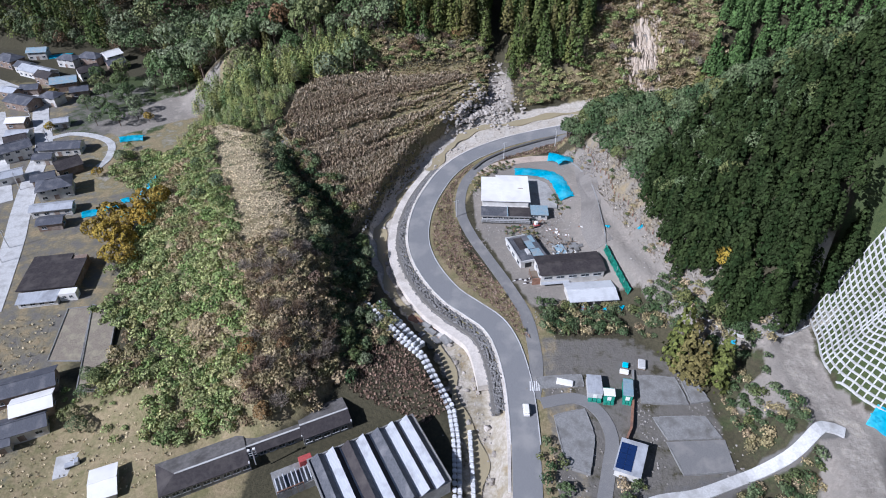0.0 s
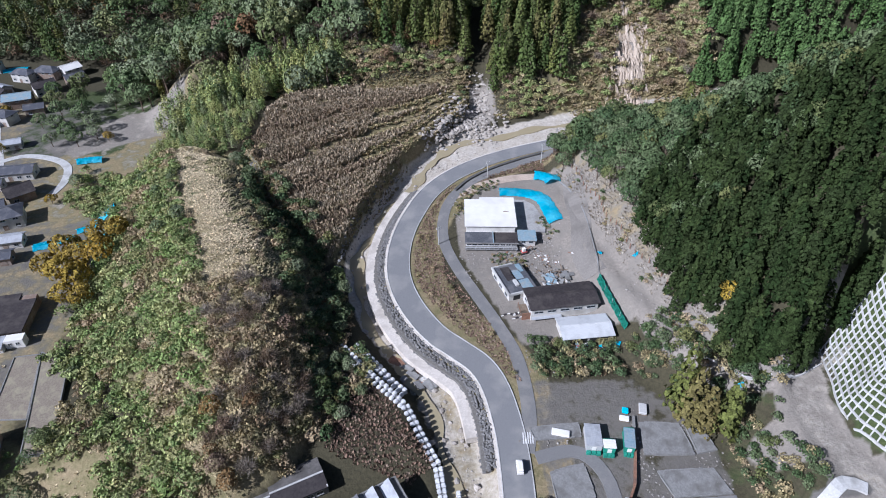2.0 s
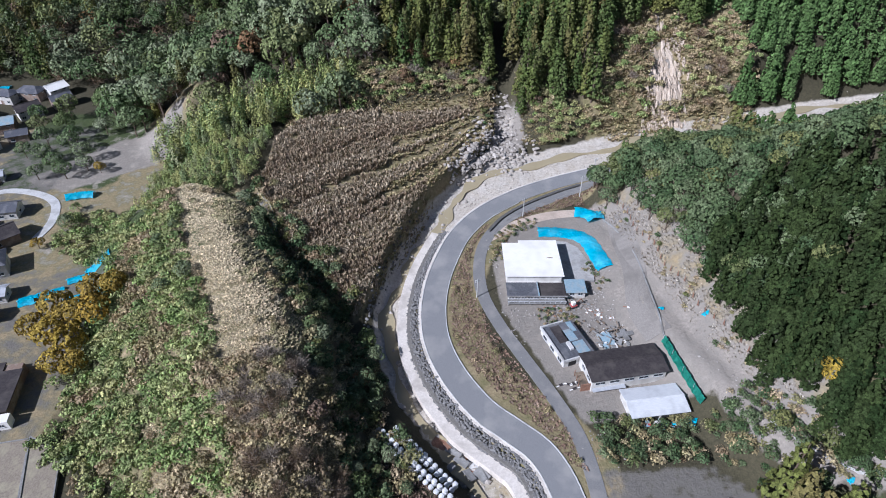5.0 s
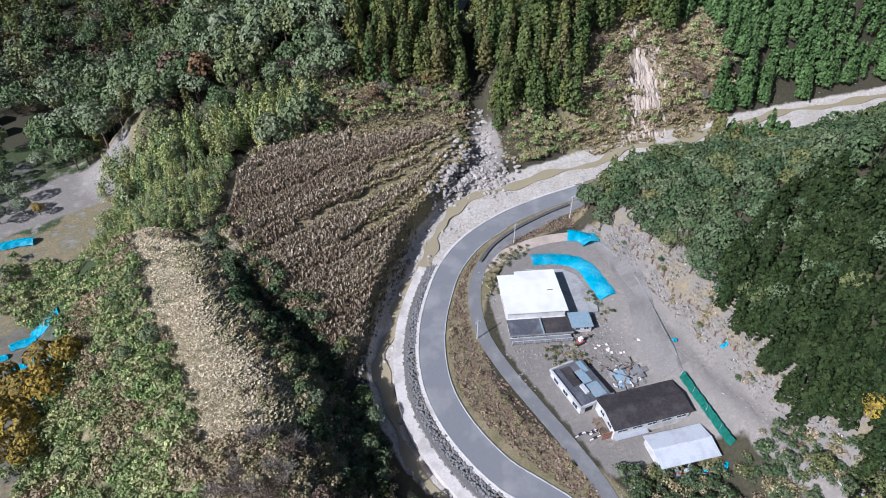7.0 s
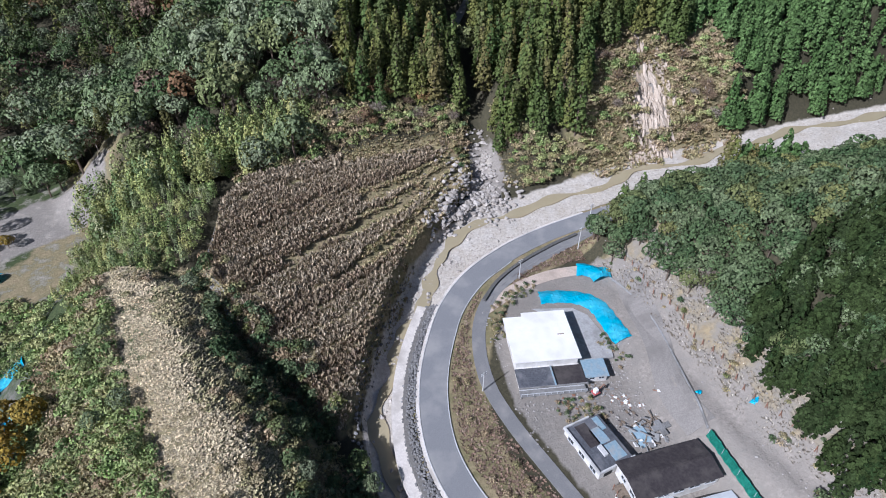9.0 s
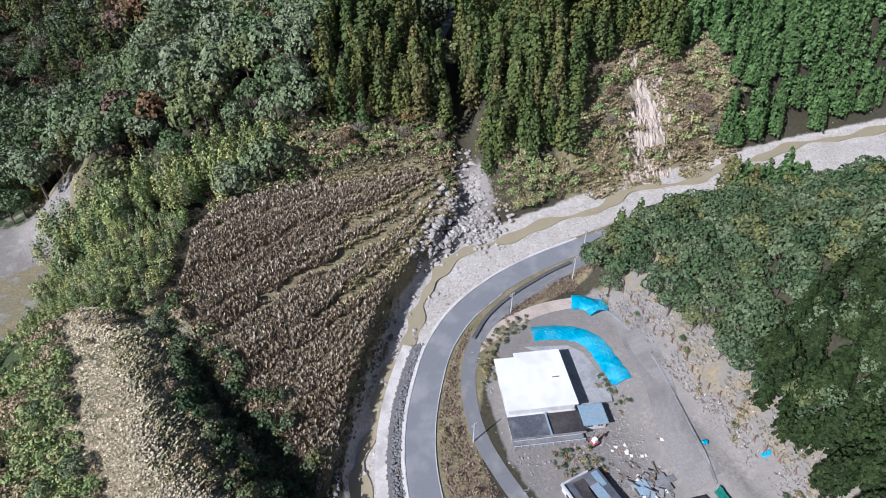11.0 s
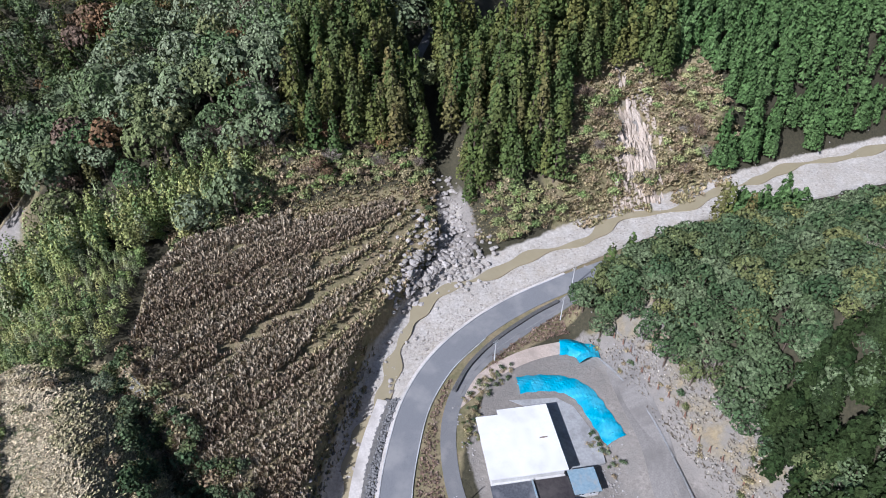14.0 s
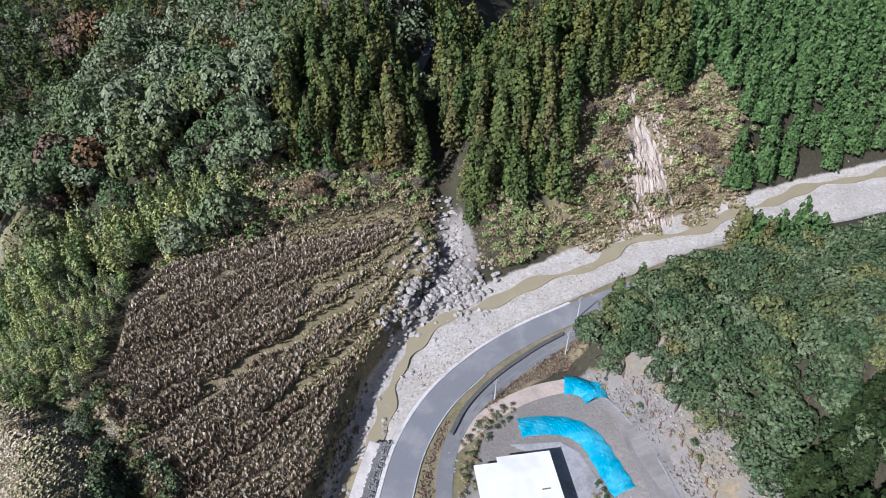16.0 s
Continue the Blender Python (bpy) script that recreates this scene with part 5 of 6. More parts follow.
def fence_net():
    g = thing("site_fence", "green sheeted site fence along the scree", "fence", 52.1, 141.0, 0)
    pts = [(50.6, 149.8), (51.4, 145), (52.3, 140), (53.2, 135), (54.0, 131.0)]
    for i, (p, q) in enumerate(zip(pts, pts[1:])):
        bm = bmesh.new()
        n = 6
        rows = []
        for k in range(n + 1):
            t = k / n
            x, y = p[0] + (q[0] - p[0]) * t, p[1] + (q[1] - p[1]) * t
            wob = 0.12 * math.sin(t * 12 + i)
            zz = land_at(x, y)
            rows.append([bm.verts.new((x + wob + dx - 52.1, y - 141.0, zz + hh)) for hh, dx in ((0.0, -0.35), (1.1, 0.0), (2.3, 0.3))])
        for r0, r1 in zip(rows, rows[1:]):
            for j in range(2):
                bm.faces.new((r0[j], r1[j], r1[j + 1], r0[j + 1]))
        bmesh.ops.solidify(bm, geom=list(bm.faces), thickness=0.05)
        part("panel", bm, M_GREEN_NET, g, "", Matrix.Translation((0, 0, -land_at(52.1, 141.0))))
        part("post", boxed(p[0] - 52.14, p[1] - 141.04, land_at(*p) - land_at(52.1, 141.0) - 0.3, p[0] - 52.06, p[1] - 140.96, land_at(*p) - land_at(52.1, 141.0) + 2.4), M_FRAME, g)


def factory():
    u = 28
    g = thing("sawtooth_factory", "factory with a sawtooth roof of white and dark strips", "factory", -14.4, 76.4, u, z=-6.5)
    L, D = 26.0, 19.5
    part("wall", boxed(-L / 2, -D / 2, -1, L / 2, D / 2, 4.6), M_CONC_W, g)
    n = 7
    for i in range(n):
        a, b = -L / 2 + L * i / n, -L / 2 + L * (i + 1) / n
        m = a + (b - a) * 0.62
        part("roof_strip", sheet([(a + 0.15, -D / 2 - 0.2, 4.75), (m, -D / 2 - 0.2, 6.1), (m, D / 2 + 0.2, 6.1), (a + 0.15, D / 2 + 0.2, 4.75)], 0.12), (M_GREY_ROOF, M_SHEET, M_DARK_ROOF, M_SHEET, M_GREY_ROOF, M_SHEET, M_SHEET)[i], g)
        part("skylight", sheet([(m + 0.02, -D / 2, 6.06), (b, -D / 2, 4.72), (b, D / 2, 4.72), (m + 0.02, D / 2, 6.06)], 0.1), M_DARK_ROOF if i % 2 else M_GREY_ROOF, g, "dark glazed skylight strip")
        part("gutter", boxed(b - 0.22, -D / 2, 4.66, b + 0.2, D / 2, 4.85), M_CONC_W, g)
        part("end_panel", sheet([(a + 0.2, -D / 2 - 0.02, 4.7), (m, -D / 2 - 0.02, 6.0), (m, -D / 2 + 0.1, 6.0), (a + 0.2, -D / 2 + 0.1, 4.7)], 0.4), M_CONC, g)
    for a in ((-L / 2 - 0.35, -D / 2, 4.3, -L / 2, D / 2, 5.3), (L / 2, -D / 2, 4.3, L / 2 + 0.35, D / 2, 5.3), (-L / 2 - 0.35, D / 2, 4.3, L / 2 + 0.35, D / 2 + 0.35, 5.3)):
        part("parapet", boxed(*a), M_CONC, g)
    for i in range(5):
        window(g, L / 2, -D / 2 + 2 + i * 3.8, 2.4, 2.0, 1.3, "right")
    h = thing("long_factory", "long low factory hall with a dark weathered roof", "factory", -43.2, 84.8, 24.8, z=-7.0)
    for i, (a, b, y0, y1, hh) in enumerate(((-23, -3.2, -4.6, 4.4, 3.6), (-3.2, 9.6, -2.2, 4.4, 3.3), (9.6, 21.6, -3.6, 4.6, 3.9))):
        part("wall", boxed(a + 0.01, y0 + 0.4, -1, b - 0.01, y1 - 0.4, hh), M_CONC, h)
        t = hh + 1.3
        c = (y0 + y1) / 2 - (0.8 if i != 1 else 1.6)
        e = a + (4.0 if i == 0 else 0)
        part("roof", sheet([(a, y0, hh), (b, y0, hh), (b, c, t), (e, c, t)], 0.2), M_DARK_ROOF, h)
        part("roof", sheet([(b, y1, hh), (a, y1, hh), (e, c, t), (b, c, t)], 0.2), M_LONG, h)
        if i == 0:
            part("roof", sheet([(a, y1, hh), (a, y0, hh), (e, c, t)], 0.2), M_DARK_ROOF, h)
        part("ridge", boxed(e, c - 0.22, t - 0.05, b, c + 0.22, t + 0.15, 0.04), M_CONC_W, h, "pale ridge capping")
        part("verge", boxed(b - 0.3, y0, hh - 0.1, b, c, hh + 0.25), M_CONC_W, h)
        for k in range(int((b - a) / 2.2)):
            window(h, a + 1.2 + k * 2.2, y0 + 0.4, 2.3, 1.6, 1.2)
    p = thing("plant_room", "rusty roof plant and pipes beside the factory", "machinery", -33.5, 77.0, 26, z=-6.8)
    part("base", boxed(-5, -3, -0.5, 5, 3, 2.6), M_CONC, p)
    part("red_box", boxed(1.6, 1.4, 2.6, 4.6, 3.0, 4.4, 0.05), M_RED, p, "faded red housing")
    for i in range(9):
        part("pipe", boxed(-4.6 + i * 0.95, -2.8, 2.6, -4.3 + i * 0.95, 1.0, 3.1 + 0.3 * (i % 3), 0.08), M_SHEET, p)
    part("gantry", boxed(-4.8, -3.0, 3.2, 1.2, -2.8, 3.4), M_RUST, p)
    for i in range(5):
        part("post", boxed(-4.8 + i * 1.45, -3.0, -0.5, -4.65 + i * 1.45, -2.85, 3.4), M_RUST, p)
    m = thing("aerial_mast", "thin lattice mast with white lamps", "mast", -43.0, 79.6, 20, z=-3.6)
    part("mast", boxed(-0.12, -0.12, -0.4, 0.12, 0.12, 5.2), M_FRAME, m)
    for i in range(3):
        part("arm", boxed(-0.9, -0.05, 3.2 + i * 0.8, 0.9, 0.05, 3.3 + i * 0.8), M_FRAME, m)
    for s in (-0.6, 0.6):
        part("lamp", boxed(s - 0.3, -0.25, 5.2, s + 0.3, 0.25, 5.6, 0.08), M_WHITE_ROOF, m)


M_LONG = surface("weathered_grey_roof", (0.12, 0.115, 0.11), (0.19, 0.18, 0.17), (0.08, 0.075, 0.07), 1.2, 0.2, 0.8)


def village():
    rows = [(-167, 237, 17, 7, 8, 3.4, 1.6, M_TILE, 0), (-156.5, 221.5, 9, 9, 40, 3.4, 2.2, M_DARK_ROOF, 0), (-152.5, 203.5, 12, 9, 25, 4.8, 1.9, M_TILE, 1), (-147, 190, 14, 5, 12, 3.0, 1.0, M_SHEET, 0), (-184, 233, 11, 9, 38, 5.2, 1.8, M_TILE, 0), (-176, 213, 9, 6, 30, 3.4, 1.2, M_SHEET, 0), (-200, 262, 8, 6, 5, 3.2, 1.0, M_WHITE_ROOF, 0), (-208.5, 283, 15, 9, -20, 4.0, 1.7, M_TILE, 0), (-246, 338, 14, 9, -25, 4.6, 2.0, M_TILE, 1), (-221.5, 322, 22, 8, -25, 3.8, 1.7, M_SHEET, 0), (-199, 306, 12, 9, 20, 4.6, 1.8, M_BLUE_ROOF, 0), (-193.5, 321, 10, 8, 40, 4.6, 1.9, M_DARK_ROOF, 0), (-190.5, 344, 9, 8, 50, 4.6, 1.8, M_WHITE_ROOF, 0), (-201, 341, 12, 8, -10, 4.6, 1.9, M_TILE, 1), (-192, 249, 9, 6, 5, 3.2, 1.2, M_SHEET, 0), (-111.5, 105, 15, 6.5, 23, 3.6, 1.4, M_TILE, 0), (-106.5, 99.5, 9, 5.5, 23, 3.2, 1.2, M_WHITE_ROOF, 0), (-108, 94.5, 12, 5.5, 23, 3.4, 1.4, M_TILE, 0), (-113, 90, 8, 5, 23, 3.0, 1.2, M_TILE, 0), (-214, 300, 8, 6, 10, 3.2, 1.4, M_TILE, 0), (-180, 262, 7, 5, 20, 3.0, 1.0, M_SHEET, 0), (-170, 228, 7, 5, 8, 3.0, 1.0, M_TILE, 0), (-161, 211, 8, 6, 25, 3.4, 1.4, M_TILE, 0), (-190, 243, 8, 6, 30, 3.6, 1.4, M_DARK_ROOF, 0), (-143, 181, 8, 5, 12, 3.0, 1.0, M_TILE, 0), (-196, 287, 9, 7, -15, 4.6, 1.6, M_TILE, 1), (-187, 297, 8, 6, 20, 3.4, 1.4, M_TILE, 0), (-212, 313, 10, 7, -25, 4.6, 1.7, M_DARK_ROOF, 0), (-232, 329, 10, 7, -25, 3.8, 1.6, M_TILE, 0), (-212, 338, 11, 7, -15, 4.6, 1.7, M_TILE, 1), (-236, 350, 10, 7, 10, 4.4, 1.6, M_BLUE_ROOF, 0), (-183, 332, 9, 7, 40, 4.4, 1.6, M_TILE, 0), (-222, 296, 9, 6, -20, 3.4, 1.3, M_SHEET, 0), (-196, 230, 8, 6, 38, 3.4, 1.3, M_TILE, 0)]
    names = {M_TILE.name: "grey tiled roof", M_DARK_ROOF.name: "dark roof", M_SHEET.name: "pale sheet roof", M_WHITE_ROOF.name: "white roof", M_BLUE_ROOF.name: "blue-grey roof"}
    for x, y, w, d, t, h, r, roof, hip in rows:
        house(x, y, w, d, t, h, r, M_WALL if (x + y) % 3 < 2 else M_BROWN_WALL, roof, "village house with a " + names[roof.name] + (" hipped on all sides" if hip else " and plaster walls"), "house", "village houses", "village_house", 2 if h > 4.3 else 1, bool(hip))
    g = thing("dark_roofed_house", "large flat house with a dark roof and white annexe", "house", -126.5, 151.5, 10)
    part("wall", boxed(-8, -8, -0.8, 8, 8, 3.4), M_BROWN_WALL, g)
    part("roof", prism([(-8.8, -8.8), (8.6, -8.8), (8.6, 5.5), (3.6, 5.5), (3.6, 8.8), (-8.8, 8.8)], 3.4, 3.75), M_DARK_ROOF, g)
    part("annexe", boxed(4.2, -11.6, -0.8, 9.2, -8.81, 2.9), M_WHITE_ROOF, g, "white rendered annexe")
    part("porch_roof", sheet([(-8, -13.6, 2.2), (4.0, -13.6, 2.2), (4.0, -8.81, 2.9), (-8, -8.81, 2.9)], 0.15), M_SHEET, g, "pale blue-grey porch roof")
    part("porch_wall", boxed(-7.6, -13.0, -0.8, 3.8, -8.82, 2.15), M_WALL, g)
    for i in range(4):
        window(g, -6 + i * 2.7, -13.0, 1.3, 1.5, 1.1)
    for i in range(2):
        window(g, 5.6 + i * 2.0, -11.6, 1.6, 1.1, 1.0)
    s = house(-77.6, 76.5, 5.0, 7.5, 22, 2.8, 0.7, M_WALL, M_WHITE_ROOF, "small shed with a white tin roof beside the plots", "shed", name="tin_shed", windows=False)
    part("door", boxed(-1.2, -3.82, 0, 1.2, -3.74, 2.2), M_FRAME, s)


def lots():
    for x, y, w, d, t, roof in ((38.2, 99.6, 3.4, 6.0, -6, M_SHEET), (41.4, 97.2, 2.6, 2.6, -6, M_WHITE_ROOF), (46.4, 98.6, 2.2, 5.6, -12, M_BLUE_ROOF)):
        g = thing("site_hut", "small prefabricated hut with a pale ribbed roof", "hut", x, y, t, "site huts")
        part("wall", boxed(-w / 2, -d / 2, -0.3, w / 2, d / 2, 2.3), M_GREEN_NET if w < 3 else M_FRAME, g)
        for i in range(int(d / 0.6)):
            part("roof_sheet", boxed(-w / 2 - 0.15, -d / 2 + i * 0.6, 2.3, w / 2 + 0.15, -d / 2 + i * 0.6 + 0.56, 2.42), roof, g)
        part("door", boxed(-0.5, -d / 2 - 0.05, 0, 0.5, -d / 2 + 0.01, 1.95), M_WHITE_ROOF, g)
        for i in range(3):
            part("bin", boxed(-w / 2 + i * w / 3, -d / 2 - 0.9, -0.2, -w / 2 + i * w / 3 + w / 3.6, -d / 2 - 0.2, 0.9, 0.05), M_GREEN_NET, g, "green bin")
    g = thing("solar_shed", "grey shed with a dark blue solar array on its roof", "shed", 42.4, 79.0, -25)
    part("wall", boxed(-2.6, -4.2, -0.5, 2.6, 4.2, 2.5), M_WALL, g)
    part("roof", sheet([(-3, -4.6, 2.5), (3, -4.6, 3.1), (3, 4.6, 3.1), (-3, 4.6, 2.5)], 0.15), M_SHEET, g)
    for i in range(2):
        for j in range(5):
            x0, y0 = -2.7 + i * 1.75, -3.9 + j * 1.45
            part("solar_panel", sheet([(x0, y0, 2.62 + (x0 + 3) * 0.1), (x0 + 1.68, y0, 2.62 + (x0 + 4.68) * 0.1), (x0 + 1.68, y0 + 1.38, 2.62 + (x0 + 4.68) * 0.1), (x0, y0 + 1.38, 2.62 + (x0 + 3) * 0.1)], 0.05), M_PANEL, g)
    for poly, mat in (([(50.5, 104.2), (60, 103.6), (61, 95), (49.3, 95.4)], M_CONC), ([(51, 91.5), (64, 91.8), (66, 85.5), (53, 85)], M_CONC), ([(52.5, 84.6), (66.5, 85.2), (66, 77), (54, 76)], M_LANE), ([(27, 92), (35, 94), (36, 86), (33, 76), (28, 78)], M_CONC), ([(61.2, 103.4), (64.5, 103.2), (66.5, 96), (61.6, 95.2)], M_CONC), ([(24, 103.5), (36, 104.6), (36, 100.6), (25, 100)], M_CONC)):
        cx, cy = sum(p[0] for p in poly) / len(poly), sum(p[1] for p in poly) / len(poly)
        zz = max(land_at(*p) for p in poly)
        g = thing("house_slab", "bare concrete floor slab of a cleared house", "slab", cx, cy, 0, "cleared slabs", zz)
        part("slab", prism([(p[0] - cx, p[1] - cy) for p in poly], -0.8, 0.14), mat, g)
        for p, q in zip(poly, [*poly[1:], poly[0]]):
            if (p[0] + q[1]) % 2 < 1.2:
                l, a = math.dist(p, q), math.degrees(math.atan2(q[1] - p[1], q[0] - p[0]))
                part("footing", boxed(-l * 0.36, -0.1, -0.6, l * 0.3, 0.1, 0.26), M_CONC, g, "", pose((p[0] + q[0]) / 2 - cx, (p[1] + q[1]) / 2 - cy, 0, 0, 0, a))
    w = thing("block_wall", "low stained wall beside the huts", "wall", 46.5, 92.0, 0, z=land_at(46.5, 92))
    for i, (p, q) in enumerate(zip([(49.6, 105.5), (47.5, 96.5), (45, 88)], [(47.5, 96.5), (45, 88), (42.6, 84)])):
        l, a = math.dist(p, q), math.degrees(math.atan2(q[1] - p[1], q[0] - p[0]))
        part("wall_panel", boxed(-l / 2, -0.25, -1.0, l / 2, 0.25, 1.2), M_CONC if i == 0 else M_RUST, w, "", pose((p[0] + q[0]) / 2 - 46.5, (p[1] + q[1]) / 2 - 92, 0, 0, 0, a))
    bl = [((31.2, 101.6), (0.9, 2.2), M_WHITE_ROOF), ((48.0, 107.2), (0.8, 0.8), M_TARP), ((47.2, 105.0), (0.7, 1.2), M_WHITE_ROOF), ((52.4, 107.5), (1.6, 1.0), M_CONC_W)]
    for (x, y), (a, b), mat in bl:
        g = thing("pallet_load", "covered pallet load standing on the lot", "pallet", x, y, 75, "pallet loads")
        part("pallet", boxed(-a, -b, 0.0, a, b, 0.15), M_WOOD, g)
        part("load", boxed(-a * 0.95, -b * 0.95, 0.15, a * 0.95, b * 0.95, 0.9, 0.12), mat, g)
    strip("side_lane", "worn concrete side lane into the lots", [(24.5, 95.5), (33, 97), (38, 93.5), (40, 86), (37, 76), (33, 64), (30, 50)], -1.6, 1.6, 0.16, 0.5, M_LANE, height=land_at)
    strip("farm_path", "pale concrete farm path across the waste ground", PATH, -1.3, 1.3, 0.5, 1.2, M_CONC_W, height=land_at, step=1.5, cross=3)
    c = thing("kei_van", "small white van driving on the valley road", "van", 20.4, 93.0, -1, z=float(plain(np.array([20.4]), np.array([93.0]))[0]) + 0.17)
    bm = boxed(-0.74, -1.7, 0.28, 0.74, 1.7, 0.95, 0.08)
    part("body", bm, M_WHITE_ROOF, c)
    part("cab", boxed(-0.70, -1.55, 0.95, 0.70, 1.0, 1.8, 0.16), M_WHITE_ROOF, c)
    part("windscreen", sheet([(-0.6, 1.32, 1.0), (0.6, 1.32, 1.0), (0.56, 0.92, 1.66), (-0.56, 0.92, 1.66)], 0.04), M_GLASS, c)
    for s in (-1, 1):
        part("side_window", boxed(s * 0.705 - 0.01, -1.2, 1.15, s * 0.705 + 0.01, 0.7, 1.6), M_GLASS, c)
        part("headlight", boxed(s * 0.5 - 0.15, 1.68, 0.6, s * 0.5 + 0.15, 1.73, 0.8), M_FRAME, c)
        for yy in (-1.1, 1.1):
            bm = bmesh.new()
            bmesh.ops.create_cone(bm, cap_ends=True, segments=14, radius1=0.28, radius2=0.28, depth=0.18, matrix=Matrix.Translation((s * 0.66, yy, 0.28)) @ Matrix.Rotation(radians(90), 4, "Y"))
            wh = part("wheel", bm, M_BLACK, c)
            bm = bmesh.new()
            bmesh.ops.create_cone(bm, cap_ends=True, segments=10, radius1=0.16, radius2=0.14, depth=0.04, matrix=Matrix.Translation((s * 0.77, yy, 0.28)) @ Matrix.Rotation(radians(90), 4, "Y"))
            part("rim", bm, M_FRAME, wh)
    for i in range(5):
        tagged(new("crossing_stripe", mesh_from("crossing_stripe", *ribbon([(22.2 + i * 0.55, 99.2), (22.4 + i * 0.55, 102.2)], -0.15, 0.15, 0.19, 0.03, step=1.5), M_LINE)), "worn white stripe painted on the road", "road marking", "road stripes", "structure")


def van_lots_yard():
    # paved yard, tarps, poles
    bm = prism([(24 - 33, 197.5 - 187), (35.5 - 33, 196 - 187), (38.6 - 33, 192.8 - 187), (41 - 33, 182.5 - 187), (40 - 33, 177 - 187), (30 - 33, 176 - 187), (30 - 33, 193 - 187)], -1.2, 0.12)
    g = thing("concrete_pad", "grey concrete pad behind the white-roofed house", "slab", 33, 187, 0, z=max(land_at(36, 196), land_at(41, 182)))
    part("slab", bm, surface("pad_concrete", (0.33, 0.33, 0.325), (0.43, 0.43, 0.42), (0.27, 0.265, 0.255), 1.5, 0.25, 0.85), g)
    strip("yard_drive", "brown compacted drive round the yard", [(53, 203), (51.6, 192), (51, 178), (48.5, 163), (50, 152)], -3.6, 2.6, 0.10, 0.5, surface("packed_earth", (0.195, 0.18, 0.162), (0.265, 0.247, 0.225), (0.165, 0.152, 0.137), 3, 0.15, 0.95), height=land_at, cross=4)
    strip("yard_kerb", "pale concrete kerb at the foot of the scree", [(46.5, 211), (50.2, 202), (52.6, 190), (53.4, 178), (52.6, 164), (51.2, 151)], -0.13, 0.13, 0.5, 1.2, M_CONC, "kerb", height=land_at)
    strip("scree_kerb", "pale kerb along the track below the hill", [(63.5, 121), (66, 116.5), (70, 111.8), (77, 106.8), (86, 107.2), (94, 110.6)], -0.15, 0.15, 0.5, 0.8, M_CONC_W, "kerb", height=land_at)
    strip("sand_apron", "pale sandy apron at the bend of the lane", [(10.5, 200), (16, 203.5), (24, 208), (34, 211), (44, 211.5)], -1.2, 2.8, 0.08, 0.4, surface("pink_sand", (0.46, 0.37, 0.30), (0.58, 0.48, 0.40), (0.40, 0.33, 0.27), 2.5, 0.3, 0.95), height=land_at, cross=4)

    def tarp(name, label, line, lo, hi, arch, seed, x0, y0):
        rng = np.random.RandomState(seed)
        pts = resample(line, 0.5)
        bm = bmesh.new()
        rows = []
        n = 9
        z0 = land_at(x0, y0)
        for i, p in enumerate(pts):
            d = (pts[min(i + 1, len(pts) - 1)] - pts[max(i - 1, 0)]).normalized()
            r = Vector((d.y, -d.x))
            row = []
            for j in range(n):
                t = j / (n - 1)
                q = p + r * (lo + (hi - lo) * t + 0.12 * math.sin(i * 0.9 + j))
                zz = land_at(q.x, q.y) - z0 + arch * math.sin(math.pi * (0.08 + 0.84 * t)) + 0.05 * math.sin(i * 1.3 + 2 * j) + 0.025 * rng.randn()
                row.append(bm.verts.new((q.x - x0, q.y - y0, zz)))
            rows.append(row)
        for a, b in zip(rows, rows[1:]):
            for j in range(n - 1):
                bm.faces.new((a[j], b[j], b[j + 1], a[j + 1]))
        bmesh.ops.solidify(bm, geom=list(bm.faces), thickness=0.04)
        g = thing(name, label, "tarpaulin", x0, y0, 0)
        part("sheet", bm, M_TARP, g)
        for i in range(0, len(pts), 7):
            p = pts[i]
            part("sandbag", boxed(p.x - x0 - 0.3, p.y - y0 + lo * 0 - 0.2, land_at(p.x, p.y) - z0 + arch, p.x - x0 + 0.3, p.y - y0 + 0.2, land_at(p.x, p.y) - z0 + arch + 0.2, 0.07), M_TARP, g)

    tarp("blue_tarpaulin", "long bright blue tarpaulin over the retaining bank", [(27.4, 201.2), (34, 200.6), (39, 198.6), (42, 194.6), (43.2, 188), (44.2, 181.2)], -2.6, 2.4, 0.8, 1, 37, 198)
    tarp("blue_tarpaulin", "crumpled blue tarpaulin heap below the hill", [(41.5, 210.6), (44.5, 209.5), (47, 206.5), (47, 203.6)], -2.8, 2.8, 2.3, 2, 45, 208)
    for (x, y), s in zip([(-132, 190), (-122, 199), (-116.5, 203), (-119, 189.5), (-126.5, 193.5), (-112, 187)], (4, 3, 4, 3, 2, 2.5)):
        tarp("blue_tarpaulin", "blue tarpaulin over a slip on the village bank", [(x - s, y - s * 0.4), (x, y), (x + s, y + s * 0.5)], -s * 0.6, s * 0.6, 0.9, int(s * 7), x, y)
    tarp("blue_tarpaulin", "blue tarpaulin over a slope above the village", [(-231, 350), (-225, 353), (-219, 354)], -3, 3, 0.9, 3, -225, 352)
    tarp("blue_tarpaulin", "blue tarpaulin at the foot of the concrete lattice", [(95.5, 84), (99, 80.5), (103, 78)], -2.2, 2.4, 0.8, 5, 99, 81)
    tarp("blue_tarpaulin", "blue tarpaulin by the clearing", [(-146, 247), (-141, 248.6), (-136, 249)], -2.2, 2.2, 2.0, 6, -141, 248)
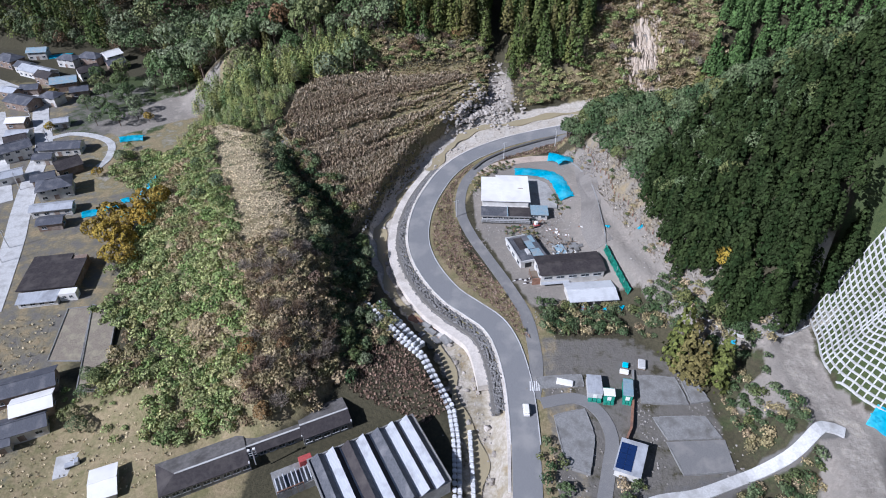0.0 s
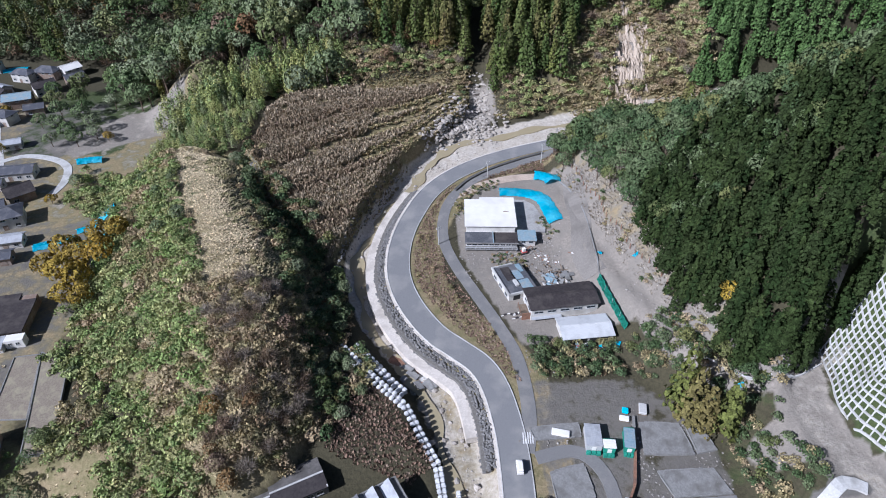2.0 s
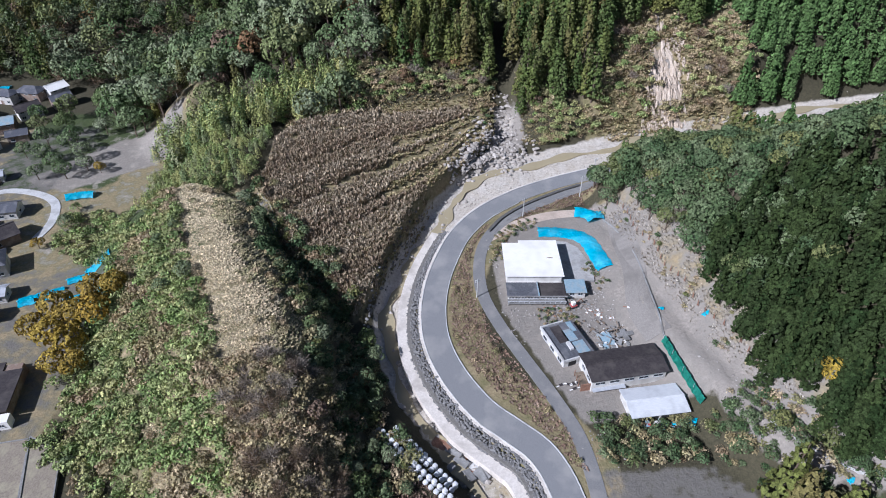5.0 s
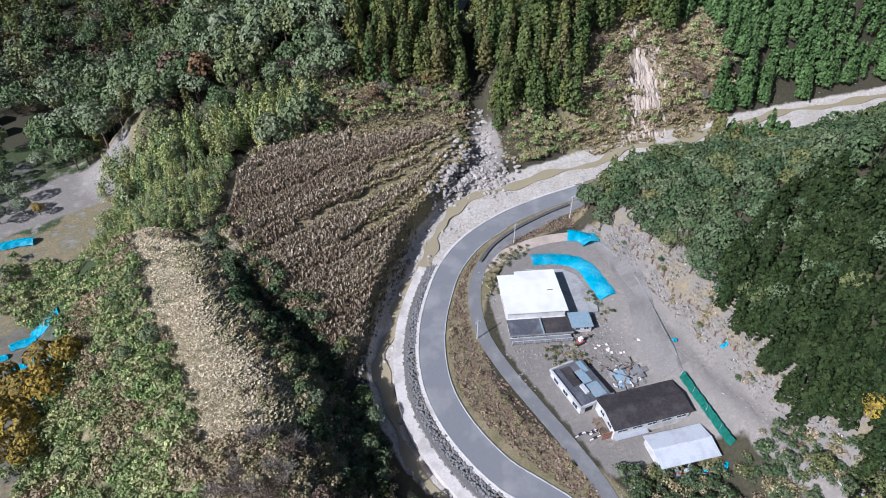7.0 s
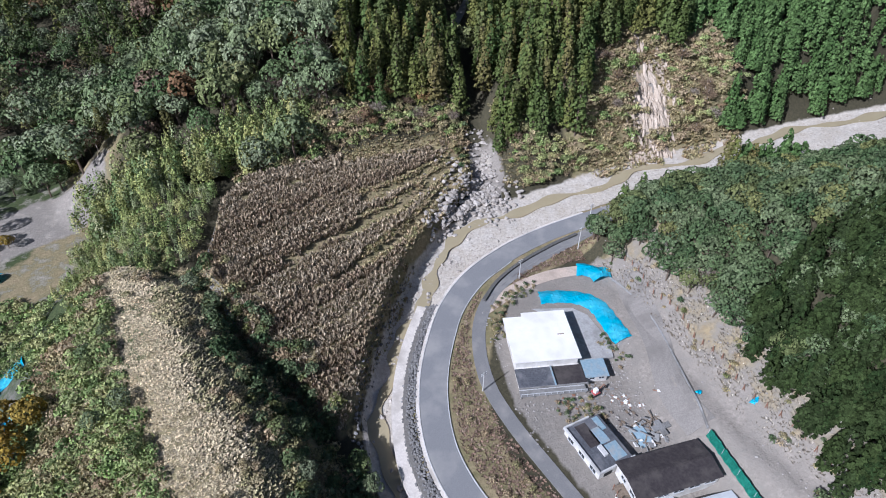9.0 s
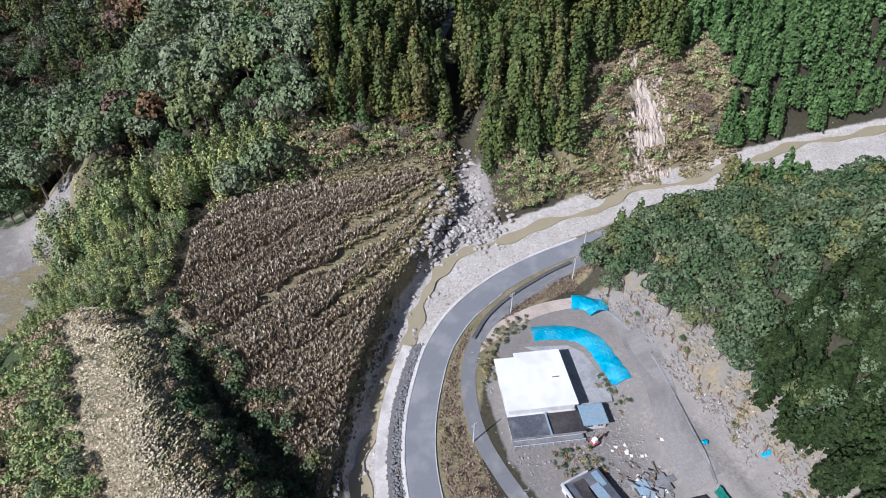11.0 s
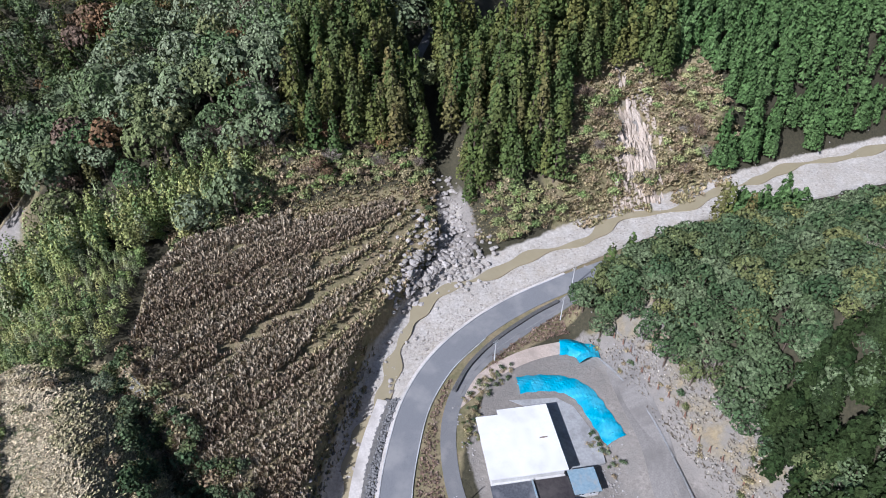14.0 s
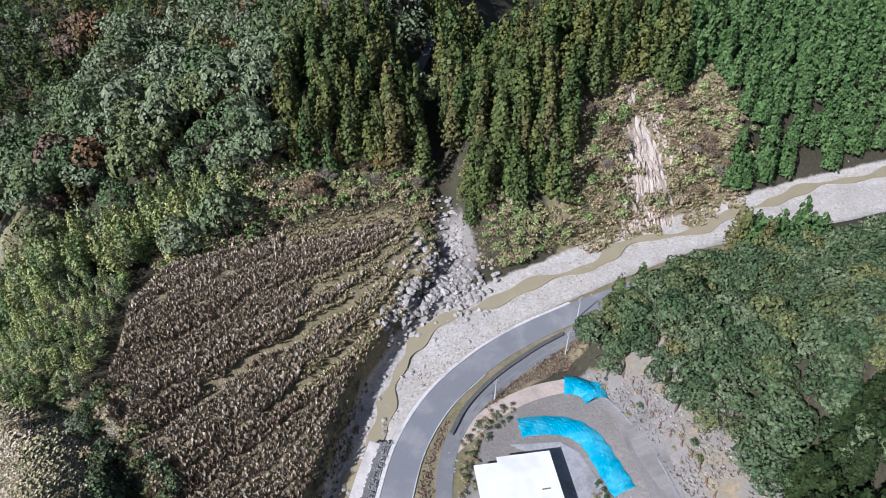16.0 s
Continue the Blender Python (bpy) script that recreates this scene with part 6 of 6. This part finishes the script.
    for x, y, s in ((-150, 250, 1), (73.5, 106.5, 0.25), (53.5, 160, 0.3), (61, 152, 0.3), (51.0, 127.5, 0.5)):
        if s < 1:
            tarp("tarpaulin_bundle", "small bundle of blue sheet lying on the ground", [(x - 2 * s, y), (x, y + s), (x + 2 * s, y)], -2 * s, 2 * s, 0.5, 9, x, y)

    def pole(x, y, h, label, wires=True):
        g = thing("utility_pole", label, "utility pole", x, y, 25, "utility poles")
        bm = bmesh.new()
        bmesh.ops.create_cone(bm, cap_ends=True, segments=10, radius1=0.17, radius2=0.11, depth=h + 0.6, matrix=Matrix.Translation((0, 0, h / 2 - 0.3)))
        part("pole", bm, M_CONC_W, g)
        for k in (0.4, 1.0):
            part("crossarm", boxed(-0.8, -0.05, h - k - 0.05, 0.8, 0.05, h - k + 0.05), M_FRAME, g)
            for s in (-0.65, 0.0, 0.65):
                part("insulator", boxed(s - 0.05, -0.05, h - k + 0.05, s + 0.05, 0.05, h - k + 0.22, 0.02), M_WHITE_ROOF, g)

    pole(52.8, 231.0, 8, "pale concrete utility pole beside the road")
    pole(45.4, 220.0, 8.5, "pale concrete utility pole beside the lane")
    pole(23.8, 210.0, 7.5, "pale concrete utility pole beside the lane")
    pole(4.6, 172.5, 7, "pale concrete utility pole on the bank")
    for x, y in ((-169, 206), (-176, 243), (-196, 266), (-152, 168), (-150, 160)):
        pole(x, y, 8, "pale concrete utility pole in the village street")
    # fence posts on the scree and the track
    rng = np.random.RandomState(3)
    for i in range(26):
        t = i / 25
        y = 206 - 74 * t
        x = float(np.interp(y, *FOOT)) + 4.6 + 0.5 * math.sin(i)
        g = thing("fence_post", "rusty steel fence post on the scree slope", "post", x, y, 0, "scree fence posts")
        part("post", boxed(-0.07, -0.07, -0.5, 0.07, 0.07, 1.9), M_RUST, g)
        part("brace", boxed(-0.05, -0.7, 0.0, 0.05, -0.58, 1.2), M_RUST, g, "", pose(0, 0, 0, -25))
    for i in range(14):
        t = i / 13
        x = 64.5 + 28 * t
        y = float(np.interp(x, [63.5, 66, 70, 77, 86, 94], [121.8, 117.4, 112.8, 107.8, 108.2, 111.6]))
        g = thing("guard_post", "white guard post with a rail along the track", "post", x, y, 0, "track guard posts")
        part("post", boxed(-0.07, -0.07, -0.4, 0.07, 0.07, 1.0), M_FRAME, g)
        part("cap", boxed(-0.1, -0.1, 1.0, 0.1, 0.1, 1.08), M_WHITE_ROOF, g)


white_house()
grey_ruin()
workshop()
fence_net()
factory()
village()
lots()
van_lots_yard()


def village_ground():
    strip("village_road", "wide pale concrete village street", [(-140, 135), (-145, 150), (-152.5, 171.5), (-160, 190), (-170, 217.5), (-178, 241.5), (-193, 268), (-207, 290), (-237, 311), (-290, 340)], -3.6, 3.6, 0.14, 0.6, M_CONC_W, height=land_at, cross=3)
    strip("village_lane", "pale concrete lane curving below the clearing", [(-180, 249), (-171, 254), (-158, 251), (-149, 244), (-145, 232), (-146, 222)], -1.6, 1.6, 0.2, 0.5, M_CONC_W, height=land_at)
    strip("village_forecourt", "bright concrete forecourt beside the street", [(-172, 196), (-188, 222), (-204, 250), (-220, 275)], -6, 5, 0.10, 0.5, M_CONC_W, height=land_at, cross=4)
    soil = surface("plot_soil", (0.20, 0.17, 0.13), (0.29, 0.25, 0.20), (0.34, 0.31, 0.22), 2.5, 0.3, 0.95)
    for poly in ([(-116.5, 137.4), (-109.6, 138.4), (-102.6, 116), (-112, 116)], [(-108.8, 138.2), (-99.5, 133.7), (-91.2, 105), (-98, 104.6), (-101.6, 116)]):
        cx, cy = sum(p[0] for p in poly) / len(poly), sum(p[1] for p in poly) / len(poly)
        g = thing("vegetable_plot", "fallow vegetable plot edged with low kerbs", "plot", cx, cy, 0, "vegetable plots", max(land_at(*p) for p in poly))
        part("soil", prism([(p[0] - cx, p[1] - cy) for p in poly], -1.0, 0.08), soil, g)
        for p, q in zip(poly, [*poly[1:], poly[0]]):
            l, a = math.dist(p, q), math.degrees(math.atan2(q[1] - p[1], q[0] - p[0]))
            part("kerb", boxed(-l / 2, -0.14, -0.6, l / 2, 0.14, 0.3), M_CONC, g, "", pose((p[0] + q[0]) / 2 - cx, (p[1] + q[1]) / 2 - cy, 0, 0, 0, a))
    t = thing("farm_truck", "small grey farm truck parked on a concrete pad", "truck", -90.5, 84.6, -65)
    part("chassis", boxed(-0.72, -1.7, 0.35, 0.72, 1.7, 0.6), M_BLACK, t)
    part("bed", boxed(-0.74, -1.7, 0.6, 0.74, 0.5, 0.95, 0.03), M_SHEET, t)
    part("cab", boxed(-0.72, 0.55, 0.5, 0.72, 1.68, 1.75, 0.12), M_SHEET, t)
    part("windscreen", sheet([(-0.6, 1.72, 1.0), (0.6, 1.72, 1.0), (0.56, 1.6, 1.6), (-0.56, 1.6, 1.6)], 0.04), M_GLASS, t)
    for s in (-1, 1):
        for yy in (-1.1, 1.1):
            bm = bmesh.new()
            bmesh.ops.create_cone(bm, cap_ends=True, segments=12, radius1=0.3, radius2=0.3, depth=0.2, matrix=Matrix.Translation((s * 0.62, yy, 0.3)) @ Matrix.Rotation(radians(90), 4, "Y"))
            part("wheel", bm, M_BLACK, t)
    g = thing("parking_pad", "small pale concrete parking pad", "slab", -91.5, 85.0, 18)
    part("slab", boxed(-3.6, -3.2, -0.8, 3.6, 3.2, 0.12), M_CONC_W, g)


village_ground()

# ---- lattice, bags, stones ----
def lattice():
    """The sprayed-concrete frame over the cut slope: each beam a part."""
    root = tagged(new("slope_lattice"), "white concrete lattice frame anchored over the cut slope", "retaining lattice", kind="structure")
    foot = resample(LATFOOT[:6], 1.5)
    rays = []
    for i, p in enumerate(foot):
        d = (foot[min(i + 1, len(foot) - 1)] - foot[max(i - 1, 0)]).normalized()
        n = Vector((-d.y, d.x))
        if n.x < 0:
            n = -n
        n = (n * 0.55 + Vector((0.85, 0.40)) * 0.6 + Vector((0.0, 0.55 - 0.018 * i))).normalized()
        rays.append((p, n))
    steps = [0.4 + 1.4 * k for k in range(29)]
    grid = [[p + n * s for s in steps] for p, n in rays]
    Z = land(np.array([[q.x for q in r] for r in grid]), np.array([[q.y for q in r] for r in grid]))

    def beam(line, w=0.15, h=0.38):
        bm = bmesh.new()
        rows = []
        for i, p in enumerate(line):
            d = Vector(line[min(i + 1, len(line) - 1)]) - Vector(line[max(i - 1, 0)])
            s = Vector((-d.y, d.x, 0)).normalized() * w
            p = Vector(p)
            rows.append([bm.verts.new(p + o) for o in (-s + Vector((0, 0, -0.3)), -s + Vector((0, 0, h)), s + Vector((0, 0, h)), s + Vector((0, 0, -0.3)))])
        for a, b in zip(rows, rows[1:]):
            for j in range(4):
                k = (j + 1) % 4
                bm.faces.new((a[j], a[k], b[k], b[j]))
        bm.faces.new(rows[0][::-1])
        bm.faces.new(rows[-1])
        bmesh.ops.recalc_face_normals(bm, faces=bm.faces)
        part("beam", bm, M_CONC_W, root)

    for r, zr in zip(grid, Z):
        beam([(q.x, q.y, z) for q, z in zip(r, zr)])
    for k in range(len(steps)):
        beam([(r[k].x, r[k].y, zr[k]) for r, zr in zip(grid, Z)])


lattice()


def stone_mesh(seed, name="stone", mat=None, flat=0.7):
    rng = np.random.RandomState(seed)
    bm = bmesh.new()
    bmesh.ops.create_icosphere(bm, subdivisions=1, radius=1)
    for v in bm.verts:
        v.co *= 0.55 + 0.7 * rng.rand()
        v.co.z *= flat
    me = bpy.data.meshes.new(name)
    bm.to_mesh(me)
    bm.free()
    me.materials.append(mat)
    return me


def vary(name, cols, rough=0.9):
    m, nt, b = material(name, rough)
    oi = nt.nodes.new("ShaderNodeObjectInfo").outputs["Random"]
    gi = nt.nodes.new("ShaderNodeNewGeometry").outputs["Random Per Island"]
    ad = nt.nodes.new("ShaderNodeMath")
    ad.operation = "ADD"
    nt.links.new(oi, ad.inputs[0])
    nt.links.new(gi, ad.inputs[1])
    fr = nt.nodes.new("ShaderNodeMath")
    fr.operation = "FRACT"
    nt.links.new(ad.outputs[0], fr.inputs[0])
    col = mix_rgb(nt, fr.outputs[0], cols[0], cols[1])
    f = noise_tex(nt, 3.0, 5)
    col = mix_rgb(nt, ramp(nt, f, 0.4, 0.7), col, cols[2])
    nt.links.new(col, b.inputs["Base Color"])
    bump(nt, b, f, 0.5, 0.1)
    return m


M_RIPRAP = vary("dark_riprap", ((0.10, 0.10, 0.10), (0.26, 0.255, 0.25), (0.16, 0.155, 0.15)))
M_BOULDER = vary("pale_boulder", ((0.27, 0.245, 0.215), (0.56, 0.52, 0.475), (0.30, 0.265, 0.225)))
M_BAG = vary("white_bag", ((0.62, 0.63, 0.65), (0.78, 0.79, 0.80), (0.5, 0.51, 0.52)), 0.7)


def heap(name, label, spots, raws, mat, sizes, seed, sink=0.2):
    """Stones past counting, as one mass of real pieces."""
    rng = np.random.RandomState(seed)
    S = np.array(spots)
    Z = land(S[:, 0], S[:, 1])
    vs, fs, n = [], [], 0
    for (x, y), z in zip(spots, Z):
        v, f = raws[rng.randint(len(raws))]
        s, a = rng.uniform(*sizes) * rng.uniform(0.6, 1.0), rng.rand() * 6.283
        c, d = math.cos(a) * s, math.sin(a) * s
        vs.append(np.stack([v[:, 0] * c - v[:, 1] * d + x, v[:, 0] * d + v[:, 1] * c + y, v[:, 2] * s + z + s * sink], 1))
        fs.append(f + n)
        n += len(v)
    me = mesh_from(name, np.concatenate(vs).tolist(), np.concatenate(fs).tolist(), mat)
    tagged(new(name, me), label, "stones", kind="stuff")


def raw_of(me):
    return np.array([v.co[:] for v in me.vertices]), np.array([p.vertices[:] for p in me.polygons])


def stones():
    rng = np.random.RandomState(17)
    bank = tagged(new("riprap_bank"), "bank of dark broken riprap stones below the road", "riprap", kind="structure")
    rip = [stone_mesh(i, "stone", M_RIPRAP) for i in range(8)]
    pts = resample(ROAD[4:16], 0.42)
    spots = []
    for i, p in enumerate(pts):
        d = (pts[min(i + 1, len(pts) - 1)] - pts[max(i - 1, 0)]).normalized()
        r = Vector((d.y, -d.x))
        for k in range(6):
            off = -4.3 - 3.2 * (k + rng.rand()) / 6
            q = p + r * off
            spots.append((q.x + rng.uniform(-0.2, 0.2), q.y + rng.uniform(-0.2, 0.2), off))
    near = [s for s in spots if 158 < s[1] < 172]
    rest = [s for s in spots if not 158 < s[1] < 172]
    rng.shuffle(near)
    near, extra = near[:300], near[300:]

    def stone_z(x, y, off):
        return float(plain(np.array([x]), np.array([y]))[0]) - 0.1 - 1.9 * smooth(-4.3, -7.5, np.array([off]))[0]

    for x, y, off in near:
        o = new("stone", rip[rng.randint(8)])
        o.parent = bank
        s = rng.uniform(0.28, 0.52)
        o.matrix_local = pose(x, y, stone_z(x, y, off), rng.uniform(-40, 40), rng.uniform(-40, 40), rng.uniform(0, 360)) @ Matrix.Diagonal((s, s, s, 1))
    vs, fs, n = [], [], 0
    raws = [raw_of(m) for m in rip]
    for x, y, off in rest + extra:
        v, f = raws[rng.randint(8)]
        s, a = rng.uniform(0.28, 0.55), rng.rand() * 6.283
        c, d = math.cos(a) * s, math.sin(a) * s
        vs.append(np.stack([v[:, 0] * c - v[:, 1] * d + x, v[:, 0] * d + v[:, 1] * c + y, v[:, 2] * s + stone_z(x, y, off)], 1))
        fs.append(f + n)
        n += len(v)
    o = new("stones", mesh_from("stones", np.concatenate(vs).tolist(), np.concatenate(fs).tolist(), M_RIPRAP))
    o.parent = bank
    tagged(o, kind="stuff")
    v, f = ribbon(ROAD[4:16], -7.4, -4.2, -1.4, 1.4, step=2.0)
    tagged(new("bank_core", mesh_from("bank_core", v, f, surface("bank_earth", (0.14, 0.13, 0.12), (0.22, 0.21, 0.19), None, 2, 0.3, 0.95))), "earth core under the riprap stones", "embankment", kind="structure")
    pale = [stone_mesh(40 + i, "boulder", M_BOULDER, 0.65) for i in range(8)]
    praw = [raw_of(m) for m in pale]
    line = resample([(a, b) for a, b, w in RIVER], 0.35)
    spots, big = [], []
    for i, p in enumerate(line):
        if not 60 < p.y < 278:
            continue
        w = along(RIVER, [p.x], [p.y])[1][0]
        for _ in range(2 if p.y > 200 else 1):
            spots.append((p.x + rng.normal() * w * 0.55, p.y + rng.normal() * w * 0.55))
        if rng.rand() < 0.14:
            big.append((p.x + rng.normal() * w * 0.5, p.y + rng.normal() * w * 0.5))
    for _ in range(900):
        t = rng.rand()
        spots.append((12 + 36 * t + rng.normal() * 3, 222 + 13.5 * t ** 0.8 + rng.normal() * 2.2))
    spots = [s for s in spots if along(ROAD, [s[0]], [s[1]])[0][0] > 5.2]
    heap("river_cobbles", "pale cobbles strewn over the river bed", spots, praw, M_BOULDER, (0.16, 0.42), 3)
    gully = [(21 + rng.normal() * 6.5, 254 + rng.normal() * 6.5) for _ in range(420)] + [(26 + rng.normal() * 2.6, 262 + 22 * rng.rand()) for _ in range(90)] + [(2 + 14 * t + rng.normal() * 2.5, 236 + 14 * t + rng.normal() * 2.0) for t in rng.rand(260)]
    gully = [g for g in gully if along(ROAD, [g[0]], [g[1]])[0][0] > 9]
    heap("debris_fan", "tumbled pale rocks of the debris fan at the gully mouth", gully, praw, M_BOULDER, (0.4, 1.5), 4, 0.2)
    dark_left = [(x + rng.normal() * 0.9, y + rng.normal() * 0.9) for x, y in [(p.x - 6.0, p.y + 1.0) for p in line[::1] if 158 < p.y < 214]]
    heap("bank_rocks", "dark rocks along the shaded foot of the field bank", dark_left, raws, M_RIPRAP, (0.35, 0.7), 5)
    for x, y in big[:70]:
        if along(ROAD, [x], [y])[0][0] < 6:
            continue
        g = thing("boulder", "large pale boulder lying in the river bed", "boulder", x, y, rng.uniform(0, 360), "river boulders")
        o = new("rock", pale[rng.randint(8)])
        o.parent = g
        s = rng.uniform(0.55, 1.1)
        o.matrix_local = pose(0, 0, 0.2 * s) @ Matrix.Diagonal((s, s * 0.9, s, 1))


stones()


def bag_mesh():
    bm = bmesh.new()
    bmesh.ops.create_cube(bm, size=1, matrix=Matrix.Diagonal((1.0, 1.0, 0.9, 1)))
    bmesh.ops.bevel(bm, geom=list(bm.edges), offset=0.18, segments=2, affect="EDGES")
    for v in bm.verts:
        k = 1 + 0.12 * math.cos(v.co.z * 3)
        v.co.x *= k
        v.co.y *= k
    me = bpy.data.meshes.new("bag")
    bm.to_mesh(me)
    bm.free()
    me.materials.append(M_BAG)
    return me


def bags():
    me = bag_mesh()
    rng = np.random.RandomState(6)
    for line, rows in (([(-22.5, 130), (-13.2, 119), (-4.8, 110.6)], 2), ([(-4.8, 110.6), (-1, 103), (2.7, 95.8)], 2), ([(2.8, 95.2), (3.8, 84), (3.6, 60)], 2), ([(-18.5, 129.5), (-11, 121.5), (-4.6, 115.0)], 2), ([(6.6, 89.6), (6.9, 74), (6.8, 60)], 1)):
        root = tagged(new("sandbag_wall"), "row of big white flood sandbags along the river", "sandbags", "flood sandbag rows")
        pts = resample(line, 0.5)
        z = max(land_at(p.x, p.y) for p in pts[::8]) - 0.2
        root.matrix_world = pose(pts[0].x, pts[0].y, land_at(pts[0].x, pts[0].y))
        z0 = land_at(pts[0].x, pts[0].y)
        acc, last = 9, pts[0]
        for i, p in enumerate(pts[:-1]):
            acc += (p - last).length
            last = p
            if acc < 1.12:
                continue
            acc = 0
            d = (pts[i + 1] - p).normalized()
            a = math.degrees(math.atan2(d.y, d.x))
            for k in range(rows):
                q = p + Vector((d.y, -d.x)) * 1.15 * k
                for lv in range(2 if k == 0 else 1):
                    o = new("bag", me)
                    o.parent = root
                    o.matrix_local = pose(q.x - pts[0].x, q.y - pts[0].y, max(land_at(q.x, q.y), z - 2.2) - z0 + 0.42 + lv * 0.85, rng.uniform(-4, 4), rng.uniform(-4, 4), a + rng.uniform(-8, 8))


bags()


def weir():
    """Broken concrete of the old weir in the river bed."""
    g = thing("broken_weir", "broken concrete weir slabs and timber in the river", "weir", -4.0, 124.0, -38, z=land_at(-4, 124))
    rng = np.random.RandomState(12)
    for i in range(16):
        a, b = rng.uniform(0.8, 2.4), rng.uniform(0.5, 1.3)
        part("slab", boxed(-a, -b, -0.2, a, b, 0.2, 0.05), M_CONC if i % 3 else M_RUST, g, "", pose(rng.uniform(-6, 7), rng.uniform(-3, 3), rng.uniform(0.2, 0.9), rng.uniform(-12, 12), rng.uniform(-12, 12), rng.uniform(-30, 30)))
    part("apron", boxed(-3, -1.2, -0.6, 5, 1.8, 0.25, 0.05), M_CONC_W, g)
    part("sill", boxed(-7, 3.0, -0.6, 6, 3.7, 0.7, 0.05), M_CONC, g)


weir()


def yard_rubble():
    rng = np.random.RandomState(23)
    bits = [raw_of(stone_mesh(70 + i, "bit", M_BOULDER, 0.6)) for i in range(6)]
    spots = []
    for cx, cy, sx, sy, n in ((34, 168.5, 3.5, 2.5, 120), (27, 166, 5, 1.6, 90), (40, 175, 2.0, 4.0, 110), (39, 163, 4, 2, 80), (34, 159, 3, 2, 70), (14, 164, 1.2, 6, 60), (12, 190, 1.0, 6, 50), (29, 124, 2, 3, 40), (63, 100, 1.5, 8, 110), (49, 90, 1.2, 8, 80), (30, 100, 4, 2, 60), (33, 85, 2, 4, 60), (28, 72, 2, 4, 40), (66, 82, 1.2, 6, 70), (60, 170, 2.5, 22, 110), (56, 196, 2.5, 10, 60)):
        spots += [(cx + rng.normal() * sx, cy + rng.normal() * sy) for _ in range(n)]
    heap("yard_rubble", "scattered concrete rubble and broken stone round the houses", spots, bits, M_RUBBLE, (0.12, 0.42), 9)
    cols = [M_WOOD, M_CONC, M_RUST, M_WHITE_ROOF, M_DARK_ROOF]
    for i in range(46):
        cx, cy = ((33.5, 168.5), (27, 166), (39, 164), (25, 140.5), (34, 160))[i % 5]
        x, y = cx + rng.normal() * 2.2, cy + rng.normal() * 1.6
        g = thing("scrap_timber", "broken timber and scrap lying in the yard", "scrap", x, y, rng.uniform(0, 180), "yard scrap")
        l = rng.uniform(0.5, 1.6)
        part("plank", boxed(-l, -0.12, 0.0, l, 0.12, 0.12), cols[i % 5], g)
        part("offcut", boxed(-l * 0.4, -0.3, 0.12, l * 0.3, 0.35, 0.22), cols[(i + 1) % 5], g)
    d = thing("mini_digger", "small white and orange digger clearing the yard", "digger", 31.6, 167.4, 20)
    part("track", boxed(-1.1, -1.0, 0.0, 1.1, -0.6, 0.5, 0.12), M_BLACK, d)
    part("track", boxed(-1.1, 0.6, 0.0, 1.1, 1.0, 0.5, 0.12), M_BLACK, d)
    part("deck", boxed(-0.9, -0.8, 0.5, 0.9, 0.8, 0.8, 0.05), M_RED, d)
    cab = part("cab", boxed(-0.7, -0.6, 0.8, 0.4, 0.4, 2.0, 0.1), M_WHITE_ROOF, d)
    part("window", boxed(0.39, -0.5, 1.2, 0.42, 0.3, 1.8), M_GLASS, cab)
    part("boom", boxed(-0.1, -0.12, -0.12, 2.2, 0.12, 0.12), M_RUST, d, "", pose(0.6, 0, 0.9, 0, -35))
    part("arm", boxed(-0.1, -0.1, -0.1, 1.5, 0.1, 0.1), M_RUST, d, "", pose(2.4, 0, 2.1, 0, 60))
    part("bucket", boxed(2.9, -0.35, 0.5, 3.4, 0.35, 0.9, 0.08), M_BLACK, d)


M_RUBBLE = vary("yard_rubble", ((0.24, 0.22, 0.20), (0.46, 0.44, 0.41), (0.2, 0.18, 0.16)))
yard_rubble()


def cliff():
    """The bare rock face of the cut above the river."""
    rng = np.random.RandomState(31)
    raws = [raw_of(stone_mesh(90 + i, "ledge", M_CLIFF, 1.0)) for i in range(8)]
    raws = [(v * np.array([0.55, 1.3, 0.9]), f) for v, f in raws]
    spots = [(93 + rng.normal() * 4.2 + 0.12 * dy, 278 + dy) for dy in np.clip(rng.normal(size=330) * 9.5, -12, 22)]
    vs, fs, n = [], [], 0
    Z = land(np.array([p[0] for p in spots]), np.array([p[1] for p in spots]))
    for (x, y), z in zip(spots, Z):
        v, f = raws[rng.randint(8)]
        s, a = rng.uniform(0.8, 2.0), rng.uniform(-0.35, 0.35)
        c, d = math.cos(a) * s, math.sin(a) * s
        vs.append(np.stack([v[:, 0] * c - v[:, 1] * d + x, v[:, 0] * d + v[:, 1] * c + y, v[:, 2] * s + v[:, 1] * s * 0.85 + z - 0.25 * s], 1))
        fs.append(f + n)
        n += len(v)
    tagged(new("rock_face", mesh_from("rock_face", np.concatenate(vs).tolist(), np.concatenate(fs).tolist(), M_CLIFF)), "bare beige rock face with broken ledges above the river", "rock face", kind="stuff")


M_CLIFF = vary("beige_rock", ((0.38, 0.31, 0.24), (0.62, 0.53, 0.44), (0.30, 0.24, 0.18)))
cliff()
